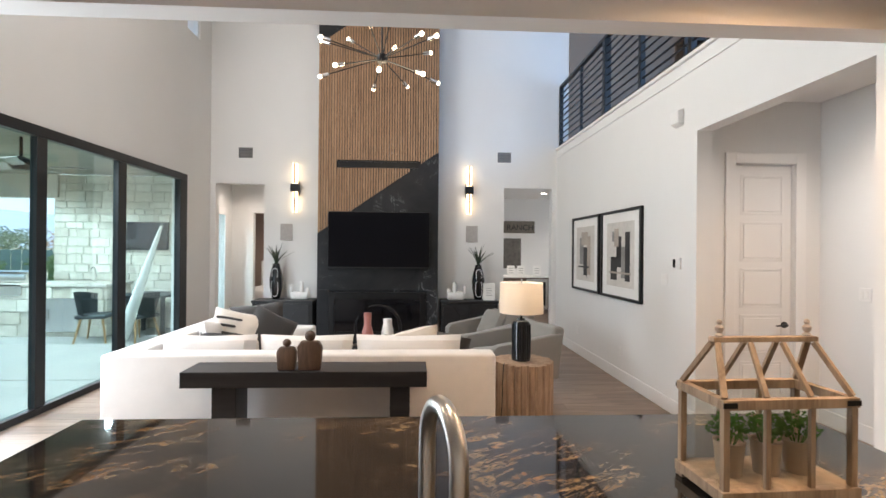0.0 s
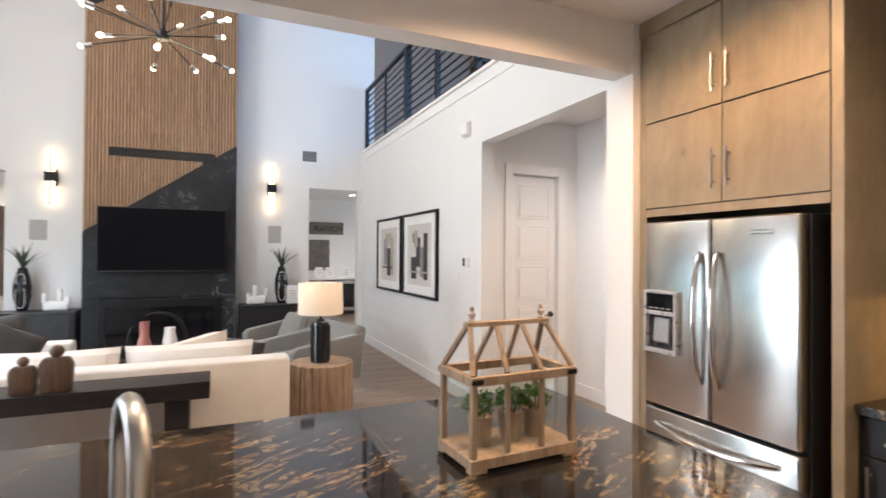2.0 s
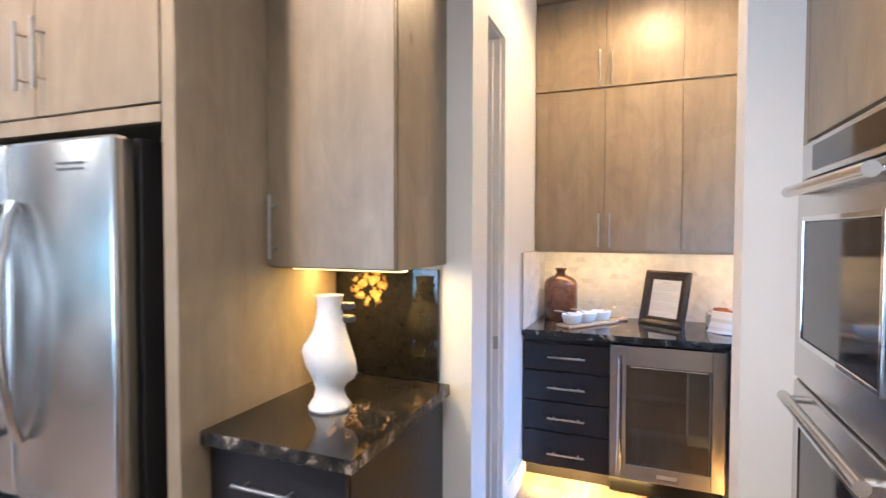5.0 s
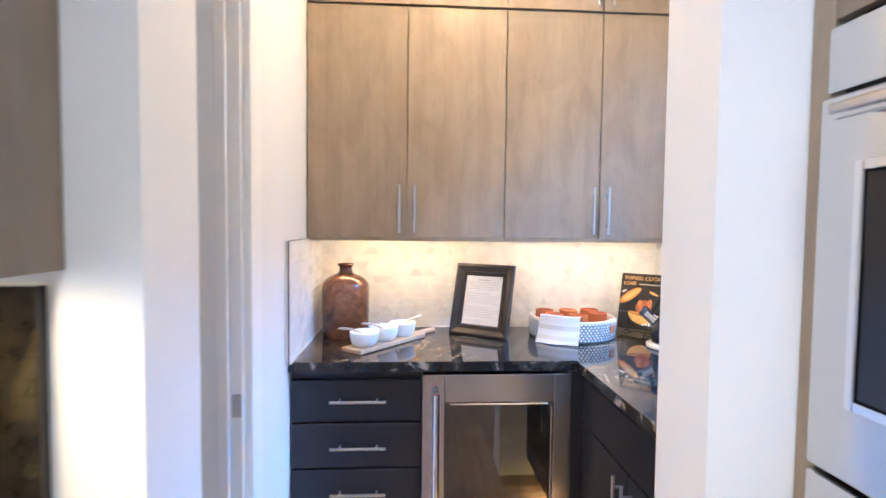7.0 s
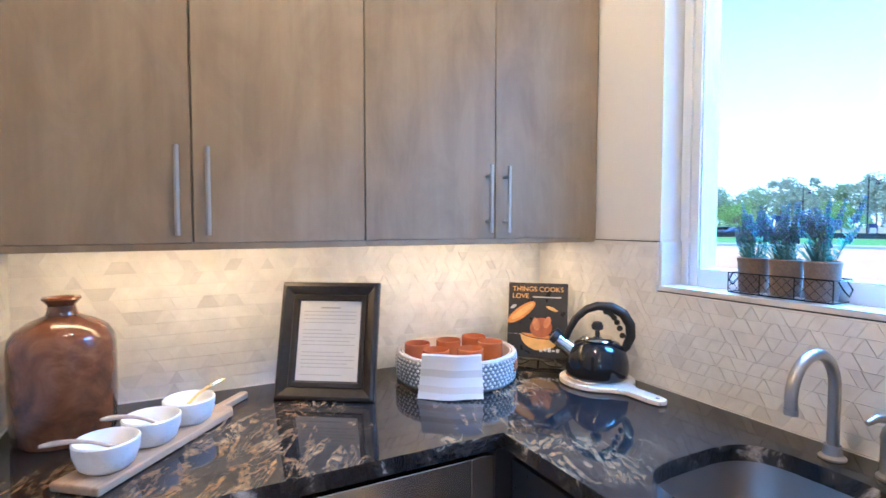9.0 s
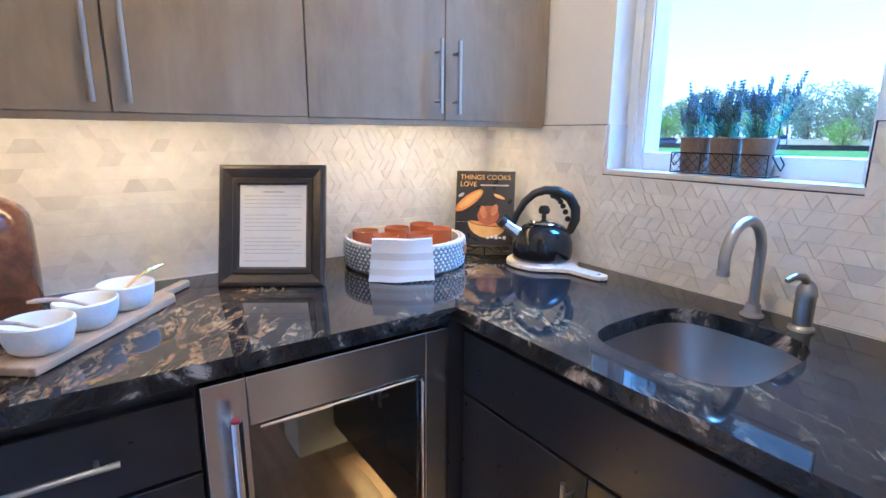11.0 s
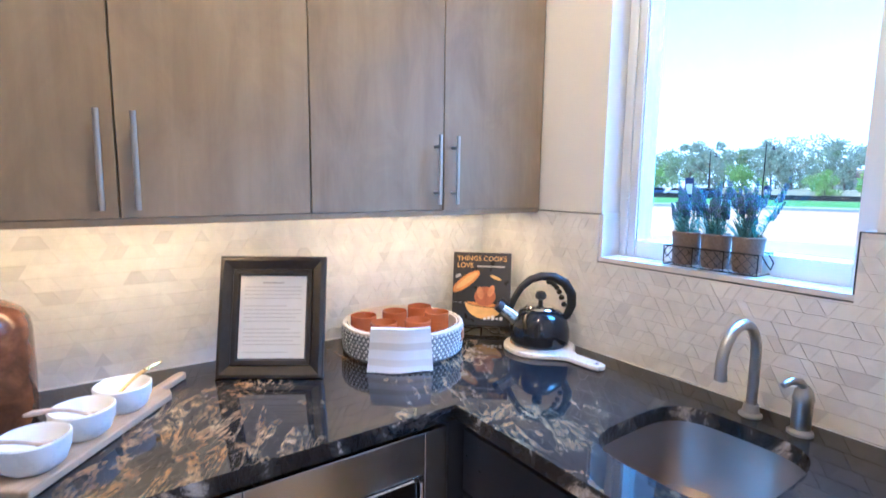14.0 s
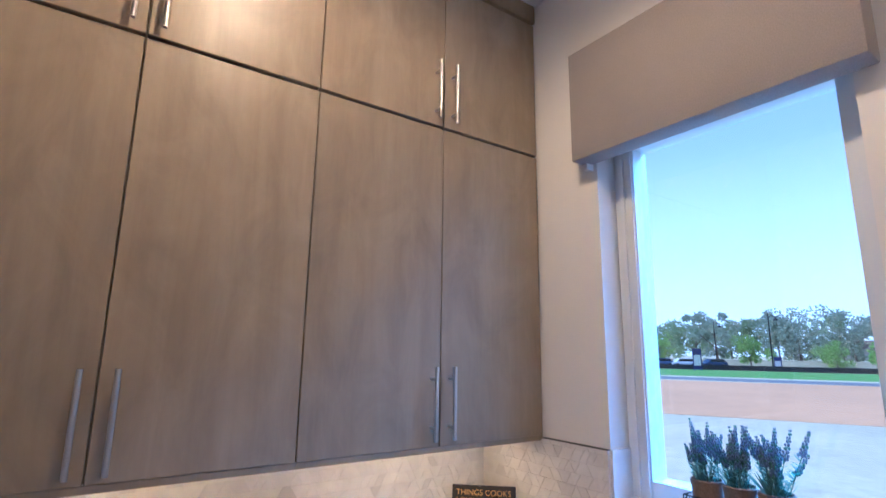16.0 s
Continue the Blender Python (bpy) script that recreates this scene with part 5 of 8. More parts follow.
# starburst chandelier
ch = thing("chandelier", (-0.236, 5.5, 3.58), "black starburst chandelier with bare lit globe bulbs", "chandelier")
CC = Vector((-0.236, 5.5, 3.58))
part("hub", lathe([(0, -0.05), (0.05, -0.04), (0.06, 0), (0.05, 0.04), (0, 0.05)], CC, 20), BLACKMETAL, ch, "", True)
part("stem", rod(CC + Vector((0, 0, 0.04)), (-0.236, 5.5, TOP - 0.06), 0.012), BLACKMETAL, ch, "", True)
part("canopy", lathe([(0, 0), (0.08, 0), (0.08, 0.05), (0, 0.05)], (-0.236, 5.5, TOP - 0.055), 24), BLACKMETAL, ch, "", True)
ARMS = ((-118, 31, 1), (-100, -9, -1), (-72, 45, -1), (-20, -30, -1), (-25, 20, 1), (2, 58, -1), (45, 15, 1), (72, -8, -1), (75, 53, -1), (91, -40, 1), (98, -17, -1), (106, 25, 1), (-71, -64, 1), (-115, -37, 1), (20, -62, 1), (-92, -14, 1), (30, -100, -1), (-30, -95, 1))
BULBGLOW = glow_mat("bare_bulb", (1.0, 0.80, 0.54), 8)
for px, pz, s in ARMS:
    v = Vector((px * 0.00597, 0, -pz * 0.00597))
    v.y = s * math.sqrt(max(0.01, 0.72 ** 2 - v.length_squared))
    v = v.normalized() * 0.72
    arm = part("arm", rod(CC + v * 0.05, CC + v * 0.82, 0.006, seg=8), BLACKMETAL, ch, "", True)
    part("socket", rod(CC + v * 0.82, CC + v * 0.93, 0.020, seg=12), CHROME, arm, "polished metal lamp socket", True)
    b = bmesh.new()
    bmesh.ops.create_icosphere(b, subdivisions=2, radius=0.023, matrix=Matrix.Translation(CC + v * 0.955))
    part("bulb", b, BULBGLOW, arm, "small lit globe bulb", True)
lamp("chandelier_light", 'POINT', pose(-0.236, 5.5, 3.40), 29.6, (1.0, 0.74, 0.45), 0.35)

# two framed prints on the long wall
ARTS = {"a": [(0.42, 0.62, 0.10, 0.62, 0), (0.20, 0.42, 0.30, 0.80, 2), (0.62, 0.80, 0.12, 0.82, 1), (0.30, 0.66, 0.66, 0.90, 1), (0.12, 0.74, 0.24, 0.27, 0), (0.62, 0.63, 0.05, 0.60, 0)],
        "b": [(0.16, 0.40, 0.10, 0.46, 0), (0.38, 0.56, 0.30, 0.78, 0), (0.56, 0.72, 0.14, 0.62, 2), (0.30, 0.46, 0.62, 0.90, 1), (0.70, 0.86, 0.10, 0.84, 0), (0.10, 0.90, 0.20, 0.23, 1), (0.22, 0.30, 0.70, 0.86, 2)]}
ARTC = [plain("art_black", (0.03, 0.03, 0.032), 0.6, 0, 40, 0.3, 0.0), plain("art_taupe", (0.42, 0.36, 0.31), 0.7, 0, 40, 0.2, 0.0), plain("art_grey", (0.28, 0.27, 0.26), 0.7, 0, 30, 0.4, 0.0)]
for key, y0, y1 in (("a", 6.90, 8.075), ("b", 5.60, 6.83)):
    p = thing("framed_picture", (RIGHT - 0.02, (y0 + y1) / 2, 0.992), "black-framed abstract geometric print with a white mat", "picture", "prints on the long wall")
    z0, z1, X = 0.992, 2.085, RIGHT
    part("frame", boxes([(X - 0.035, X - 0.002, y0, y0 + 0.05, z0, z1), (X - 0.035, X - 0.002, y1 - 0.05, y1, z0, z1), (X - 0.035, X - 0.002, y0 + 0.05, y1 - 0.05, z0, z0 + 0.035), (X - 0.035, X - 0.002, y0 + 0.05, y1 - 0.05, z1 - 0.035, z1)], 0.003), BLACKMETAL, p, "slim black frame")
    part("mat", box(X - 0.018, X - 0.004, y0 + 0.05, y1 - 0.05, z0 + 0.035, z1 - 0.035), PAPER, p, "white mat")
    a0, a1, b0, b1 = y0 + 0.20, y1 - 0.20, z0 + 0.15, z1 - 0.15
    part("print", box(X - 0.020, X - 0.0185, a0, a1, b0, b1), plain("art_cream", (0.62, 0.59, 0.55), 0.7, 0, 20, 0.15, 0.0), p)
    for k, (u0, u1, v0, v1, c) in enumerate(ARTS[key]):
        part("shape", box(X - 0.0215 - 0.0004 * k, X - 0.0203, a1 - (a1 - a0) * u1, a1 - (a1 - a0) * u0, b0 + (b1 - b0) * v0, b0 + (b1 - b0) * v1), ARTC[c], p)

th = thing("thermostat", (RIGHT, 4.875, 1.41), "small white thermostat with a black display", "thermostat")
part("plate", box(RIGHT - 0.022, RIGHT - 0.001, 4.80, 4.93, 1.41, 1.52, 0.006), TRIM, th)
part("display", box(RIGHT - 0.024, RIGHT - 0.0225, 4.875, 4.92, 1.425, 1.505), BLACKGLASS, th)
sm = thing("smoke_detector", (RIGHT, 4.86, 2.78), "white plastic alarm sensor high on the wall", "sensor")
part("body", prism([(RIGHT - 0.001, 2.77), (RIGHT - 0.055, 2.80), (RIGHT - 0.06, 2.91), (RIGHT - 0.001, 2.93)], 4.78, 4.93, 'y', bevel=0.006), TRIM, sm)
for y, z, w in ((7.837, 0.30, 0.075), (5.127, 1.24, 0.12), (6.2, 0.30, 0.075)):
    o = thing("wall_plate", (RIGHT, y, z), "white electrical wall plate", "outlet", "wall plates")
    part("plate", box(RIGHT - 0.008, RIGHT - 0.001, y - w / 2, y + w / 2, z, z + 0.115, 0.003), TRIM, o)
    for s in (-0.022, 0.022):
        part("insert", box(RIGHT - 0.011, RIGHT - 0.0085, y - 0.016, y + 0.016, z + 0.0575 + s - 0.014, z + 0.0575 + s + 0.014, 0.002), CERAMIC, o)

# white five-panel door in the alcove
dw = structure("door_1", box(3.085, 3.655, 4.7200, 4.7580, 0.006, 2.39), TRIM, "closed white five-panel interior door", "door")
for i in range(5):
    z0 = 0.22 + i * 0.435
    part("panel", boxes([(3.190, 3.550, 4.7125, 4.7195, z0, z0 + 0.31)], 0.006), TRIM, dw)
    part("panel_bead", boxes([(3.160, 3.180, 4.7145, 4.7195, z0 - 0.03, z0 + 0.34), (3.560, 3.580, 4.7145, 4.7195, z0 - 0.03, z0 + 0.34), (3.180, 3.560, 4.7145, 4.7195, z0 - 0.03, z0 - 0.01), (3.180, 3.560, 4.7145, 4.7195, z0 + 0.32, z0 + 0.34)], 0.003), TRIM, dw)
hd = part("door_handle", lathe([(0, 0), (0.03, 0), (0.03, 0.012), (0.012, 0.02), (0.012, 0.05), (0, 0.05)], (0, 0, 0), 20), BRONZE, dw, "dark lever handle", True)
hd.matrix_basis = Matrix.Translation(-dw.location) @ pose(3.590, 4.7180, 0.90, 90)
hd.data.transform(Matrix.Translation(dw.location))
part("door_lever", rod((3.590, 4.6750, 0.90), (3.490, 4.6750, 0.895), 0.009, 0.007), BRONZE, dw, "", True)
for z in (0.3, 1.2, 2.1):
    part("hinge", rod((3.083, 4.7120, z), (3.083, 4.7120, z + 0.10), 0.008, seg=8), NICKEL, dw)
structure("door_casing", boxes([(2.985, 3.079, 4.6580, 4.6790, 0, 2.50), (3.660, 3.755, 4.6580, 4.6790, 0, 2.50), (3.079, 3.660, 4.6580, 4.6790, 2.402, 2.50),
                                (3.073, 3.083, 4.6800, 4.7980, 0, 2.40), (3.657, 3.665, 4.6800, 4.7980, 0, 2.40)], 0.003), TRIM, "flat white painted door casing", "trim")
o = thing("light_switch", (3.91, 4.08, 1.15), "white double light switch plate", "switch")
part("plate", box(3.901, 3.909, 4.13, 4.25, 1.17, 1.285, 0.003), TRIM, o)
for y in (4.165, 4.215):
    part("rocker", box(3.896, 3.9005, y - 0.016, y + 0.016, 1.195, 1.26, 0.002), CERAMIC, o)

# loft railing
ra = thing("loft_railing", (RIGHT + 0.06, 6.2, 3.40), "black metal railing with horizontal bars along the loft", "railing")
RX = RIGHT + 0.06
for y, w in ((9.05, 0.03), (7.95, 0.02), (6.90, 0.045), (5.82, 0.03), (4.75, 0.03), (3.70, 0.03)):
    part("post", box(RX - w, RX + w, y - w, y + w, 3.401, 4.46, 0.003), BLACKMETAL, ra)
part("top_rail", box(RX - 0.03, RX + 0.03, 2.72, 9.08, 4.461, 4.51, 0.004), BLACKMETAL, ra)
part("bottom_rail", box(RX - 0.02, RX + 0.02, 2.72, 9.08, 3.43, 3.46), BLACKMETAL, ra)
for i in range(9):
    part("bar", box(RX - 0.008, RX + 0.008, 2.72, 9.08, 3.545 + i * 0.10, 3.561 + i * 0.10), BLACKMETAL, ra)
# carpet colour darkened along with the walls for the loft's shade
structure("loft_floor", box(RIGHT + 0.2, 5.2, 2.65, FAR, 3.362, 3.37), plain("loft_carpet", (0.11, 0.085, 0.07), 0.95, 0, 200, 0.2, 0.4), "brown loft carpet", "floor")
bc = thing("loft_bookcase", (4.9, 8.3, 3.371), "tall brown wooden bookcase in the shaded loft", "bookcase")
BROWN = stained_wood("brown_oak", (0.06, 0.035, 0.02), (0.11, 0.066, 0.04), (0.16, 0.1, 0.06))
part("case", boxes([(4.75, 5.19, 7.4, 7.45, 3.371, 5.3), (4.75, 5.19, 8.95, 9.0, 3.371, 5.3), (5.15, 5.19, 7.45, 8.95, 3.371, 5.3), (4.75, 5.19, 7.45, 8.95, 5.25, 5.3)]), BROWN, bc)
for z in (3.45, 4.05, 4.65):
    part("shelf", box(4.76, 5.149, 7.451, 8.949, z, z + 0.04), BROWN, bc)
cr = thing("loft_chair", (3.6, 5.9, 3.371), "dark open-framed chair standing in the loft", "chair")
for x in (3.4, 3.85):
    for y in (5.65, 6.15):
        part("leg", box(x - 0.02, x + 0.02, y - 0.02, y + 0.02, 3.371, 4.15 if y > 6 else 4.0), BLACKWOOD, cr)
part("seat", box(3.38, 3.87, 5.63, 6.17, 3.80, 3.86, 0.01), BLACKWOOD, cr)
part("back_rail", box(3.38, 3.87, 6.13, 6.17, 4.151, 4.21), BLACKWOOD, cr)


# ---- recessed ceiling lights ----
CANGLOW = glow_mat("recessed_lens", (1.0, 0.86, 0.68), 14)
KITCHEN_LAMP = (1.0, 0.75, 0.49)
# kitchen fixtures are guessed from warm light; (2.45, 0.2) is an added fill
for x, y, w, tint in ((1.75, 1.65, 128, (1.0, 0.59, 0.30)), (1.75, 0.45, 70, KITCHEN_LAMP), (0.2, 1.3, 67, KITCHEN_LAMP), (-1.4, 1.3, 67, KITCHEN_LAMP), (2.45, 0.2, 10, KITCHEN_LAMP), (4.32, 0.14, CAN_P, (1.0, 0.55, 0.20))):
    c = thing("recessed_light", (x, y, KTOP - 0.004), "round white recessed ceiling light, lit", "ceiling light", "recessed lights")
    part("trim_ring", lathe([(0.062, 0), (0.085, -0.003), (0.088, 0.003), (0.062, 0.003), (0.062, 0)], (x, y, KTOP - 0.004), 28), TRIM, c, "", True)
    part("lens", lathe([(0, 0), (0.061, 0), (0.061, 0.002), (0, 0.002)], (x, y, KTOP - 0.003), 28), CANGLOW, c, "", True)
    lamp("recessed_lamp", 'SPOT', look((x, y, KTOP - 0.02), (x, y + 0.0001, 0)), w, tint, 0.06, None, 172 if x > 3 else 162 if y > 1.5 else 150)

# ---- things on the pantry counter ----
CZ = 0.915
BROWNGLAZE = Nodes("brown_salt_glaze")
bv = BROWNGLAZE.coords()
f1, f2 = BROWNGLAZE.noise(bv, 9, 5, 0.65, 0.8), BROWNGLAZE.noise(bv, 60, 3)
BROWNGLAZE.bump(f2, 0.15, 0.002)
BROWNGLAZE = BROWNGLAZE.put(base=BROWNGLAZE.ramp(f1, [(0.3, (0.055, 0.022, 0.012)), (0.55, (0.15, 0.06, 0.025)), (0.75, (0.26, 0.12, 0.05))]), rough=0.2, coat=0.3)
jg = thing("stoneware_jug", (5.125, 0.715, CZ), "brown salt-glazed stoneware bottle with a short neck", "jug")
part("body", lathe([(0, 0), (0.098, 0), (0.105, 0.012), (0.108, 0.10), (0.108, 0.215), (0.104, 0.240), (0.092, 0.260), (0.068, 0.276), (0.044, 0.286), (0.033, 0.292), (0.030, 0.30), (0, 0.30)], (5.125, 0.715, CZ), 44), BROWNGLAZE, jg, "", True)
part("neck", lathe([(0.030, 0.298), (0.028, 0.314), (0.034, 0.322), (0.040, 0.329), (0.037, 0.334), (0.028, 0.332), (0.022, 0.322), (0.020, 0.30)], (5.125, 0.715, CZ), 28), BROWNGLAZE, jg, "", True)

BOARDWOOD = stained_wood("bleached_board", (0.29, 0.195, 0.115), (0.41, 0.295, 0.185), (0.51, 0.385, 0.255), 'x', 2.0, 0.6, 0.0)
cb = thing("serving_board", (0, 0, 0), "pale wooden serving board with a handle", "board")
part("plank", prism([(-0.215, -0.055), (0.20, -0.055), (0.225, -0.035), (0.225, -0.012), (0.335, -0.014), (0.345, 0.0), (0.335, 0.014), (0.225, 0.014), (0.225, 0.042), (0.20, 0.055), (-0.215, 0.055)], 0.0, 0.018, 'z', bevel=0.004), BOARDWOOD, cb)
cb.matrix_basis = pose(4.945, 0.515, CZ, 0, 0, -39)
MARBLE = plain("white_marble", (0.80, 0.79, 0.77), 0.3, 0, 14, 0.08, 0.02)
SPOONW = stained_wood("brass_spoon_wood", (0.32, 0.24, 0.17), (0.45, 0.36, 0.27), (0.55, 0.45, 0.36), 'x', 3.0, 0.5, 0.0)
BRASS = plain("worn_brass", (0.62, 0.42, 0.14), 0.3, 0.9, 60, 0.1, 0.05)
for x, y, az, mat, ln in ((4.836, 0.602, 115, SPOONW, 0.13), (4.935, 0.527, 115, SPOONW, 0.12), (5.030, 0.450, -60, BRASS, 0.12)):
    bw = thing("pinch_bowl", (x, y, CZ + 0.0185), "small white marble pinch bowl on the board", "bowl", "marble bowls")
    part("bowl", lathe([(0, 0), (0.038, 0), (0.050, 0.010), (0.058, 0.034), (0.060, 0.057), (0.057, 0.060), (0.052, 0.054), (0.048, 0.032), (0.034, 0.015), (0, 0.012)], (x, y, CZ + 0.0185), 32), MARBLE, bw, "", True)
    sp = thing("spoon", (x, y, CZ + 0.035), "small spoon resting in a marble bowl", "spoon", "spoons")
    d = Vector((math.cos(radians(az)), math.sin(radians(az)), 0))
    p0, p1 = Vector((x, y, CZ + 0.050)) - d * 0.02, Vector((x, y, CZ + 0.098)) + d * (ln - 0.02)
    pts = [p0.lerp(p1, i / 8) + Vector((0, 0, 0.012 * math.sin(math.pi * i / 8))) for i in range(9)]
    part("handle", tube(pts, [0.004, 0.004, 0.0035, 0.0035, 0.004, 0.005, 0.0055, 0.0055, 0.003], 8), mat, sp, "", True)
    b = bmesh.new()
    bmesh.ops.create_icosphere(b, subdivisions=2, radius=0.016, matrix=Matrix.Translation(p0) @ Matrix.Diagonal((1.0, 1.0, 0.4, 1)))
    part("spoon_bowl", b, mat, sp, "", True)

FRAMEM = plain("dark_carved_frame", (0.028, 0.022, 0.018), 0.35, 0.2, 55, 0.5, 0.7)
fm = thing("picture_frame", (0, 0, 0), "dark carved easel frame holding a typed sheet", "frame")
FW, FH, FB = 0.295, 0.342, 0.055


def moulding(w, h, b, steps):
    """Four mitred lengths of stepped frame moulding."""
    bm = bmesh.new()
    corners = lambda i, y, s=(0, 0): [(-w / 2 + i, y, i), (w / 2 - i, y, i), (w / 2 - i, y, h - i), (-w / 2 + i, y, h - i)]
    loops = [[bm.verts.new(c) for c in corners(i, y)] for i, y in steps]
    for p, q in zip(loops, loops[1:]):
        for k in range(4):
            j = (k + 1) % 4
            bm.faces.new((p[k], p[j], q[j], q[k]))
    return bm


part("moulding", moulding(FW, FH, FB, [(0, 0.018), (0, 0.0), (0.004, -0.006), (0.012, -0.007), (0.036, 0.004), (0.038, 0.0), (0.050, 0.001), (0.053, 0.008), (FB, 0.010)]), FRAMEM, fm)
part("back", box(-FW / 2 + 0.002, FW / 2 - 0.002, 0.0125, 0.018, 0.002, FH - 0.002), BLACKPLASTIC, fm)
# paper greyed to imitate the dimming of a glass that isn't built
part("sheet", box(-FW / 2 + FB, FW / 2 - FB, 0.0095, 0.012, FB, FH - FB), plain("glass_dimmed_paper", (0.56, 0.56, 0.57), 0.6, 0, 40, 0.05, 0.03), fm, "typed pale grey sheet")
lg = random.Random(2)
for i in range(19):
    z = FH - FB - 0.022 - i * 0.0108
    if i in (0,):
        part("print_bar", box(-0.03, 0.03, 0.0088, 0.0094, z, z + 0.004), INK, fm)
    elif i % 6 != 5:
        part("print_bar", box(-FW / 2 + FB + 0.012, FW / 2 - FB - 0.012 - lg.uniform(0, 0.05) * (i % 3 == 0), 0.0088, 0.0094, z, z + 0.0025), plain("faint_print", (0.40, 0.40, 0.41), 0.8) if i == 1 else bpy.data.materials["faint_print"], fm)
part("strut", moved(box(-0.03, 0.03, 0, 0.004, 0.0, 0.22), pose(0, 0.075, 0.021, 14)), BLACKPLASTIC, fm)
fm.matrix_basis = pose(5.067, 0.107, CZ + 0.001, -14.5, 0, -122.8)

# round woven basket of candle glasses with a towel
BC = Vector((5.112, -0.352, CZ))
bk = thing("woven_basket", BC, "round grey and white woven rope basket", "basket")
ROPE = plain("cream_rope", (0.62, 0.55, 0.46), 0.9, 0, 120, 0.2, 0.3)
GREYROPE = plain("grey_rope", (0.20, 0.20, 0.205), 0.9, 0, 120, 0.3, 0.3)
BR = 0.190
part("floor_coil", lathe([(0, 0.002), (BR - 0.008, 0.002), (BR - 0.008, 0.008), (0, 0.008)], BC, 40), ROPE, bk)
for k in range(8):
    z, r = 0.008 + k * 0.0115, BR + 0.004 * math.sin(k / 8 * math.pi)
    n = 72
    pts = [BC + Vector(((r + 0.0022 * (-1) ** i) * math.cos(2 * math.pi * i / n), (r + 0.0022 * (-1) ** i) * math.sin(2 * math.pi * i / n), z)) for i in range(n + 1)]
    part("rope_coil", tube(pts, 0.0066, 7), GREYROPE if k < 7 else ROPE, bk, "", True)
b = bmesh.new()
for k in range(7):
    for i in range(72):
        a = 2 * math.pi * (i + 0.5 * (k % 2)) / 72
        r = BR + 0.004 * math.sin(k / 8 * math.pi) + 0.0055
        bmesh.ops.create_icosphere(b, subdivisions=1, radius=0.0046, matrix=Matrix.Translation(BC + Vector((r * math.cos(a), r * math.sin(a), 0.0135 + k * 0.0115))) @ Matrix.Rotation(a, 4, "Z") @ Matrix.Diagonal((0.8, 0.95, 1.15, 1)))
tagged(part("stitching", b, plain("white_cord", (0.72, 0.70, 0.66), 0.9), bk, "white woven stitching", True), kind="stuff")
part("lining", lathe([(BR - 0.010, 0.01), (BR - 0.008, 0.092), (BR - 0.012, 0.092), (BR - 0.013, 0.01)], BC, 40), ROPE, bk, "", True)
hx = BC + Vector((-0.138, -0.138, 0.055))
part("handle_slot", moved(box(-0.022, 0.022, -0.004, 0.004, -0.018, 0.018, 0.003), pose(hx.x - 0.003, hx.y - 0.003, hx.z, 0, 0, -45)), plain("tan_leather", (0.42, 0.15, 0.05), 0.5), bk, "tan leather handle patch")
TERRA = plain("amber_brown_glass", (0.36, 0.115, 0.032), 0.16, 0, 30, 0.15, 0.03, sub=0.15)
for dx, dy in ((-0.05, 0.10), (0.06, 0.115), (-0.085, -0.005), (0.055, 0.0), (-0.03, -0.115), (0.07, -0.11)):
    c = thing("candle_glass", BC + Vector((dx, dy, 0.009)), "amber brown candle glass standing in the basket", "candle", "candle glasses")
    part("cup", lathe([(0, 0), (0.035, 0), (0.039, 0.006), (0.0425, 0.050), (0.0425, 0.100), (0.0405, 0.102), (0.039, 0.098), (0.038, 0.045), (0.033, 0.016), (0, 0.014)], BC + Vector((dx, dy, 0.0095)), 28), TERRA, c, "", True)
TOWEL = Nodes("striped_towel")
tc = TOWEL.node("ShaderNodeTexCoord").outputs["Generated"]
sp = TOWEL.node("ShaderNodeSeparateXYZ", {0: tc})
st = TOWEL.ramp(sp.outputs[2], [(0.0, (0.78, 0.76, 0.74)), (0.14, (0.78, 0.76, 0.74)), (0.16, (0.69, 0.64, 0.57)), (0.28, (0.69, 0.64, 0.57)), (0.30, (0.78, 0.76, 0.74)), (0.48, (0.78, 0.76, 0.74)), (0.50, (0.64, 0.60, 0.55)), (0.64, (0.65, 0.61, 0.56)), (0.66, (0.8, 0.78, 0.76))])
TOWEL.bump(TOWEL.noise(TOWEL.coords(), 500, 2), 0.4, 0.001)
TOWEL = TOWEL.put(base=st, rough=0.95)
b = bmesh.new()
ta, prevrow = math.radians(147), None
for i in range(13):
    f = i / 12
    if f < 0.25:
        rr, z = BR - 0.012 + 0.027 * f / 0.25, 0.105 + 0.006 * math.sin(f / 0.25 * math.pi / 2)
    else:
        rr, z = BR + 0.017 + 0.075 * (f - 0.25) ** 1.6, 0.107 - 0.1135 * (f - 0.25) / 0.75
    row = []
    for j in range(9):
        u = (j / 8 - 0.5)
        n_ = Vector((math.cos(ta), math.sin(ta), 0))
        t_ = Vector((-n_.y, n_.x, 0))
        q = BC + n_ * (rr + 0.004 * math.sin(u * 9 + f * 2) - 0.05 * u * u) + t_ * u * (0.172 + 0.02 * f) + Vector((0, 0, z + 0.01 + 0.006 * u * f))
        row.append(b.verts.new(q))
    if prevrow:
        for j in range(8):
            b.faces.new((prevrow[j], prevrow[j + 1], row[j + 1], row[j]))
    prevrow = row
bmesh.ops.solidify(b, geom=b.faces[:], thickness=0.006)
solid("tea_towel", b, TOWEL, "folded white and tan striped towel over the basket rim", "towel", "", "", True)

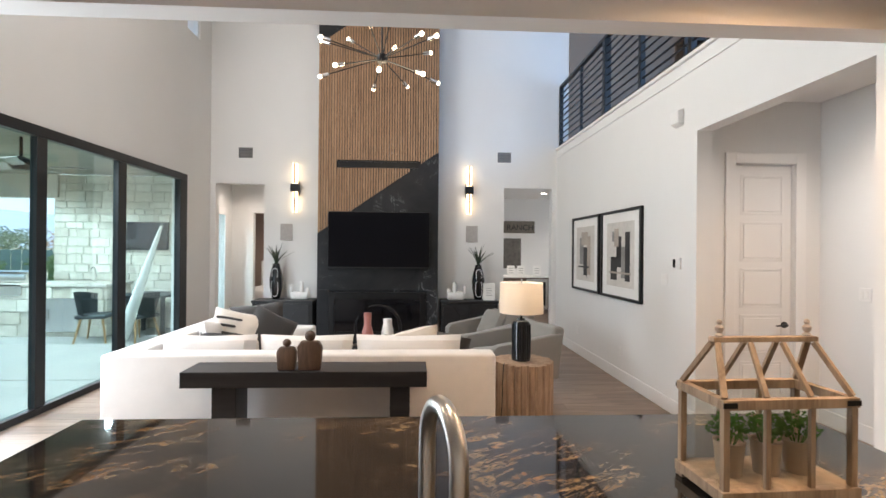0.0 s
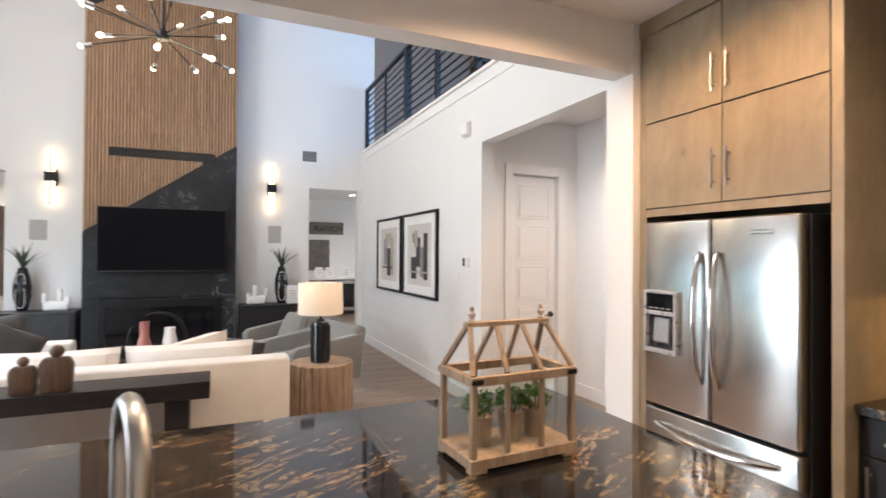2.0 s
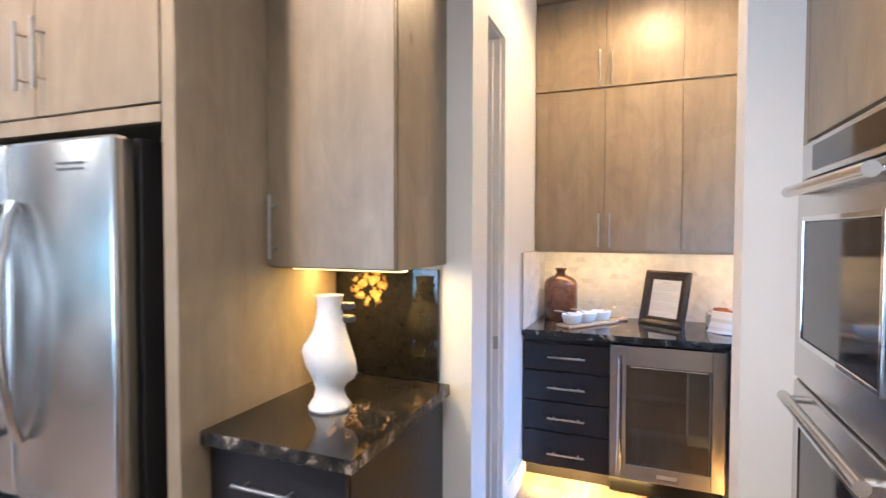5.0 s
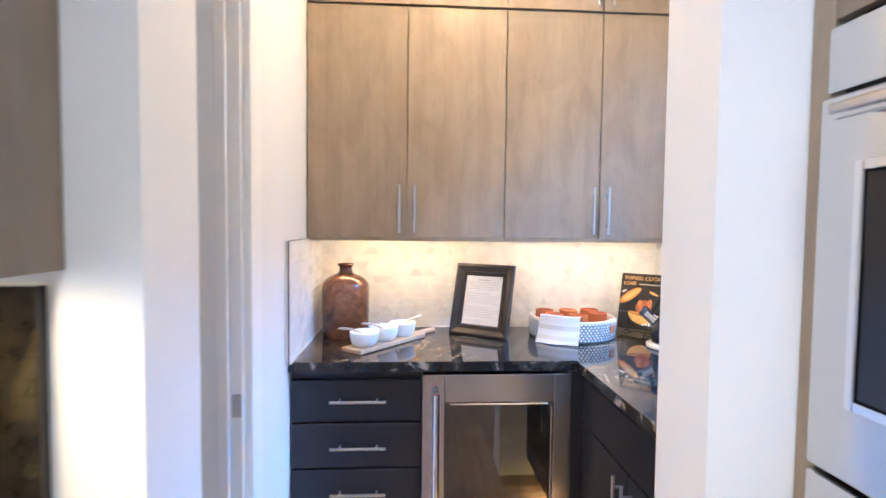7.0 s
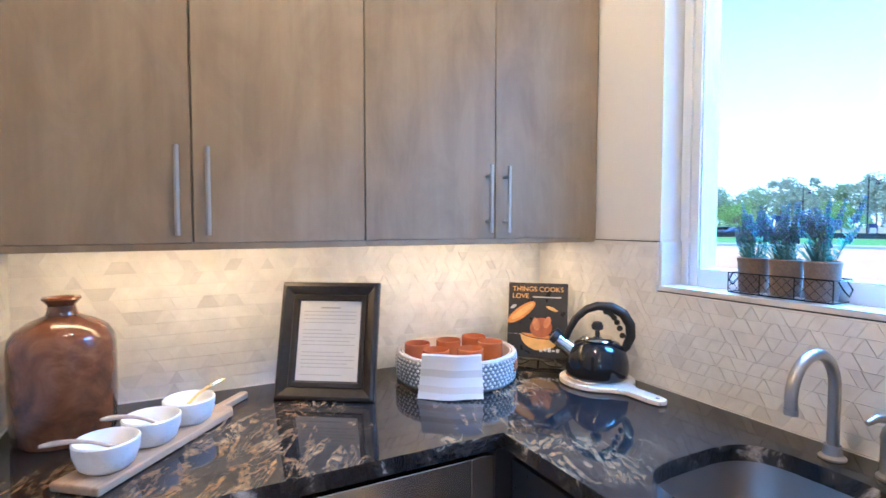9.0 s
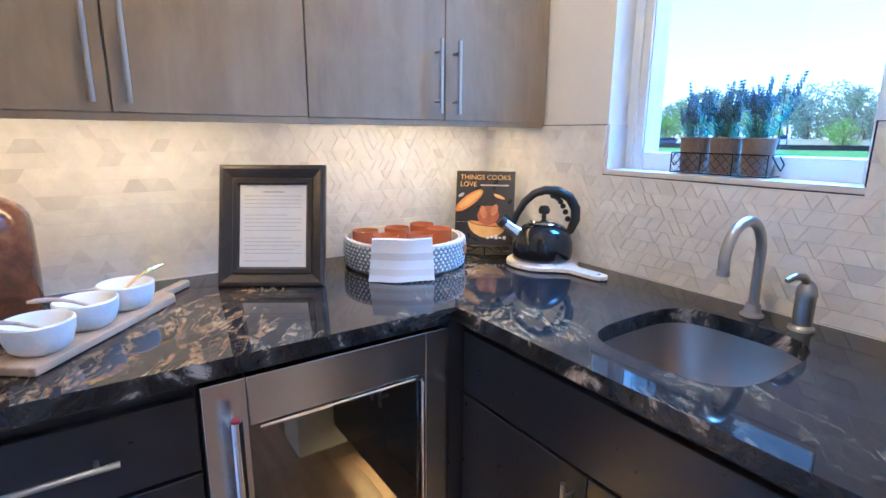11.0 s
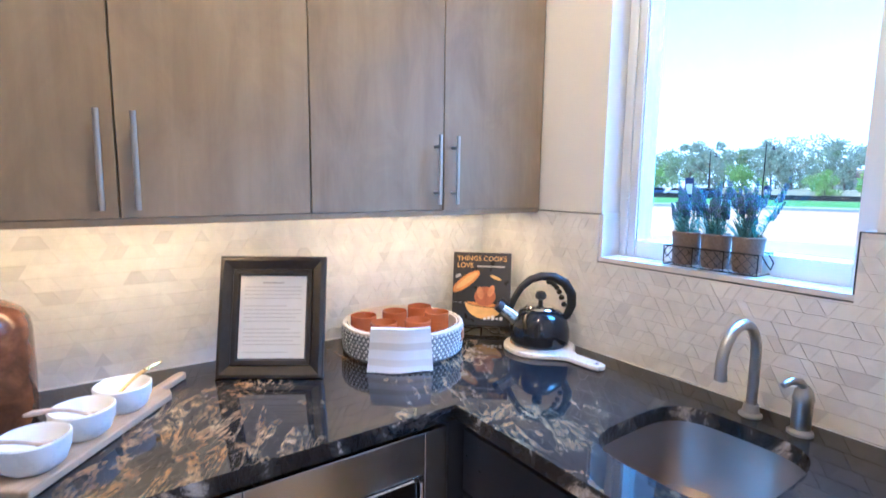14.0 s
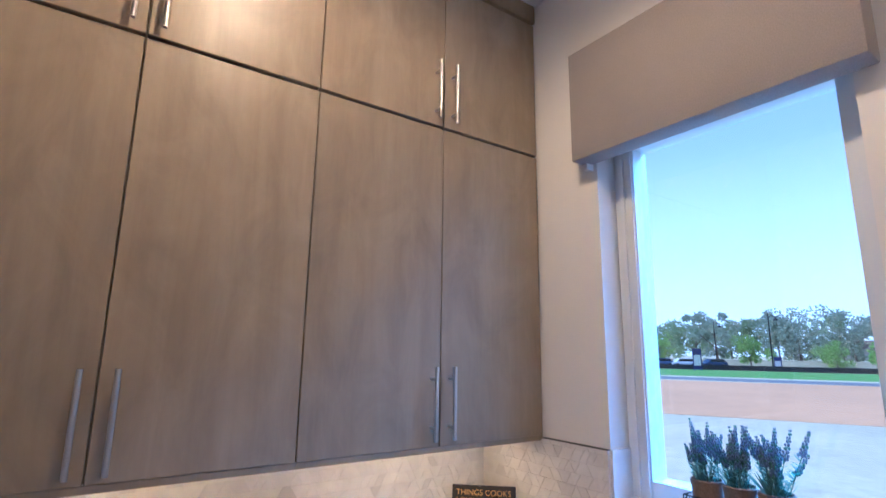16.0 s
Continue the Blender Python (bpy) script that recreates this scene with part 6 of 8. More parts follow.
# cookbook on a small iron stand
bo = thing("cookbook", (0, 0, 0), "dark hardback cookbook standing on an iron easel", "book")
COVER = plain("dark_book_cover", (0.018, 0.016, 0.016), 0.3, 0, 20, 0.3, 0.0)
part("cover", box(-0.108, 0.108, 0, 0.022, 0, 0.272, 0.002), COVER, bo)
part("pages", box(-0.104, 0.1085, 0.003, 0.019, 0.003, 0.269), PAPER, bo)
ORANGE = plain("print_orange", (0.62, 0.25, 0.03), 0.4, 0, 25, 0.25, 0.0)
GOLDP = plain("print_gold", (0.70, 0.42, 0.10), 0.4, 0, 30, 0.25, 0.0)
RUST = plain("print_rust", (0.36, 0.11, 0.03), 0.4, 0, 40, 0.5, 0.0)


def ellipse(cx, cz, rx, rz, rot=0, a0=0, a1=360, n=28):
    r = radians(rot)
    out = []
    for i in range(n + (a1 - a0 < 360)):
        a = radians(a0 + (a1 - a0) * i / n)
        u, v = rx * math.cos(a), rz * math.sin(a)
        out.append((cx + u * math.cos(r) - v * math.sin(r), cz + u * math.sin(r) + v * math.cos(r)))
    return out


part("pot_print", prism(ellipse(0.012, 0.085, 0.072, 0.060, -4, 180, 360), -0.0012, -0.0004, 'y'), GOLDP, bo)
part("pot_rim_print", prism(ellipse(0.012, 0.085, 0.074, 0.018, -4), -0.0018, -0.0013, 'y'), COVER, bo)
part("pot_rim_print", prism(ellipse(0.012, 0.083, 0.066, 0.013, -4, 180, 360), -0.0022, -0.0019, 'y'), ORANGE, bo)
part("roast_print", prism(ellipse(0.014, 0.108, 0.040, 0.036, 10), -0.0026, -0.0023, 'y'), RUST, bo)
part("roast_print", prism(ellipse(0.036, 0.128, 0.012, 0.022, -20), -0.0030, -0.0027, 'y'), plain("print_amber", (0.50, 0.20, 0.06), 0.4, 0, 60, 0.4, 0.0), bo)
part("roast_print", prism(ellipse(-0.004, 0.120, 0.012, 0.024, 12), -0.0030, -0.0027, 'y'), bpy.data.materials["print_amber"], bo)
part("lid_print", prism(ellipse(-0.058, 0.162, 0.062, 0.020, 38), -0.0012, -0.0004, 'y'), ORANGE, bo)
part("lid_print", prism(ellipse(-0.055, 0.165, 0.050, 0.011, 38), -0.0018, -0.0013, 'y'), GOLDP, bo)
part("lid_knob_print", prism(ellipse(-0.088, 0.182, 0.012, 0.006, 30), -0.0018, -0.0013, 'y'), plain("print_silver", (0.5, 0.48, 0.45), 0.4), bo)
part("handle_print", prism(ellipse(0.052, 0.178, 0.022, 0.006, -22), -0.0012, -0.0004, 'y'), GOLDP, bo)
words("THINGS COOKS", 0.0255, pose(-0.094, -0.0006, 0.240, 90), GOLDP, "title", bo)
words("LOVE", 0.0255, pose(-0.094, -0.0006, 0.214, 90), GOLDP, "title", bo)
part("subtitle_bar", box(-0.018, 0.085, -0.0012, -0.0004, 0.217, 0.222), bpy.data.materials["print_silver"], bo)
for i in range(5):
    part("script_bar", box(0.010 + i * 0.015, 0.021 + i * 0.015, -0.0034, -0.0031, 0.022 + 0.002 * (i % 2), 0.030 + 0.004 * (i % 3)), PAPER, bo)
for x0, x1 in ((-0.106, -0.09), (-0.086, -0.07), (-0.066, -0.055)):
    part("dash_print", box(x0, x1, -0.0012, -0.0004, 0.082, 0.083), bpy.data.materials["print_silver"], bo)
bo.matrix_basis = pose(5.100, -0.677, CZ + 0.024, -13.5, 0, -132.8)
es = thing("book_easel", (0, 0, 0), "small black wrought iron easel under the cookbook", "stand")
for s in (-1, 1):
    part("arm", tube([(s * 0.07, -0.035, 0.016), (s * 0.07, -0.030, 0.006), (s * 0.07, -0.015, 0.014), (s * 0.06, 0.0, 0.018), (s * 0.05, 0.03, 0.018), (s * 0.03, 0.05, 0.10)], 0.003, 6), BLACKMETAL, es)
    part("foot", tube([(s * 0.02, -0.01, 0.016), (s * 0.05, -0.03, 0.004), (s * 0.09, -0.035, 0.003), (s * 0.10, -0.02, 0.008)], 0.003, 6), BLACKMETAL, es)
part("crossbar", tube([(-0.07, -0.002, 0.018), (-0.03, -0.002, 0.012), (0, -0.002, 0.016), (0.03, -0.002, 0.012), (0.07, -0.002, 0.018)], 0.003, 6), BLACKMETAL, es)
part("prop", tube([(0, 0.045, 0.10), (0, 0.09, 0.003)], 0.003, 6), BLACKMETAL, es)
es.matrix_basis = pose(5.100, -0.677, CZ + 0.001, 0, 0, -132.8)

# kettle on a speckled stone paddle
KC = Vector((4.845, -0.722, CZ))
TERRAZZO = Nodes("speckled_terrazzo")
tv_ = TERRAZZO.coords()
spk = TERRAZZO.ramp(TERRAZZO.node("ShaderNodeTexVoronoi", {"Vector": tv_, "Scale": 130}).outputs["Distance"], [(0.16, (1, 1, 1)), (0.24, (0, 0, 0))])
keep = TERRAZZO.ramp(TERRAZZO.noise(tv_, 70, 2), [(0.5, (0, 0, 0)), (0.56, (1, 1, 1))])
TERRAZZO = TERRAZZO.put(base=TERRAZZO.mix(TERRAZZO.maths('MULTIPLY', spk, keep), (0.70, 0.66, 0.60), (0.14, 0.11, 0.09)), rough=0.4)
tr_ = thing("stone_trivet", KC, "round speckled terrazzo paddle under the kettle", "trivet")
hd_ = radians(181)
out = [(KC.x + 0.118 * math.cos(hd_ + radians(a)), KC.y + 0.118 * math.sin(hd_ + radians(a))) for a in range(22, 339, 10)]
dv, tvv = Vector((math.cos(hd_), math.sin(hd_))), Vector((-math.sin(hd_), math.cos(hd_)))
for f, w in ((0.14, -0.026), (0.225, -0.026), (0.251, -0.018), (0.258, 0.0), (0.251, 0.018), (0.225, 0.026), (0.14, 0.026)):
    out.append((KC.x + dv.x * f + tvv.x * w, KC.y + dv.y * f + tvv.y * w))
part("paddle", prism(out, CZ + 0.001, CZ + 0.015, 'z', bevel=0.003), TERRAZZO, tr_)
part("hanging_hole", rod((KC.x + dv.x * 0.232, KC.y + dv.y * 0.232, CZ + 0.0145), (KC.x + dv.x * 0.232, KC.y + dv.y * 0.232, CZ + 0.0156), 0.006, seg=14), BLACKPLASTIC, tr_)
kt = thing("kettle", KC + Vector((0, 0, 0.016)), "glossy black enamel whistling kettle with an arched handle", "kettle")
KB = KC + Vector((0, 0, 0.0155))
part("body", lathe([(0, 0), (0.082, 0), (0.094, 0.008), (0.098, 0.03), (0.096, 0.06), (0.086, 0.092), (0.066, 0.114), (0.046, 0.122), (0, 0.122)], KB, 44), BLACKCER, kt, "glossy black enamel body", True)
part("base_ring", lathe([(0.090, 0.0), (0.0955, 0.002), (0.0975, 0.007), (0.094, 0.009)], KB, 44), CHROME, kt, "", True)
ld = part("lid", lathe([(0.050, 0.1205), (0.053, 0.124), (0.046, 0.131), (0.02, 0.136), (0, 0.137)], KB, 36), CHROME, kt, "steel-rimmed lid", True)
part("knob", lathe([(0, 0.137), (0.008, 0.137), (0.007, 0.15), (0.017, 0.156), (0.019, 0.166), (0.013, 0.178), (0, 0.181)], KB, 24), BLACKPLASTIC, ld, "", True)
sv = Vector((0.62, 0.78, 0)).normalized()   # towards the spout
pts = [KB + sv * u + Vector((0, 0, z)) for u, z in ((0.102, 0.112), (0.088, 0.150), (0.066, 0.190), (0.035, 0.218), (0.0, 0.230), (-0.040, 0.228), (-0.078, 0.208), (-0.100, 0.172), (-0.102, 0.135), (-0.088, 0.100), (-0.078, 0.088))]
part("grip", tube(pts, [0.010, 0.011, 0.012, 0.013, 0.014, 0.015, 0.016, 0.016, 0.015, 0.013, 0.010], 14), BLACKPLASTIC, kt, "ridged black handle", True)
b = bmesh.new()
for i in range(7):
    f = i / 6
    p = KB + sv * (-0.025 - 0.052 * f) + Vector((0, 0, 0.212 - 0.075 * f * f))
    bmesh.ops.create_icosphere(b, subdivisions=2, radius=0.0095, matrix=Matrix.Translation(p))
part("grip_ridge", b, BLACKPLASTIC, kt, "", True)
part("spout", tube([KB + sv * 0.078 + Vector((0, 0, 0.082)), KB + sv * 0.10 + Vector((0, 0, 0.10)), KB + sv * 0.128 + Vector((0, 0, 0.12))], [0.026, 0.022, 0.019], 18), CHROME, kt, "steel spout", True)
part("whistle", tube([KB + sv * 0.126 + Vector((0, 0, 0.119)), KB + sv * 0.142 + Vector((0, 0, 0.131))], [0.021, 0.019], 18), BLACKPLASTIC, kt, "", True)
part("whistle_lever", tube([KB + sv * 0.14 + Vector((0, 0, 0.14)), KB + sv * 0.125 + Vector((0, 0, 0.15)), KB + sv * 0.10 + Vector((0, 0, 0.125))], 0.005, 8), BLACKPLASTIC, kt, "", True)

# prep faucet and soap dispenser
pfa = thing("prep_faucet", (4.206, -0.784, 0.914), "brushed nickel gooseneck prep faucet", "faucet")
fx, fy = 4.206, -0.784
part("base", lathe([(0, 0), (0.026, 0), (0.026, 0.004), (0.019, 0.010), (0.016, 0.03), (0, 0.03)], (fx, fy, 0.914), 24), NICKEL, pfa, "", True)
neck = [Vector((fx, fy, 0.93 + 0.0185 * i)) for i in range(8)] + arc((fx, fy + 0.083, 1.068), 0.083, 180, 5, (0, 1, 0), (0, 0, 1), 18)
neck.append(neck[-1] + Vector((0, -0.002, -0.025)))
part("neck", tube(neck, 0.0118, 18), NICKEL, pfa, "", True)
part("spout_tip", tube([neck[-1], neck[-1] + Vector((0, 0, -0.012))], 0.0132, 18), NICKEL, pfa, "", True)
sd = thing("soap_dispenser", (4.100, -0.780, 0.914), "brushed nickel lever handle and dispenser by the sink", "dispenser")
part("body", lathe([(0, 0), (0.026, 0), (0.026, 0.006), (0.020, 0.012), (0.020, 0.075), (0.022, 0.082), (0.018, 0.10), (0.010, 0.112), (0, 0.114)], (4.100, -0.780, 0.914), 26), NICKEL, sd, "", True)
part("lever", tube([(4.100, -0.780, 1.018), (4.104, -0.765, 1.036), (4.114, -0.745, 1.040), (4.122, -0.725, 1.030)], [0.010, 0.009, 0.008, 0.006], 10), NICKEL, sd, "", True)

# lavender on the sill
SILL = 1.231
wb = thing("wire_basket", (4.39, -0.925, SILL), "black chicken-wire basket on the window sill", "basket")
wx0, wx1, wy0, wy1 = 4.262, 4.518, -0.966, -0.884
b = bmesh.new()
for z in (0.004, 0.058):
    for p, q in (((wx0, wy0), (wx1, wy0)), ((wx1, wy0), (wx1, wy1)), ((wx1, wy1), (wx0, wy1)), ((wx0, wy1), (wx0, wy0))):
        rod((*p, SILL + z), (*q, SILL + z), 0.0018, seg=6, bm=b)
for x in (wx0, (wx0 * 2 + wx1) / 3, (wx0 + 2 * wx1) / 3, wx1):
    for y in (wy0, wy1):
        rod((x, y, SILL + 0.004), (x, y, SILL + 0.058), 0.0015, seg=6, bm=b)
part("wire_frame", b, BLACKMETAL, wb)
b = bmesh.new()
nx = 20
for i in range(nx):
    for k in range(4):
        x0 = wx0 + (wx1 - wx0) * i / nx
        x1 = wx0 + (wx1 - wx0) * (i + 1) / nx
        z0, z1 = SILL + 0.004 + k * 0.0135, SILL + 0.004 + (k + 1) * 0.0135
        s = (i + k) % 2
        rod((x0, wy1, z0 if s else z1), (x1, wy1, z1 if s else z0), 0.0007, seg=4, bm=b, caps=False)
tagged(part("chicken_wire", b, BLACKMETAL, wb), kind="stuff")
for x, s in ((wx0, -1), (wx1, 1)):
    part("wire_handle", tube([(x, -0.945, SILL + 0.055), (x + s * 0.012, -0.945, SILL + 0.035), (x + s * 0.014, -0.925, SILL + 0.02), (x + s * 0.012, -0.905, SILL + 0.035), (x, -0.905, SILL + 0.055)], 0.0018, 6), BLACKMETAL, wb)
BURLAP = fabric("brown_burlap", (0.24, 0.18, 0.135), 260, 0.35)
STEM = leaf_mat("lavender_leaf", (0.22, 0.37, 0.30), 0.6)
BLOOM = leaf_mat("lavender_bloom", (0.27, 0.33, 0.42), 0.5)
rl = random.Random(11)
for px in (4.306, 4.390, 4.474):
    po = thing("lavender_pot", (px, -0.925, SILL + 0.005), "lavender in a burlap-wrapped pot", "plant", "lavender pots")
    part("pot", lathe([(0, 0), (0.033, 0), (0.036, 0.02), (0.038, 0.075), (0.0405, 0.092), (0.036, 0.095), (0.033, 0.08), (0, 0.078)], (px, -0.925, SILL + 0.006), 20), BURLAP, po, "burlap-wrapped pot", True)
    bl, bf = bmesh.new(), bmesh.new()

    def leaf(at_, d, ln, w):
        """A narrow pointed leaf, bent a little outwards."""
        u, pr = d.cross(Vector((0.3, 0.2, 1))).normalized(), None
        for k in range(4):
            f = k / 3
            q = at_ + d * ln * f + Vector((d.x, d.y, -0.25)) * ln * 0.2 * f * f
            ww = w * (1 - f) * (0.5 + 1.6 * f) + 0.0004
            row = [bl.verts.new(q - u * ww), bl.verts.new(q + u * ww)]
            if pr:
                bl.faces.new((pr[0], pr[1], row[1], row[0]))
            pr = row

    for i in range(46):
        a, lean = rl.uniform(0, 6.28), rl.uniform(0.05, 0.75)
        d = Vector((math.cos(a) * lean, math.sin(a) * lean * 0.6, 1)).normalized()
        leaf(Vector((px + 0.024 * math.cos(a) * lean, -0.925 + 0.018 * math.sin(a), SILL + 0.085)), d, rl.uniform(0.035, 0.075), 0.0034)
    for i in range(17):
        lean = rl.uniform(-0.30, 0.30) - (0.30 if px < 4.35 and i < 2 else 0)
        h = rl.uniform(0.085, 0.165)
        p0 = Vector((px + rl.uniform(-0.026, 0.026), -0.925 + rl.uniform(-0.018, 0.018), SILL + 0.085))
        p1 = p0 + Vector((lean * h, rl.uniform(-0.18, 0.18) * h, h))
        rod(p0, p1, 0.0012, 0.0008, 5, bl)
        top = rl.uniform(0.50, 0.68)
        for k in range(9):
            q = p0.lerp(p1, 0.12 + (top - 0.12) * k / 8)
            for s in (0, 3.14):
                a = k * 1.57 + s + i
                leaf(q, Vector((math.cos(a), math.sin(a), 0.75)).normalized(), rl.uniform(0.014, 0.026), 0.0022)
        for k in range(9):
            q = p0.lerp(p1, top + (1.0 - top) * k / 8)
            for s in range(3):
                a = k * 1.1 + s * 2.09
                off = Vector((math.cos(a), math.sin(a), 0.35)) * 0.0058 * (1.15 - k / 11)
                bmesh.ops.create_icosphere(bf if (i + k) % 4 else bl, subdivisions=1, radius=0.0031 * (1.2 - k / 14), matrix=Matrix.Translation(q + off) @ Matrix.Diagonal((1, 1, 1.5, 1)))
    tagged(part("foliage", bl, STEM, po, "grey-green leaves and stems"), kind="stuff")
    tagged(part("bloom", bf, BLOOM, po, "purple lavender blooms"), kind="stuff")

# the pantry window, its sill and its valance
# faint blue in the white vinyl stands for sky light on it
FRAMEW = painted("window_vinyl_sky_tint", (0.72, 0.76, 0.78), 0.35)
w1 = structure("window_1", boxes([(4.655, 4.728, -1.03, -0.955, 1.231, 2.390), (4.032, 4.088, -1.03, -0.955, 1.231, 2.390), (4.088, 4.655, -1.03, -0.955, 1.231, 1.285), (4.088, 4.655, -1.03, -0.955, 2.318, 2.390)], 0.002), FRAMEW, "white framed pantry window", "window")
part("sash_bead", boxes([(4.690, 4.700, -0.954, -0.945, 1.23, 2.38), (4.660, 4.668, -0.954, -0.948, 1.23, 2.38)], 0.001), FRAMEW, w1)
pn = part("pane", box(4.085, 4.660, -0.998, -0.992, 1.28, 2.33), GLASS, w1, "clear glass pane")
pn.visible_shadow = False
structure("window_sill", box(4.032, 4.730, -0.953, -0.862, 1.215, 1.2305, 0.001), plain("pale_sill_stone", (0.70, 0.69, 0.67), 0.3, 0, 10, 0.08, 0.02), "pale stone window sill", "sill")
structure("window_reveal_tile", boxes([(4.7205, 4.7295, -0.953, -0.863, 1.231, 1.368), (4.0315, 4.0565, -0.953, -0.871, 1.231, 1.368)]), plain("pale_reveal_stone", (0.68, 0.67, 0.655), 0.3, 0, 10, 0.08, 0.02), "pale stone window reveal", "trim")
vl = thing("window_valance", (4.365, -0.83, 2.24), "straight upholstered taupe fabric window valance", "valance")
part("box", box(3.978, 4.772, -0.869, -0.79, 2.272, 2.660, 0.006), fabric("taupe_slub_fabric", (0.33, 0.30, 0.30), 300, 0.18), vl, "", True)
part("bracket", box(4.745, 4.762, -0.868, -0.835, 2.250, 2.2715), TRIM, vl)

# closet door casing, strike plate and shelves
structure("closet_casing", boxes([(4.164, 4.256, 0.848, 0.869, 0, 2.535), (3.676, 4.164, 0.848, 0.869, 2.442, 2.535)], 0.003), TRIM, "white painted closet door casing", "trim")
structure("closet_jamb", boxes([(4.148, 4.1605, 0.871, 0.989, 0, 2.44), (4.132, 4.147, 0.905, 0.935, 0, 2.43)], 0.002), TRIM, "white painted closet door jamb and stop", "trim")
structure("casing_bead", boxes([(4.258, 4.276, 0.856, 0.869, 0, 2.553), (3.676, 4.258, 0.856, 0.869, 2.537, 2.553)], 0.003), TRIM, "thin white backband round the closet casing", "trim")
sp_ = thing("strike_plate", (4.14, 0.88, 0.93), "small nickel strike plate in the door jamb", "strike plate")
part("plate", box(4.1455, 4.1478, 0.874, 0.899, 0.90, 0.965, 0.001), NICKEL, sp_)
cs = thing("closet_shelves", (5.1, 1.6, 0), "white closet shelves between grey side panels", "shelves")
for z in (0.442, 0.692, 0.945, 1.175, 1.402):
    part("shelf", box(5.0, 5.318, 0.995, 2.345, z, z + 0.025, 0.002), TRIM, cs)
part("back_panel", box(5.319, 5.328, 0.992, 2.348, 0, 1.652), plain("grey_closet_panel", (0.42, 0.41, 0.40), 0.7), cs)
part("top_cupboard", box(4.98, 5.328, 0.995, 2.345, 1.653, 2.60, 0.002), painted("beige_cupboard", (0.60, 0.52, 0.45), 0.5), cs)
bx_ = thing("small_box", (5.1, 1.28, 1.428), "small white printed box on the closet shelf", "box")
part("carton", box(5.03, 5.13, 1.24, 1.33, 1.4275, 1.487, 0.002), PAPER, bx_)
part("print_bar", box(5.0285, 5.0295, 1.26, 1.31, 1.452, 1.459), INK, bx_)
wsn = thing("wall_sensor", (4.975, 1.325, 1.95), "small white sensor on a plate inside the closet", "sensor")
part("plate", box(4.972, 4.9805, 1.298, 1.352, 1.94, 2.03, 0.002), TRIM, wsn)
part("housing", box(4.945, 4.9715, 1.303, 1.340, 2.032, 2.105, 0.008, 2), TRIM, wsn, "", True)
# added spot without a fixture, brightens the closet
lamp("closet_fill", 'SPOT', look((4.4, 1.5, KTOP - 0.02), (4.4, 1.5001, 0)), 11, (1, 0.85, 0.70), 0.08, None, 150)

# ---- terrarium on the island ----
ter = thing("terrarium", (0, 0, 0), "weathered wooden greenhouse terrarium with glass panes", "terrarium")
TW, TD, T0, T1, TR = 0.378, 0.212, 0.03, 0.270, 0.418
TI = 0.045
PINE = RAWWOOD
hx_, hy_ = TW / 2, TD / 2
b = box(-hx_ - 0.006, hx_ + 0.006, -hy_ - 0.006, hy_ + 0.006, 0.012, T0 + 0.012, 0.002)
part("tray", b, PINE, ter)
for sx in (-1, 1):
    for sy in (-1, 1):
        part("foot", box(sx * (hx_ - 0.05), sx * (hx_ + 0.004), sy * (hy_ - 0.03), sy * (hy_ + 0.004), 0.0, 0.0118, 0.002), PINE, ter)
        part("post", box(sx * hx_, sx * (hx_ - 0.018), sy * hy_, sy * (hy_ - 0.018), T0 + 0.0125, T1 - 0.0185, 0.0015), PINE, ter)
for sy in (-1, 1):
    part("rail", box(-hx_ - 0.003, hx_ + 0.003, sy * (hy_ + 0.003), sy * (hy_ - 0.020), T1 - 0.018, T1 + 0.008, 0.0015), PINE, ter)
    for fx_ in (-1, 1):
        part("mullion", box(fx_ * hx_ / 3 - 0.007, fx_ * hx_ / 3 + 0.007, sy * (hy_ - 0.002), sy * (hy_ - 0.014), T0 + 0.0125, T1 - 0.0185, 0.001), PINE, ter)
for sx in (-1, 1):
    part("rail", box(sx * (hx_ + 0.003), sx * (hx_ - 0.020), -hy_ + 0.0205, hy_ - 0.0205, T1 - 0.018, T1 + 0.008, 0.0015), PINE, ter)
    for sy in (-1, 1):
        part("corner_bracket", boxes([(sx * (hx_ - 0.035), sx * (hx_ + 0.0045), sy * (hy_ + 0.0035), sy * (hy_ + 0.005), T1 - 0.012, T1 + 0.002)]), BLACKMETAL, ter)


def bar(p, q, w, h):
    """A square stick from p to q."""
    p, q = Vector(p), Vector(q)
    m = (q - p).to_track_quat('X', 'Z').to_matrix().to_4x4()
    return moved(box(0, (q - p).length, -w / 2, w / 2, -h / 2, h / 2, 0.001, 1), Matrix.Translation(p) @ m)


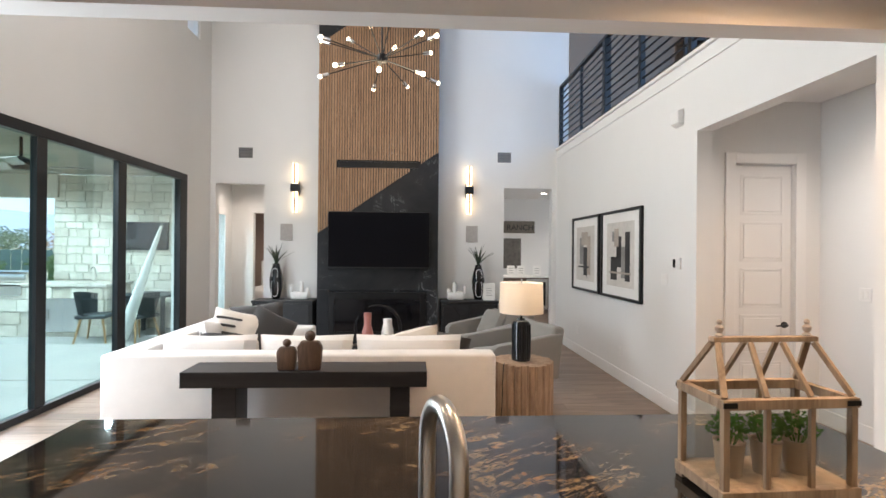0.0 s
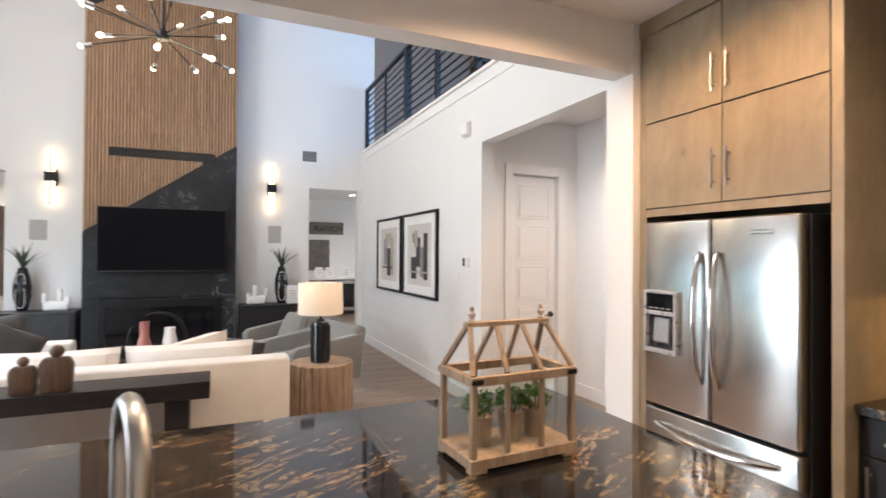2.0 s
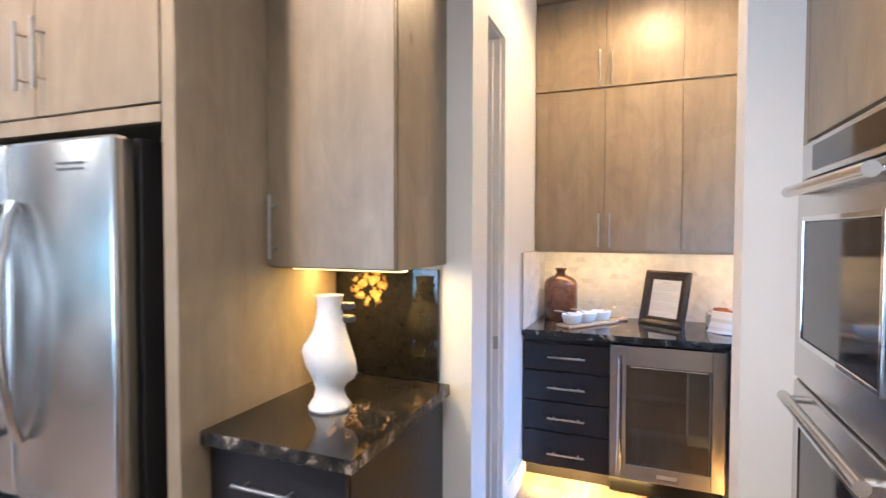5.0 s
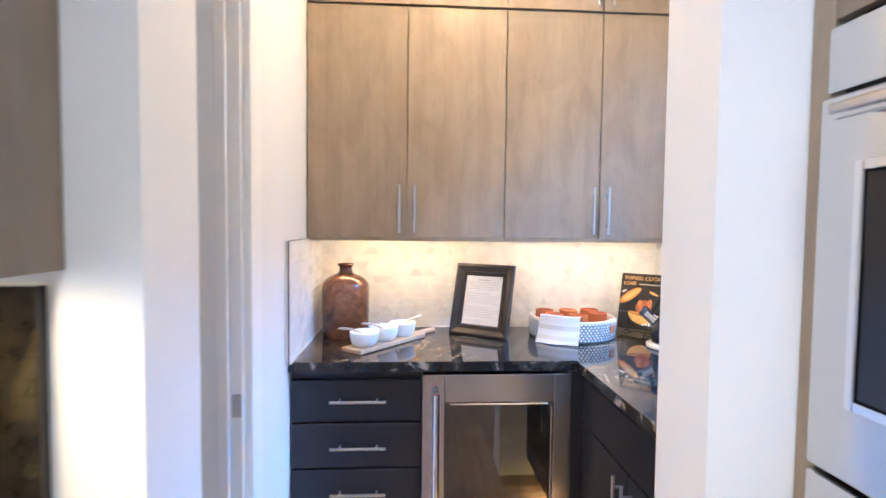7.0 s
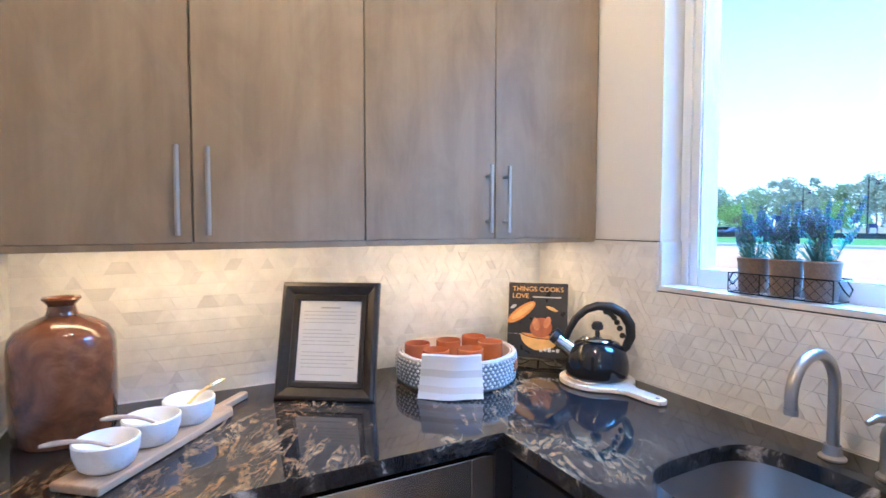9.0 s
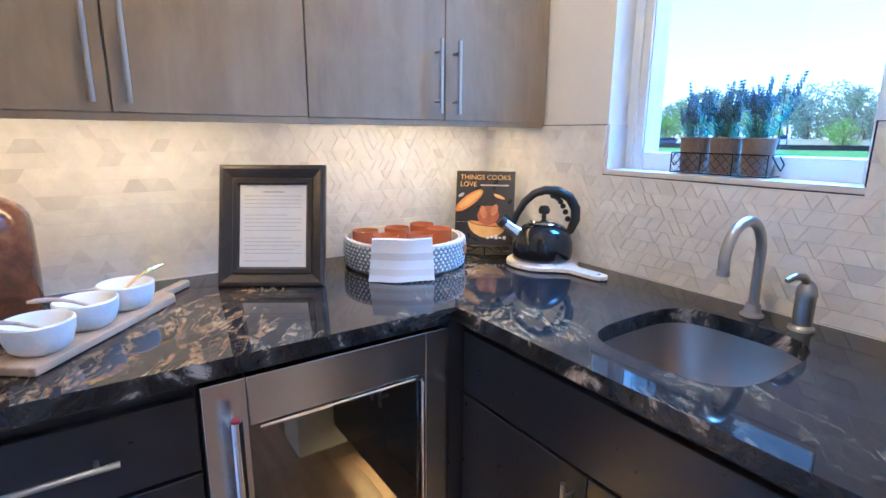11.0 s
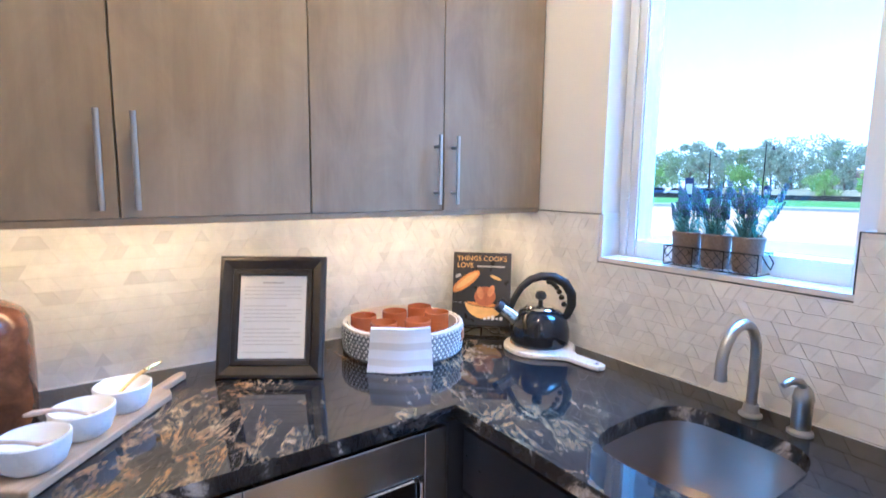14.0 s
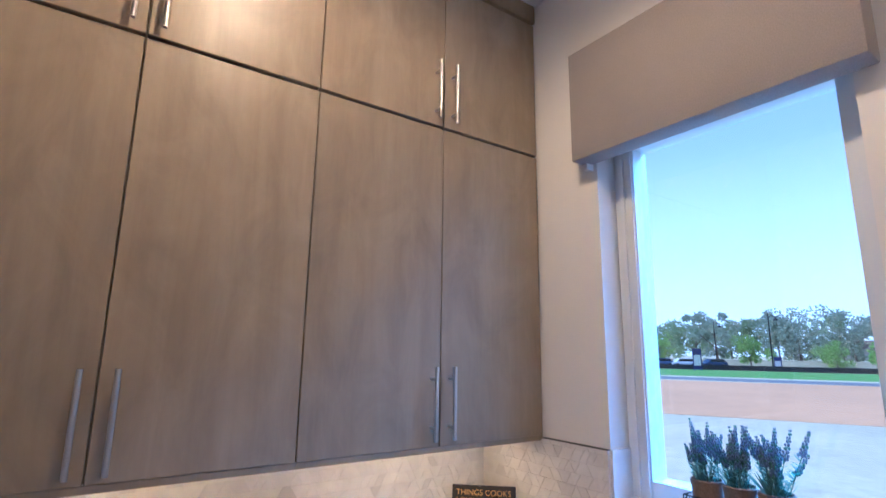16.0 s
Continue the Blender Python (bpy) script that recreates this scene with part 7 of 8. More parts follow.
part("ridge", box(-hx_ + TI - 0.012, hx_ - TI + 0.012, -0.014, 0.014, TR - 0.008, TR + 0.006, 0.0015), PINE, ter)
for sx in (-1, 1):
    for sy in (-1, 1):
        part("rafter", bar((sx * (hx_ - 0.008), sy * (hy_ - 0.010), T1 + 0.010), (sx * (hx_ - TI), sy * 0.012, TR - 0.010), 0.016, 0.013), PINE, ter)
        part("rafter", bar((sx * hx_ / 3, sy * (hy_ - 0.010), T1 + 0.010), (sx * (hx_ - TI) / 3, sy * 0.012, TR - 0.010), 0.014, 0.011), PINE, ter)
    part("finial", lathe([(0, 0), (0.011, 0), (0.012, 0.004), (0.006, 0.010), (0.011, 0.018), (0.012, 0.026), (0.005, 0.033), (0.008, 0.040), (0.006, 0.046), (0, 0.049)], (sx * (hx_ - TI - 0.012), 0, TR + 0.0065), 16), plain("grey_whitewashed_wood", (0.42, 0.35, 0.30), 0.7, 0, 60, 0.25, 0.3) if sx < 0 else bpy.data.materials["grey_whitewashed_wood"], ter, "turned whitewashed finial", True)
for sy in (-1, 1):
    g = part("pane", box(-hx_ + 0.018, hx_ - 0.018, sy * (hy_ - 0.0150), sy * (hy_ - 0.0165), T0 + 0.013, T1 - 0.019), GLASS, ter, "thin glass pane")
    g.visible_shadow = False
for sx in (-1, 1):
    g = part("pane", box(sx * (hx_ - 0.008), sx * (hx_ - 0.0095), -hy_ + 0.018, hy_ - 0.018, T0 + 0.013, T1 - 0.019), GLASS, ter, "thin glass pane")
    g.visible_shadow = False
TER = pose(1.108, 1.492, CZ, 0, 0, 2.5)
ter.matrix_basis = TER
POTM = plain("paper_pot", (0.33, 0.25, 0.18), 0.85, 0, 40, 0.15, 0.3)
HERB = leaf_mat("herb_leaf", (0.045, 0.11, 0.022), 0.3)
rh = random.Random(5)
for k, ox in enumerate((-0.10, 0.01, 0.105)):
    hp = thing("herb_pot", (0, 0, 0), "small leafy green herb in a brown paper pot", "plant", "terrarium herbs")
    part("pot", lathe([(0, 0), (0.032, 0), (0.040, 0.085), (0.042, 0.092), (0.036, 0.092), (0.033, 0.08), (0, 0.078)], (0, 0, 0), 20), POTM, hp, "brown paper pot", True)
    b = bmesh.new()
    for i in range(300):
        a, u = rh.uniform(0, 6.283), rh.uniform(-0.5, 1)
        rr = 0.056 * rh.uniform(0.55, 1.0) * math.sqrt(max(0.05, 1 - u * u * 0.8))
        c = Vector((rr * math.cos(a), rr * math.sin(a) * 0.9, 0.122 + 0.036 * u + rh.uniform(-0.006, 0.006)))
        t = Vector((rh.uniform(-1, 1), rh.uniform(-1, 1), rh.uniform(-0.3, 1))).normalized()
        s = t.orthogonal().normalized() * 0.0055
        t = t * 0.011
        vs = [b.verts.new(c), b.verts.new(c + t * 0.5 + s), b.verts.new(c + t), b.verts.new(c + t * 0.5 - s)]
        b.faces.new(vs)
    for i in range(9):
        a = i * 0.7
        rod((0.01 * math.cos(a), 0.01 * math.sin(a), 0.075), (0.035 * math.cos(a), 0.035 * math.sin(a), 0.13), 0.0015, seg=5, bm=b)
    tagged(part("foliage", b, HERB, hp, "small bright green leaves"), kind="stuff")
    hp.matrix_basis = TER @ pose(ox, 0.0, T0 + 0.0125)


# ---- sliding doors to the patio ----
sl = structure("door_2", boxes([(-3.46, -3.372, 2.86, 8.16, 2.60, 2.70), (-3.46, -3.372, 2.86, 8.16, 0.0, 0.065), (-3.46, -3.372, 7.93, 8.16, 0.065, 2.60), (-3.46, -3.372, 2.86, 2.94, 0.065, 2.60)], 0.004), BRONZE, "dark bronze framed sliding glass patio doors", "door")
part("stile", box(-3.45, -3.385, 5.05, 5.185, 0.066, 2.599, 0.003), BRONZE, sl)
part("stile", box(-3.45, -3.385, 6.36, 6.53, 0.066, 2.599, 0.003), BRONZE, sl)
for y0, y1 in ((2.94, 5.05), (5.185, 6.36), (6.53, 7.93)):
    g = part("pane", box(-3.424, -3.416, y0, y1, 0.066, 2.599), DOORGLASS, sl, "pale green-tinted glass pane")
    g.visible_shadow = False
w2 = structure("window_2", boxes([(-3.5, -3.42, 8.18, 8.21, 4.96, 6.0), (-3.5, -3.42, 8.61, 8.64, 4.96, 6.0), (-3.5, -3.42, 8.21, 8.61, 4.96, 4.99)], 0.002), FRAMEW, "white framed high window", "window")
g = part("pane", box(-3.465, -3.459, 8.21, 8.61, 4.99, 6.0), GLASS, w2, "clear glass pane")
g.visible_shadow = False

# ---- back hall behind the left doorway ----
gd = thing("glass_door", (-3.59, 9.95, 0), "white exterior door with a full glass pane, closed", "door")
part("door_frame", boxes([(-3.60, -3.56, 9.50, 9.62, 0.01, 2.36), (-3.60, -3.56, 10.28, 10.40, 0.01, 2.36), (-3.60, -3.56, 9.62, 10.28, 2.22, 2.36), (-3.60, -3.56, 9.62, 10.28, 0.01, 0.26)], 0.003), TRIM, gd)
part("pane", box(-3.585, -3.578, 9.62, 10.28, 0.26, 2.22), glass_mat("frosted_door_glass", (0.75, 0.85, 0.85), 0.1), gd)
hk = part("door_knob", lathe([(0, 0), (0.028, 0), (0.028, 0.01), (0.012, 0.02), (0.026, 0.04), (0.022, 0.06), (0, 0.062)], (0, 0, 0), 18), BRONZE, gd, "dark round knob", True)
hk.data.transform(Matrix.Translation(gd.location))
hk.matrix_basis = Matrix.Translation(-gd.location) @ pose(-3.559, 9.56, 0.98, 0, 90)
structure("den_casing", boxes([(-3.26, -3.17, 10.73, 10.749, 0, 2.40), (-2.42, -2.33, 10.73, 10.749, 0, 2.40), (-3.17, -2.42, 10.73, 10.749, 2.30, 2.40)], 0.002), TRIM, "white painted doorway casing", "trim")
bd = thing("bed", (-3.0, 13.0, 0), "white made bed with a red throw pillow", "bed")
part("mattress", soft_block(-3.9, -2.32, 12.0, 13.9, 0.25, 0.62, 0.06), SOFA, bd, "", True)
part("headboard", box(-3.95, -2.3, 13.92, 14.0, 0, 1.25, 0.02), SOFA, bd)
part("bed_pillow", moved(pillow(0.7, 0.45, 0.2), pose(-3.0, 13.68, 0.80, 65)), SOFA, bd, "", True)
part("bed_pillow", moved(pillow(0.45, 0.45, 0.18), pose(-3.05, 13.45, 0.82, 65)), fabric("dark_red_fabric", (0.16, 0.03, 0.03)), bd, "dark red pillow", True)
pc_ = thing("framed_print", (-3.1, 14.04, 1.5), "black-framed branch print on the bedroom wall", "picture")
part("frame", boxes([(-3.45, -3.41, 14.0, 14.04, 1.50, 2.30), (-2.75, -2.71, 14.0, 14.04, 1.50, 2.30), (-3.41, -2.75, 14.0, 14.04, 2.26, 2.30), (-3.41, -2.75, 14.0, 14.04, 1.50, 1.54)]), BLACKMETAL, pc_)
part("sheet", box(-3.41, -2.75, 14.02, 14.035, 1.54, 2.26), PAPER, pc_)
for i in range(7):
    part("branch", bar((-3.38 + 0.08 * i, 14.012, 1.56 + 0.02 * i), (-3.25 + 0.07 * i, 14.012, 2.2 - 0.06 * (i % 3)), 0.03, 0.004), BLACKMETAL, pc_)
ac = thing("white_chair", (-2.9, 11.4, 0), "white upholstered chair beyond the doorway", "chair")
part("seat", soft_block(-3.2, -2.6, 11.2, 11.75, 0.15, 0.45, 0.05), SOFA, ac, "", True)
for x in (-3.15, -2.65):
    for y in (11.25, 11.86):
        part("leg", box(x - 0.02, x + 0.02, y - 0.02, y + 0.02, 0, 0.15), BLACKWOOD, ac)
part("backrest", soft_block(-3.2, -2.6, 11.76, 11.92, 0.15, 0.85, 0.05), SOFA, ac, "", True)

# ---- office behind the right doorway ----
of = thing("office_cabinet", (3.2, 13.2, 0), "dark brown base cabinets with drawers under a white top", "cabinet")
part("carcass", box(1.66, 4.8, 13.0, 13.59, 0.08, 0.88), BROWN, of)
for i in range(5):
    for z0, z1 in ((0.10, 0.36), (0.37, 0.61), (0.62, 0.86)):
        if i != 2:
            dq = part("drawer", box(1.70 + i * 0.62, 2.29 + i * 0.62, 12.98, 12.999, z0, z1, 0.002, 1), BROWN, of)
            part("handle", rod((1.88 + i * 0.62, 12.955, (z0 + z1) / 2), (2.11 + i * 0.62, 12.955, (z0 + z1) / 2), 0.006, seg=8), NICKEL, dq)
solid("office_worktop", box(1.645, 4.83, 12.95, 13.595, 0.882, 0.92, 0.003), CERAMIC, "white worktop on the dark office cabinets", "worktop")
of2 = thing("beverage_fridge", (3.23, 12.9, 0.08), "steel framed glass-door beverage fridge", "fridge")
part("door", boxes([(2.96, 3.02, 12.94, 12.979, 0.10, 0.86), (3.46, 3.52, 12.94, 12.979, 0.10, 0.86), (3.02, 3.46, 12.94, 12.979, 0.78, 0.86), (3.02, 3.46, 12.94, 12.979, 0.10, 0.18)]), STEEL, of2)
part("glass", box(3.02, 3.46, 12.955, 12.965, 0.18, 0.78), BLACKGLASS, of2)
SGN = plain("weathered_sign_board", (0.17, 0.15, 0.125), 0.8, 0, 30, 0.3, 0.2)
sg = thing("wall_sign", (2.9, 13.58, 2.02), "long weathered wooden sign with raised letters", "sign")
part("board", box(2.35, 3.31, 13.56, 13.598, 2.04, 2.36, 0.004), SGN, sg)
words("RANCH", 0.21, pose(2.55, 13.558, 2.12, 90), plain("sign_dark_letters", (0.03, 0.03, 0.03), 0.7), "lettering", sg, 0.004)
cbd = thing("chalkboard", (2.7, 13.58, 0.98), "grey chalkboard with faint chalk lines", "chalkboard")
part("board", box(2.30, 2.95, 13.57, 13.598, 1.10, 1.90, 0.004), plain("chalk_grey", (0.13, 0.12, 0.11), 0.85, 0, 9, 0.5, 0.1), cbd)
for i, x in enumerate((2.62, 2.88, 3.30)):
    cd_ = thing("card_stand", (x, 13.2, 0.921), "small white printed card on the worktop", "card", "cards on the worktop")
    part("card", moved(box(-0.10, 0.10, 0, 0.006, 0, 0.27), pose(x, 13.2, 0.921, -10)), PAPER, cd_)
    for k in range(3):
        part("print_bar", moved(box(-0.06, 0.06, -0.002, -0.0005, 0.07 + k * 0.06, 0.085 + k * 0.06), pose(x, 13.2, 0.921, -10)), INK, cd_)
# unseen ceiling fixtures, added for the bright office
for x, y in ((2.45, 10.6), (3.2, 12.2)):
    c = thing("recessed_light", (x, y, 2.945), "round white recessed ceiling light, lit", "ceiling light", "recessed lights")
    part("trim_ring", lathe([(0.062, 0), (0.088, -0.003), (0.09, 0.003), (0.062, 0.003), (0.062, 0)], (x, y, 2.946), 24), TRIM, c, "", True)
    part("lens", lathe([(0, 0), (0.061, 0), (0.061, 0.002), (0, 0.002)], (x, y, 2.946), 24), CANGLOW, c, "", True)
# added fill lamps without fixtures brighten the back rooms and the alcove
lamp("office_fill", 'SPOT', look((2.9, 11.6, 2.93), (2.9, 11.6001, 0)), 111, (1, 0.86, 0.68), 0.1, None, 155)
# stands in for the office window, which isn't built
lamp("office_window_daylight", 'AREA', look((5.55, 11.4, 1.6), (2, 11.8, 0.6)), 33.3, DAY, 1.6, 1.6)
lamp("den_fill", 'SPOT', look((-2.9, 12.0, 2.95), (-2.9, 12.0001, 0)), 88.8, (1, 0.85, 0.72), 0.1, None, 150)
lamp("hall_fill", 'SPOT', look((-3.0, 10.0, 2.95), (-3.0, 10.0001, 0)), 44.4, (1, 0.82, 0.66), 0.1, None, 150)
lamp("alcove_fill", 'SPOT', look((3.35, 3.6, 2.96), (3.35, 3.6001, 0)), 75, (1, 0.84, 0.70), 0.1, None, 150)

# ---- patio ----
structure("patio_floor", box(-11.0, -3.61, 1.5, 12.0, -0.16, -0.03), plain("grey_concrete", (0.34, 0.335, 0.325), 0.75, 0, 14, 0.15, 0.2), "pale grey broom-finished concrete patio", "floor")
structure("patio_joint", box(-11.0, -3.61, 6.48, 6.50, -0.0298, -0.0285), plain("joint_grey", (0.12, 0.12, 0.12), 0.9), "dark sawn joint in the concrete", "joint")
structure("ceiling_patio", box(-9.5, -3.61, 1.5, 10.6, 3.0, 3.15), stained_wood("grey_patio_boards", (0.20, 0.175, 0.15), (0.27, 0.24, 0.205), (0.34, 0.30, 0.26), 'x', 0.6, 0.5, 0.0), "grey-brown boarded patio ceiling", "ceiling")
STONE = stone_mat("limestone_block", (0.56, 0.51, 0.43), (0.74, 0.70, 0.62))
MORTAR = plain("pale_mortar", (0.50, 0.47, 0.41), 0.95, 0, 40, 0.15, 0.4)


def stone_wall(name, label, axis, face, a0, a1, z0, z1, depth, seed, bw=0.42, bh=0.22):
    """A mortared wall with proud, uneven blocks on the side that faces south or east."""
    w = structure(name, box(*((a0, a1, face, face + depth, z0, z1) if axis == 'y' else (face - depth, face, a0, a1, z0, z1))), MORTAR, label, "wall")
    r = random.Random(seed)
    z = z0
    while z < z1 - 0.05:
        h = min(bh * r.uniform(0.7, 1.3), z1 - z)
        a = a0
        while a < a1 - 0.04:
            L = min(bw * r.uniform(0.6, 1.5), a1 - a)
            out = r.uniform(0.012, 0.035)
            g = 0.008
            if axis == 'y':
                b = box(a + g, a + L - g, face - out, face + 0.02, z + g, z + h - g, 0.008, 1)
            else:
                b = box(face - 0.02, face + out, a + g, a + L - g, z + g, z + h - g, 0.008, 1)
            part("block", b, STONE, w)
            a += L
        z += h
    return w


stone_wall("wall_patio_north", "pale limestone block patio wall", 'y', 10.62, -7.0, -3.77, -0.03, 3.0, 0.3, 3, 0.30, 0.17)
stone_wall("wall_patio_house", "pale limestone block house wall", 'x', -3.61, 8.20, 9.40, -0.03, 3.0, 0.004, 8, 0.3, 0.2)
structure("patio_beam", box(-9.5, -6.9, 10.55, 10.85, 2.55, 3.0), painted("cream_stucco", (0.62, 0.57, 0.50)), "cream stucco patio beam", "beam")
ok_ = thing("outdoor_kitchen", (-6.8, 9.9, -0.03), "limestone outdoor kitchen counter with a steel door and grill", "counter")
part("base", box(-8.4, -5.4, 9.55, 10.35, -0.03, 0.86), MORTAR, ok_)
part("worktop", box(-8.45, -5.35, 9.50, 10.40, 0.861, 0.915, 0.006), plain("cream_stone_top", (0.55, 0.51, 0.45), 0.5), ok_)
rk = random.Random(9)
for row in range(4):
    x = -8.4
    while x < -5.41:
        L = min(rk.uniform(0.25, 0.6), -5.4 - x)
        if not (x + L > -6.47 and x < -5.78 and row < 3):
            part("block", box(x + 0.006, x + L - 0.006, 9.525 - rk.uniform(0, 0.015), 9.56, -0.02 + row * 0.22, 0.185 + row * 0.22, 0.006, 1), STONE, ok_)
        x += L
for row in range(4):
    y = 9.56
    while y < 10.3:
        L = min(rk.uniform(0.25, 0.5), 10.35 - y)
        part("block", box(-5.41, -5.375, y + 0.006, y + L - 0.006, -0.02 + row * 0.22, 0.185 + row * 0.22, 0.006, 1), STONE, ok_)
        y += L
kd = part("door", box(-6.42, -5.83, 9.51, 9.54, 0.06, 0.66, 0.004), STEEL, ok_, "brushed steel access door")
part("handle", rod((-6.35, 9.48, 0.26), (-6.35, 9.48, 0.48), 0.01, seg=8), CHROME, kd)
gr = thing("grill", (-7.15, 9.9, 0.916), "built-in steel barbecue grill", "grill")
part("hood", box(-7.7, -6.8, 9.6, 10.2, 0.916, 1.12, 0.05, 3), STEEL_X, gr, "", True)
part("control_panel", box(-7.7, -6.8, 9.50, 9.549, 0.70, 0.90, 0.004), STEEL_X, gr)
of_ = thing("outdoor_faucet", (-5.9, 10.1, 0.916), "slim gooseneck bar faucet on the outdoor counter", "faucet")
part("neck", tube([(-5.9, 10.1, 0.916), (-5.9, 10.1, 1.10)] + arc((-5.9, 10.03, 1.12), 0.07, 0, 180, (0, 1, 0), (0, 0, 1), 8), 0.012, 8), NICKEL, of_, "", True)
ot = thing("outdoor_television", (-5.17, 10.56, 1.45), "dark outdoor television on the stone wall", "television")
part("panel", box(-5.57, -4.77, 10.52, 10.58, 1.52, 2.08, 0.006), BLACKPLASTIC, ot)
part("screen", box(-5.55, -4.79, 10.516, 10.5195, 1.54, 2.06), BLACKGLASS, ot)
TEALFAB = plain("dark_grey_resin", (0.035, 0.045, 0.05), 0.6, 0, 60, 0.2, 0.1)
LEGW = plain("oiled_teak", (0.42, 0.26, 0.12), 0.5, 0, 30, 0.2, 0.1, (1, 1, 0.2))


def patio_chair(m, label):
    c = thing("patio_chair", (0, 0, 0), label, "chair", "patio chairs")
    b = bmesh.new()
    rows_ = []
    for i in range(9):
        a = radians(20 + 140 * i / 8)
        rows_.append([b.verts.new((0.27 * math.cos(a) * (1 + 0.12 * k), 0.25 * math.sin(a) * (1 + 0.1 * k), 0.42 + 0.14 * k * (0.8 + 0.2 * math.sin(a)))) for k in range(4)])
    for p, q in zip(rows_, rows_[1:]):
        for k in range(3):
            b.faces.new((p[k], q[k], q[k + 1], p[k + 1]))
    bmesh.ops.solidify(b, geom=b.faces[:], thickness=0.02)
    part("backrest", b, TEALFAB, c, "", True)
    part("seat", soft_block(-0.25, 0.25, -0.22, 0.24, 0.40, 0.47, 0.03), TEALFAB, c, "", True)
    for sx in (-1, 1):
        for sy in (-1, 1):
            part("leg", rod((sx * 0.26, sy * 0.24, 0), (sx * 0.18, sy * 0.16, 0.41), 0.014, 0.02), LEGW, c, "tapered wooden leg", True)
    c.matrix_basis = m
    return c


patio_chair(pose(-5.28, 9.12, -0.029, 0, 0, 100), "dark grey shell chair with wooden legs by the stone wall")
patio_chair(pose(-4.62, 9.15, -0.029, 0, 0, 250), "dark grey shell chair drawn up to the patio table")
patio_chair(pose(-4.95, 5.55, -0.029, 0, 0, 60), "grey shell chair beside the sliding doors")
pt = thing("patio_table", (-4.75, 9.9, -0.029), "dark square patio table", "table")
part("tabletop", box(-5.2, -4.3, 9.45, 10.4, 0.68, 0.72, 0.005), TEALFAB, pt)
for x in (-5.12, -4.38):
    for y in (9.53, 10.32):
        part("leg", box(x - 0.03, x + 0.03, y - 0.03, y + 0.03, -0.029, 0.68), TEALFAB, pt)
p2 = thing("dining_table", (-5.9, 5.9, -0.029), "long white-topped outdoor dining table", "table")
part("tabletop", box(-6.6, -5.1, 4.6, 6.6, 0.70, 0.75, 0.006), CERAMIC, p2)
for x in (-6.45, -5.25):
    for y in (4.8, 6.4):
        part("leg", box(x - 0.04, x + 0.04, y - 0.04, y + 0.04, -0.029, 0.70), LEGW, p2)
um = thing("closed_umbrella", (-4.3, 8.8, -0.029), "furled white umbrella leaning on the house wall", "umbrella")
part("canopy", moved(lathe([(0, 0), (0.085, 0.0), (0.095, 0.15), (0.075, 0.8), (0.045, 1.5), (0.02, 1.95), (0, 1.95)], (0, 0, 0.15), 14), pose(-4.62, 8.62, -0.03, 6, 21, 0)), fabric("white_canvas", (0.75, 0.74, 0.72)), um, "", True)
part("pole", moved(rod((0, 0, 0.0), (0, 0, 2.15), 0.02), pose(-4.62, 8.62, -0.025, 6, 21, 0)), BLACKMETAL, um, "", True)
fn = thing("ceiling_fan", (-5.0, 7.04, 2.6), "dark ceiling fan with pale blades at rest", "fan")
FC = Vector((-5.0, 7.04, 2.65))
part("rod", rod(FC, (-5.0, 7.04, 2.998), 0.02), BLACKMETAL, fn, "", True)
part("motor", lathe([(0, -0.09), (0.09, -0.08), (0.13, -0.02), (0.12, 0.05), (0.05, 0.09), (0, 0.09)], FC, 24), BLACKMETAL, fn, "", True)
for i in range(5):
    a = i * 72 + 10
    part("blade", moved(box(0.14, 0.78, -0.07, 0.07, -0.004, 0.004, 0.003), Matrix.Translation(FC - Vector((0, 0, 0.03))) @ pose(0, 0, 0, 0, 0, a) @ pose(0, 0, 0, 10)), plain("pale_blade", (0.42, 0.40, 0.37), 0.5) if i == 0 else bpy.data.materials["pale_blade"], fn)
# four added spots without fixtures brighten the patio under its roof
for px_, py_ in ((-4.55, 8.3), (-4.55, 5.5), (-6.9, 8.9), (-7.6, 5.5)):
    lamp("patio_fill", 'SPOT', look((px_, py_, 2.985), (px_, py_ + 0.0001, 0)), 450, (0.92, 0.97, 1.0), 0.08, None, 160)
fl = thing("patio_downlight", (-4.75, 9.2, 2.99), "small round lit patio ceiling light", "ceiling light")
part("lens", lathe([(0, 0), (0.08, 0), (0.085, 0.006), (0, 0.006)], (-4.75, 9.2, 2.992), 20), CANGLOW, fl, "", True)

# ---- outside ----
DRY = plain("dry_grass_ground", (0.42, 0.38, 0.27), 0.95, 0, 3.0, 0.28, 0.3)
g = bmesh.new()
for i in range(24):
    for r0, r1 in ((0, 40), (40, 200), (200, 3000)):
        a0, a1 = 2 * math.pi * i / 24, 2 * math.pi * (i + 1) / 24
        pts = [(r0 * math.cos(a0), r0 * math.sin(a0)), (r1 * math.cos(a0), r1 * math.sin(a0)), (r1 * math.cos(a1), r1 * math.sin(a1)), (r0 * math.cos(a1), r0 * math.sin(a1))]
        g.faces.new([g.verts.new((x, y, -0.45)) for x, y in (pts if r0 else pts[1:] + pts[:1])][:4 if r0 else 4][0 if r0 else 0:])
bmesh.ops.remove_doubles(g, verts=g.verts, dist=0.001)
bmesh.ops.recalc_face_normals(g, faces=g.faces)
if g.faces[0].normal.z < 0:
    bmesh.ops.reverse_faces(g, faces=g.faces)
structure("ground", g, DRY, "dry pale grass and soil out to the horizon", "ground")


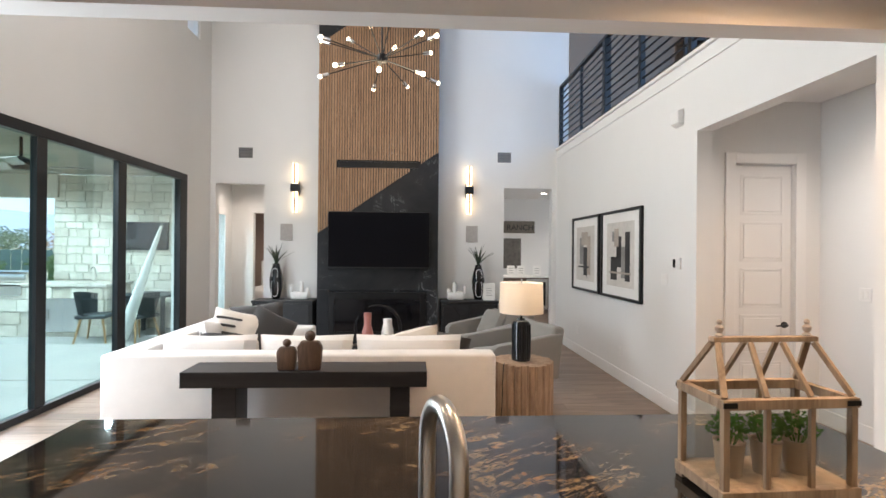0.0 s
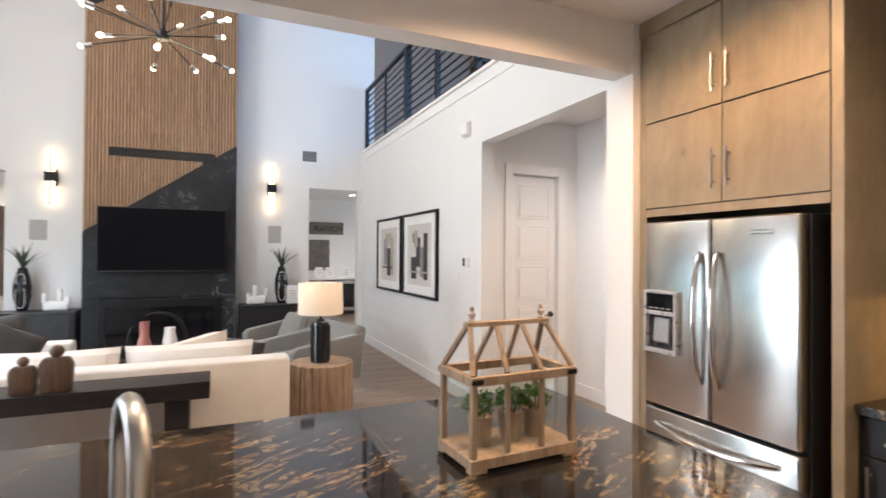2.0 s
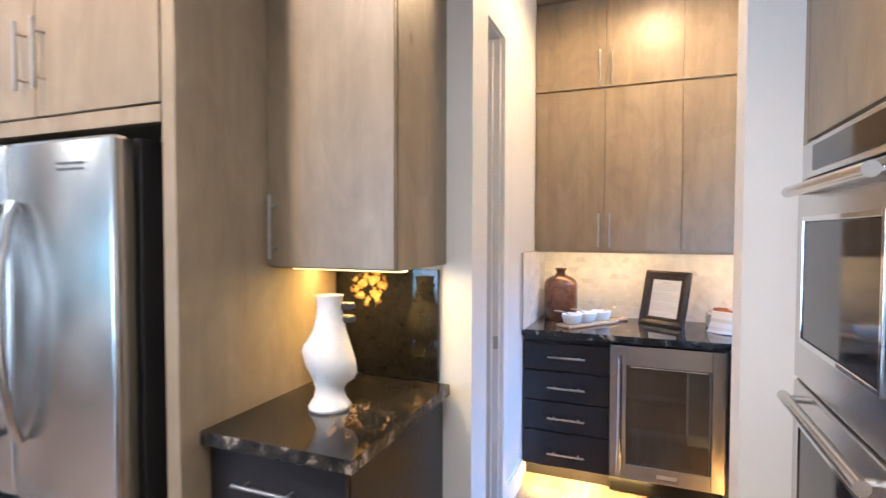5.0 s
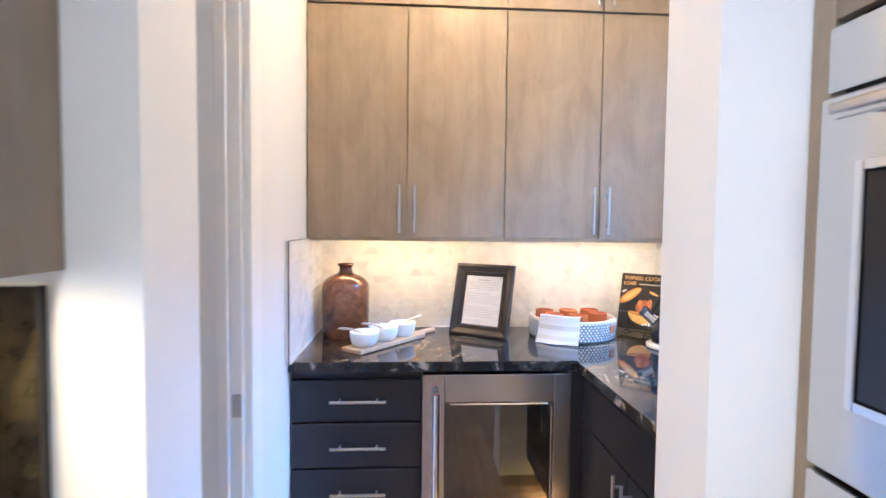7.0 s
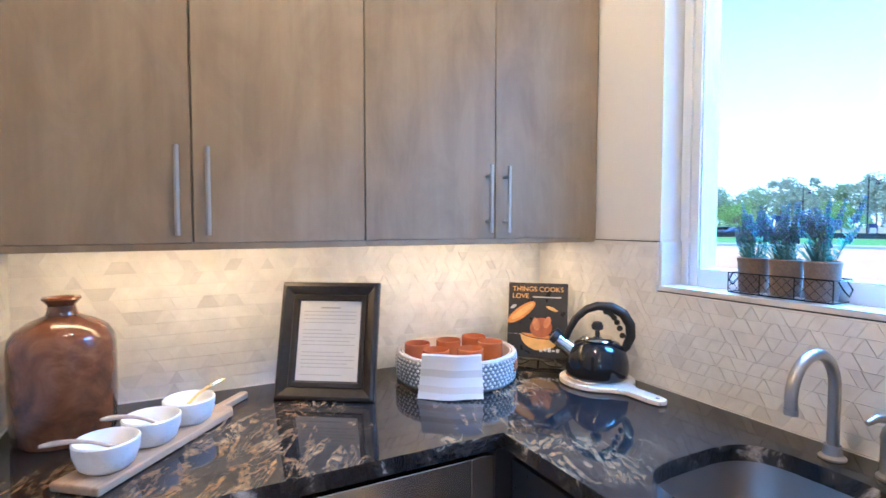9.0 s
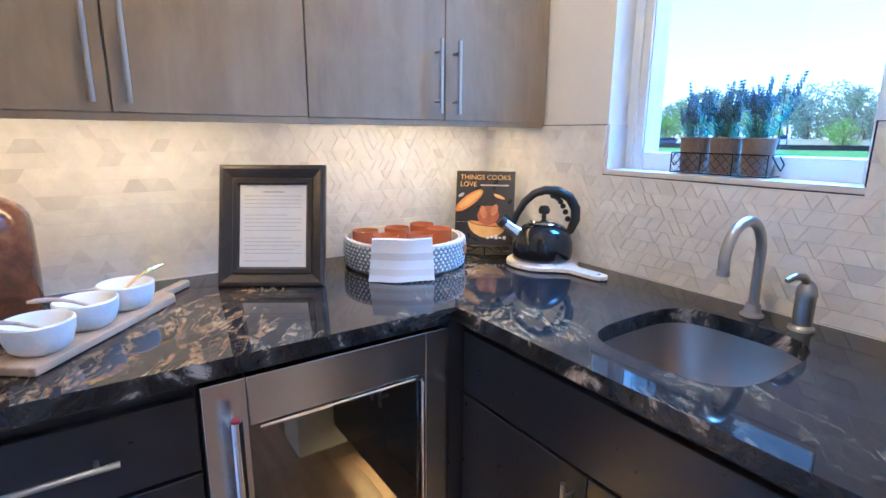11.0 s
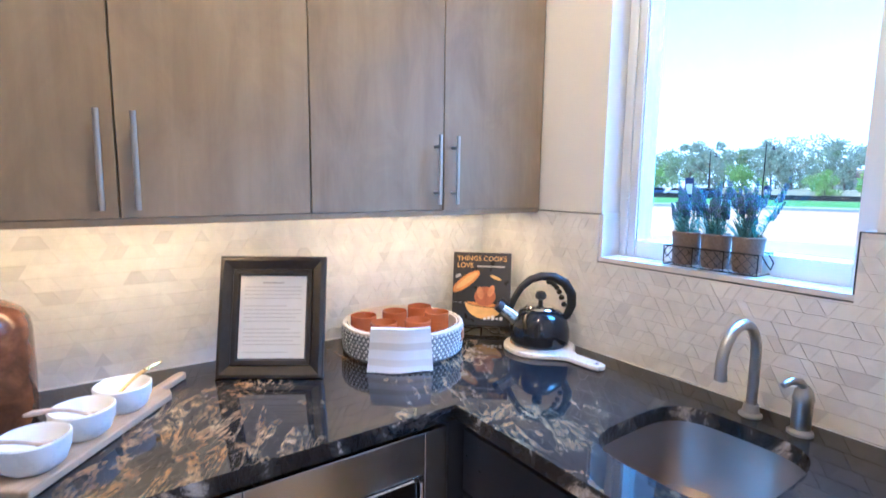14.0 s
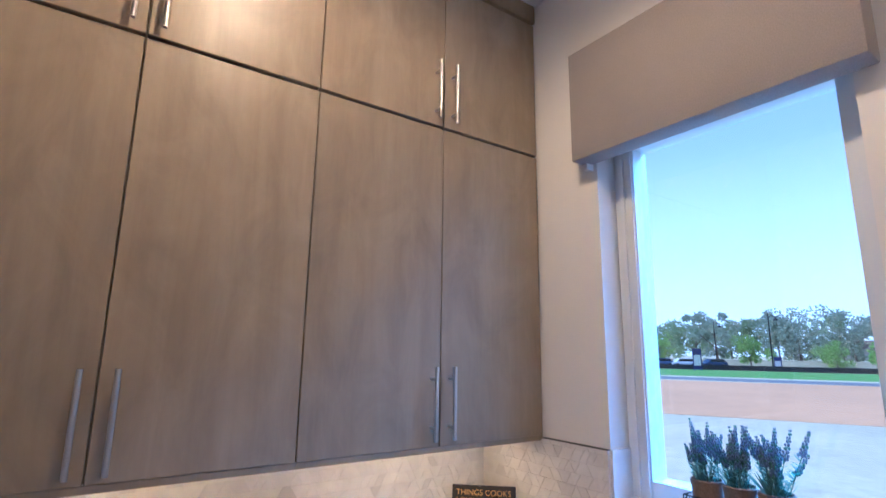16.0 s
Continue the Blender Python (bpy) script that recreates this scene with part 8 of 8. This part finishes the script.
def strip(name, angle, d0, d1, w, z, material, label, wob=0.0, deep=0.05):
    """A band of ground across the view direction, angle degrees from +x, from d0 to d1 metres off."""
    n_, o = Vector((math.cos(radians(angle)), math.sin(radians(angle)))), Vector((3.7, 0.4))
    if angle < 0:
        d0, d1 = d0 * FARK, d1 * FARK
    t_ = Vector((-n_.y, n_.x))
    poly = []
    for d, s in ((d0, 1), (d1, -1)):
        for k in range(13):
            u = (k / 6 - 1) * s
            q = o + n_ * (d + wob * math.sin(u * 5 + d)) + t_ * (w * u)
            poly.append((q.x, q.y))
    return structure(name, prism(poly, z - deep, z, 'z'), material, label, name.split("_")[0])


A = -66
FARK = 1.2
strip("soil_bed", A + 6, 17, 41, 34, -0.44, plain("orange_bare_soil", (0.46, 0.26, 0.13), 0.95, 0, 1.2, 0.2, 0.3), "bare orange building soil", 0.6)
strip("road_near", A, 42, 47, 150, -0.435, plain("grey_asphalt", (0.13, 0.135, 0.15), 0.9, 0, 3, 0.2, 0.2), "grey asphalt road")
strip("lawn_strip", A, 50, 72, 150, -0.435, plain("mown_grass", (0.10, 0.22, 0.035), 0.95, 0, 4, 0.3, 0.3), "green mown grass verge")
strip("road_far", A, 76, 92, 150, -0.435, bpy.data.materials["grey_asphalt"], "grey asphalt parking road")

strip("bank_far", A, 97, 190, 190, 0.9, DRY, "low grassy bank under the trees", 1.5, 1.4)


def at(angle, d, z=-0.45):
    d *= FARK if angle < 0 else 1.0
    return Vector((3.7 + d * math.cos(radians(angle)), 0.4 + d * math.sin(radians(angle)), z))


sfn = thing("silt_fence", at(A, 73), "low dark fabric silt fence along the grass", "fence")
fd = Vector((-math.sin(radians(A)), math.cos(radians(A)), 0))
b = bmesh.new()
for k in range(40):
    p = at(A, 73 + 0.3 * math.sin(k)) + fd * (k - 20) * 2.2
    q = at(A, 73 + 0.3 * math.sin(k + 1)) + fd * (k - 19) * 2.2
    b.faces.new([b.verts.new(v) for v in (p, q, q + Vector((0, 0, 0.75)), p + Vector((0, 0, 0.7)))])
bmesh.ops.solidify(b, geom=b.faces[:], thickness=0.05)
part("fabric", b, plain("black_silt_cloth", (0.03, 0.035, 0.04), 0.9), sfn)

# leaf colours paled beyond real foliage to imitate distance haze
CROWN = [leaf_mat("leaf_bright_green", (0.34, 0.46, 0.14)), leaf_mat("leaf_olive", (0.30, 0.36, 0.20)), leaf_mat("leaf_grey_green", (0.36, 0.40, 0.30))]
BARK = plain("grey_bark", (0.16, 0.12, 0.09), 0.9, 0, 20, 0.3, 0.5)


def tree(p, h, w, tone, seed):
    r = random.Random(seed)
    t = thing("tree", p, "leafy spring tree with an uneven crown", "tree", "trees beyond the road")
    b = tube([p, p + Vector((0.1, 0, h * 0.25)), p + Vector((0.15, 0.1, h * 0.55))], [h * 0.025, h * 0.018, h * 0.008], 8)
    for i in range(6):
        a = i * 1.1 + r.random()
        q = p + Vector((0.1, 0, h * (0.22 + 0.05 * i)))
        tube([q, q + Vector((math.cos(a) * w * 0.25, math.sin(a) * w * 0.25, h * 0.18)), q + Vector((math.cos(a) * w * 0.4, math.sin(a) * w * 0.4, h * 0.32))], [h * 0.01, h * 0.007, h * 0.002], 6, b)
    part("trunk", b, BARK, t, "grey branching trunk", True)
    clumps = [(Vector((r.gauss(0, w * 0.24), r.gauss(0, w * 0.24), h * (0.10 + 0.82 * r.random() ** 0.8))), w * r.uniform(0.10, 0.2)) for _ in range(20)]
    verts, faces = [], []
    for c, s in clumps:
        s *= 1.2 - 0.5 * abs(c.z / h - 0.6)
        for i in range(90):
            d = Vector((r.gauss(0, 1), r.gauss(0, 1), r.gauss(0, 1))).normalized() * s * r.uniform(0.5, 1.15)
            q = p + c + d
            u = Vector((r.gauss(0, 1), r.gauss(0, 1), r.gauss(0, 1))).normalized()
            v = u.orthogonal().normalized() * h * 0.022
            u = u * h * 0.032
            k = len(verts)
            verts += [q - u, q + v, q + u, q - v]
            faces.append((k, k + 1, k + 2, k + 3))
    data = bpy.data.meshes.new("crown")
    data.from_pydata([tuple(v - p) for v in verts], [], faces)
    data.materials.append(CROWN[tone])
    ob = new("crown", data)
    ob.parent = t
    tagged(ob, "uneven spring foliage", kind="stuff")
    return t


rt = random.Random(21)
for i in range(30):
    a = A - 24 + i * 1.62 + rt.uniform(-0.5, 0.5)
    tree(at(a, rt.uniform(100, 128), 0.88), rt.uniform(7.0, 10.5), rt.uniform(7, 11), rt.choice((0, 1, 1, 2, 2)), i)
for a, d, h in ((-65.5, 92, 5.5), (-57.2, 95, 6), (-76.3, 60, 5.2), (-72, 96, 5)):
    tree(at(a, d), h, h * 0.9, 0, int(d * 7))


def car(p, turn, colour, label):
    c = thing("car", (0, 0, 0), label, "car", "parked cars")
    body = plain("car_paint_" + colour[0], colour[1], 0.25, 0.3, 20, 0.05, 0.0)
    part("body", prism([(-2.2, 0.35), (2.2, 0.35), (2.25, 0.75), (1.5, 0.95), (1.0, 1.5), (-1.4, 1.52), (-2.0, 1.0), (-2.25, 0.85)], -0.88, 0.88, 'y', bevel=0.06), body, c, "", True)
    for s in (-1, 1):
        part("window", prism([(-1.75, 1.0), (1.35, 0.98), (0.92, 1.42), (-1.35, 1.44)], s * 0.885, s * 0.895, 'y'), BLACKGLASS, c)
        for x in (-1.4, 1.4):
            part("wheel", rod((x, s * 0.72, 0.34), (x, s * 0.92, 0.34), 0.34, seg=18), BLACKPLASTIC, c, "", True)
    c.matrix_basis = Matrix.Translation(p + Vector((0, 0, 0.016))) @ pose(0, 0, 0, 0, 0, turn)


car(at(-57.5, 86, -0.45), 60, ("blue", (0.06, 0.10, 0.2)), "dark blue parked car beyond the road")
car(at(-59.6, 87, -0.45), 55, ("white", (0.7, 0.7, 0.7)), "white parked van beyond the road")
car(at(-56.0, 88, -0.45), 58, ("grey", (0.2, 0.22, 0.25)), "grey parked car beyond the road")
car(at(-62.3, 88, -0.45), 64, ("navy", (0.03, 0.05, 0.1)), "navy parked car beyond the road")
SIGNB = plain("sign_blue", (0.035, 0.04, 0.16), 0.5)
for a, d, h, w in ((-60.9, 66, 3.0, 1.1), (-67.6, 78, 2.0, 1.0)):
    s = thing("site_sign", at(a, d), "blue and white site sign beside the road", "sign", "site signs")
    c = at(a, d)
    u = Vector((-math.sin(radians(a)), math.cos(radians(a)), 0)) * w / 2
    nrm = Vector((math.cos(radians(a)), math.sin(radians(a)), 0)) * 0.06
    for nm, z0, z1, off, mt, f in (("panel", 0.2, h, 0, SIGNB, 1.0), ("printed_panel", h * 0.25, h * 0.72, -1.2, PAPER, 0.75)):
        b = bmesh.new()
        q = [c - u * f + nrm * off, c + u * f + nrm * off]
        b.faces.new([b.verts.new(v) for v in (q[0] + Vector((0, 0, z0)), q[1] + Vector((0, 0, z0)), q[1] + Vector((0, 0, z1)), q[0] + Vector((0, 0, z1)))])
        bmesh.ops.solidify(b, geom=b.faces[:], thickness=0.05)
        part(nm, b, mt, s)
    for k in (-0.8, 0.8):
        part("post", rod(c + u * k, c + u * k + Vector((0, 0, 0.3)), 0.05, seg=8), SIGNB, s)
for a, d in ((-62.6, 90), (-67.2, 74), (-75.5, 66)):
    s = thing("street_lamp", at(a, d), "dark street lamp post with a hanging bell lantern", "street lamp", "street lamps")
    c = at(a, d)
    part("post", rod(c, c + Vector((0, 0, 8.3)), 0.11, 0.07, 10), BLACKMETAL, s, "", True)
    side = fd * -0.9
    part("bracket", tube([c + Vector((0, 0, 7.6)), c + Vector((0, 0, 8.0)) + side * 0.5, c + Vector((0, 0, 7.8)) + side], 0.05, 8), BLACKMETAL, s, "", True)
    part("lantern", lathe([(0, 0), (0.36, 0), (0.34, 0.1), (0.14, 0.35), (0.06, 0.6), (0, 0.6)], c + side + Vector((0, 0, 7.2)), 16), BLACKMETAL, s, "", True)
hs = thing("house", at(-73.2, 130, 0.9), "low cream house among the trees", "house")
c = at(-73.2, 130)
part("wall", box(c.x - 5, c.x + 5, c.y - 3, c.y + 3, 0.9, 3.4), painted("cream_siding", (0.6, 0.56, 0.5)), hs)
part("roof", prism([(c.y - 3.6, 3.4), (c.y + 3.6, 3.4), (c.y, 5.6)], c.x - 5.5, c.x + 5.5, 'x'), BARK, hs, "dark shingle roof")

# north-west of the patio: fence, shrubs, autumn trees and a far hill
NW = 122
fnc = thing("yard_fence", at(NW, 27), "pale grey-green board fence round the yard", "fence")
n_, t_ = Vector((math.cos(radians(NW)), math.sin(radians(NW)), 0)), Vector((-math.sin(radians(NW)), math.cos(radians(NW)), 0))
FENCEM = plain("pale_fence_board", (0.36, 0.43, 0.42), 0.8, 0, 6, 0.15, 0.1)
for k in range(60):
    p = Vector((3.7, 0.4, -0.45)) + n_ * 27 + t_ * (k * 0.32 - 4)
    m = Matrix.Translation(p) @ pose(0, 0, 0, 0, 0, NW + 90)
    part("board", moved(box(-0.15, 0.15, -0.02, 0.02, 0.05, 1.9, 0.004, 1), m), FENCEM, fnc)
strip("yard_lawn", NW, 12, 26.5, 22, -0.43, bpy.data.materials["mown_grass"], "green yard lawn")
AUT = leaf_mat("leaf_russet", (0.50, 0.28, 0.14))
CROWN.append(AUT)
for i in range(14):
    tree(Vector((3.7, 0.4, -0.45)) + n_ * (48 + 5 * (i % 3)) + t_ * (i * 3.6 - 14), rt.uniform(2.2, 3.3), 4.6, rt.choice((3, 3, 2)), 300 + i)
for i in range(7):
    tree(Vector((3.7, 0.4, -0.45)) + n_ * 25.4 + t_ * (i * 2.0 - 2), 1.7, 1.3, 1, 400 + i)
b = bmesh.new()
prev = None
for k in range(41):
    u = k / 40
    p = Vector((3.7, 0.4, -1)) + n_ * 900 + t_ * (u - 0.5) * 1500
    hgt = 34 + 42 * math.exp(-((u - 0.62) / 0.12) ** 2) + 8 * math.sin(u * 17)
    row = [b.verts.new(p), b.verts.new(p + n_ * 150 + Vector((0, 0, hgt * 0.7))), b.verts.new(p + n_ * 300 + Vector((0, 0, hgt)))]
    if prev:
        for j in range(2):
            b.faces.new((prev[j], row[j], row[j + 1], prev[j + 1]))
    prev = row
# distance haze is put into the hill's pale blue colour
structure("backdrop_hill", b, plain("haze_painted_hill", (0.50, 0.56, 0.68), 1.0, 0, 0.02, 0.15, 0.0), "far hill with haze put into its pale blue", "backdrop")


# ---- mosaic backsplash ----
def mosaic_rows(a0, a1, z0, z1, h, seed):
    """Slanting cuts give triangles, trapezoids and parallelograms, row by row."""
    r = random.Random(seed)
    z = z0
    while z < z1 - 0.004:
        hh = min(h, z1 - z)
        k = hh * 0.289
        cuts = [(a0, 0.0)]
        x, s = a0 - r.uniform(0, 0.03), 1
        while True:
            ns = -s if r.random() < 0.6 else s
            gap = r.choice((2 * k + 0.002, 2 * k + 0.002, 0.036, 0.046, 0.060)) if ns != s else r.choice((0.026, 0.038, 0.050))
            x += max(gap, 2 * k + 0.001 if ns != s else 0.02)
            s = ns
            if x > a1 - 0.03:
                break
            if x > a0 + 0.025:
                cuts.append((x, s * k))
        cuts.append((a1, 0.0))
        for (xa, sa), (xb, sb) in zip(cuts, cuts[1:]):
            g = 0.0007
            yield [(xa - sa + g, z + g), (xb - sb - g, z + g), (xb + sb - g, z + hh - g), (xa + sa + g, z + hh - g)]
        z += hh


def piece(quad, put):
    """A thin tile from a flat quad; put(a, z, d) gives its place, d out from the wall."""
    back = [put(a, z, 0.004) for a, z in quad]
    face = [put(a, z, 0.0075) for a, z in quad]
    vs = back + face
    fs = [(4, 5, 6, 7)] + [(i, (i + 1) % 4, 4 + (i + 1) % 4, 4 + i) for i in range(4)]
    return vs, fs


def tile_mesh(vs, fs, origin):
    data = bpy.data.meshes.new("tile")
    data.from_pydata([tuple(Vector(v) - origin) for v in vs], [], fs)
    data.materials.append(TILE)
    bm = bmesh.new()
    bm.from_mesh(data)
    bmesh.ops.recalc_face_normals(bm, faces=bm.faces)
    bm.to_mesh(data)
    bm.free()
    return data


TZ0, TZ1, TH = 0.9175, 1.3655, 0.0363
spl = [("backsplash_back", box(5.3160, 5.3285, -0.868, 0.868, 0.9145, 1.3665), lambda a, z, d: (5.3212 - d, a, z), (-0.858, 0.858), 41),
       ("backsplash_window", boxes([(3.762, 5.31, -0.8685, -0.8570, 0.9145, 1.2135), (4.7305, 5.31, -0.8685, -0.8570, 1.2135, 1.3665), (3.762, 4.0515, -0.8685, -0.8570, 1.2135, 1.3665)]), lambda a, z, d: (a, -0.8622 + d, z), (3.764, 5.312), 42),
       ("backsplash_side", box(4.612, 5.31, 0.8570, 0.8685, 0.9145, 1.3665), lambda a, z, d: (a, 0.8622 - d, z), (4.614, 5.312), 43)]
for nm, bed, put, (a0, a1), seed in spl:
    w = structure(nm, bed, GROUT, "pale marble mosaic backsplash of triangles and slanted strips", "backsplash")
    o = w.location.copy()
    allv, allf, count = [], [], 0
    for q in mosaic_rows(a0, a1, TZ0, TZ1, TH, seed):
        if nm == "backsplash_window":
            zs, xs = [p[1] for p in q], [p[0] for p in q]
            if max(zs) > 1.216 and max(xs) > 4.052 and min(xs) < 4.731:
                if min(xs) < 4.052 or max(xs) > 4.731:
                    lo, hi = (0, 4.0515) if min(xs) < 4.052 else (4.7315, 9)
                    q = [(min(max(x, lo), hi), z) for x, z in q]
                    if max(p[0] for p in q) - min(p[0] for p in q) < 0.006:
                        continue
                else:
                    continue
        vs, fs = piece(q, put)
        if nm == "backsplash_back" and count < 300:
            ob = new("tile", tile_mesh(vs, fs, o))
            ob.parent = w
            count += 1
        else:
            k = len(allv)
            allv += vs
            allf += [tuple(i + k for i in f) for f in fs]
    if allv:
        ob = new("tiles", tile_mesh(allv, allf, o))
        ob.parent = w
        tagged(ob, "marble mosaic pieces", kind="stuff")
structure("edge_trim", boxes([(4.0530, 4.7300, -0.8615, -0.8565, 1.2125, 1.2152), (4.0520, 4.0555, -0.8700, -0.8560, 1.2312, 1.3685), (3.764, 4.0520, -0.8690, -0.8560, 1.3662, 1.3685), (4.7310, 5.0, -0.8690, -0.8560, 1.3662, 1.3685), (4.6085, 4.6118, 0.8530, 0.8568, 0.9145, 1.3685), (4.6118, 5.0, 0.8530, 0.8568, 1.3662, 1.3685)]), BRONZE, "thin dark metal tile edge trim", "trim")
structure("sealant_line", boxes([(5.3085, 5.3135, -0.853, 0.853, 0.9142, 0.9172), (3.764, 5.3085, -0.8545, -0.8495, 0.9142, 0.9172), (4.62, 5.3085, 0.8495, 0.8545, 0.9142, 0.9172)]), TRIM, "white sealant line along the counter", "trim")

# ---- floor boards ----
rb = random.Random(17)
near, rest_v, rest_f, count = [], [], [], 0
fo = floor.location.copy()
BW = 0.18
for lo, hi, x0, x1 in ((-1.0, 13.5, -3.38, 5.4),):
    y = lo
    while y < hi:
        x = x0 - rb.uniform(0, 1.2)
        while x < x1:
            L = rb.choice((0.9, 1.2, 1.5))
            xa, xb = max(x, x0), min(x + L, x1)
            if xb - xa > 0.05:
                c = 0.0012
                vs = [(xa, y, -0.004), (xb, y, -0.004), (xb, y + BW, -0.004), (xa, y + BW, -0.004),
                      (xa + c, y + c, 0.0), (xb - c, y + c, 0.0), (xb - c, y + BW - c, 0.0), (xa + c, y + BW - c, 0.0)]
                fs = [(4, 5, 6, 7), (0, 1, 5, 4), (1, 2, 6, 5), (2, 3, 7, 6), (3, 0, 4, 7)]
                if count < 300 and y > 2.4 and y < 9.0 and xb > -2.0:
                    data = bpy.data.meshes.new("board")
                    data.from_pydata([tuple(Vector(v) - fo) for v in vs], [], fs)
                    data.materials.append(FLOOR)
                    ob = new("board", data)
                    ob.parent = floor
                    count += 1
                else:
                    k = len(rest_v)
                    rest_v += [tuple(Vector(v) - fo) for v in vs]
                    rest_f += [tuple(i + k for i in f) for f in fs]
            x += L
        y += BW
data = bpy.data.meshes.new("boards")
data.from_pydata(rest_v, [], rest_f)
data.materials.append(FLOOR)
ob = new("boards", data)
ob.parent = floor
tagged(ob, "greyed oak floor boards", kind="stuff")
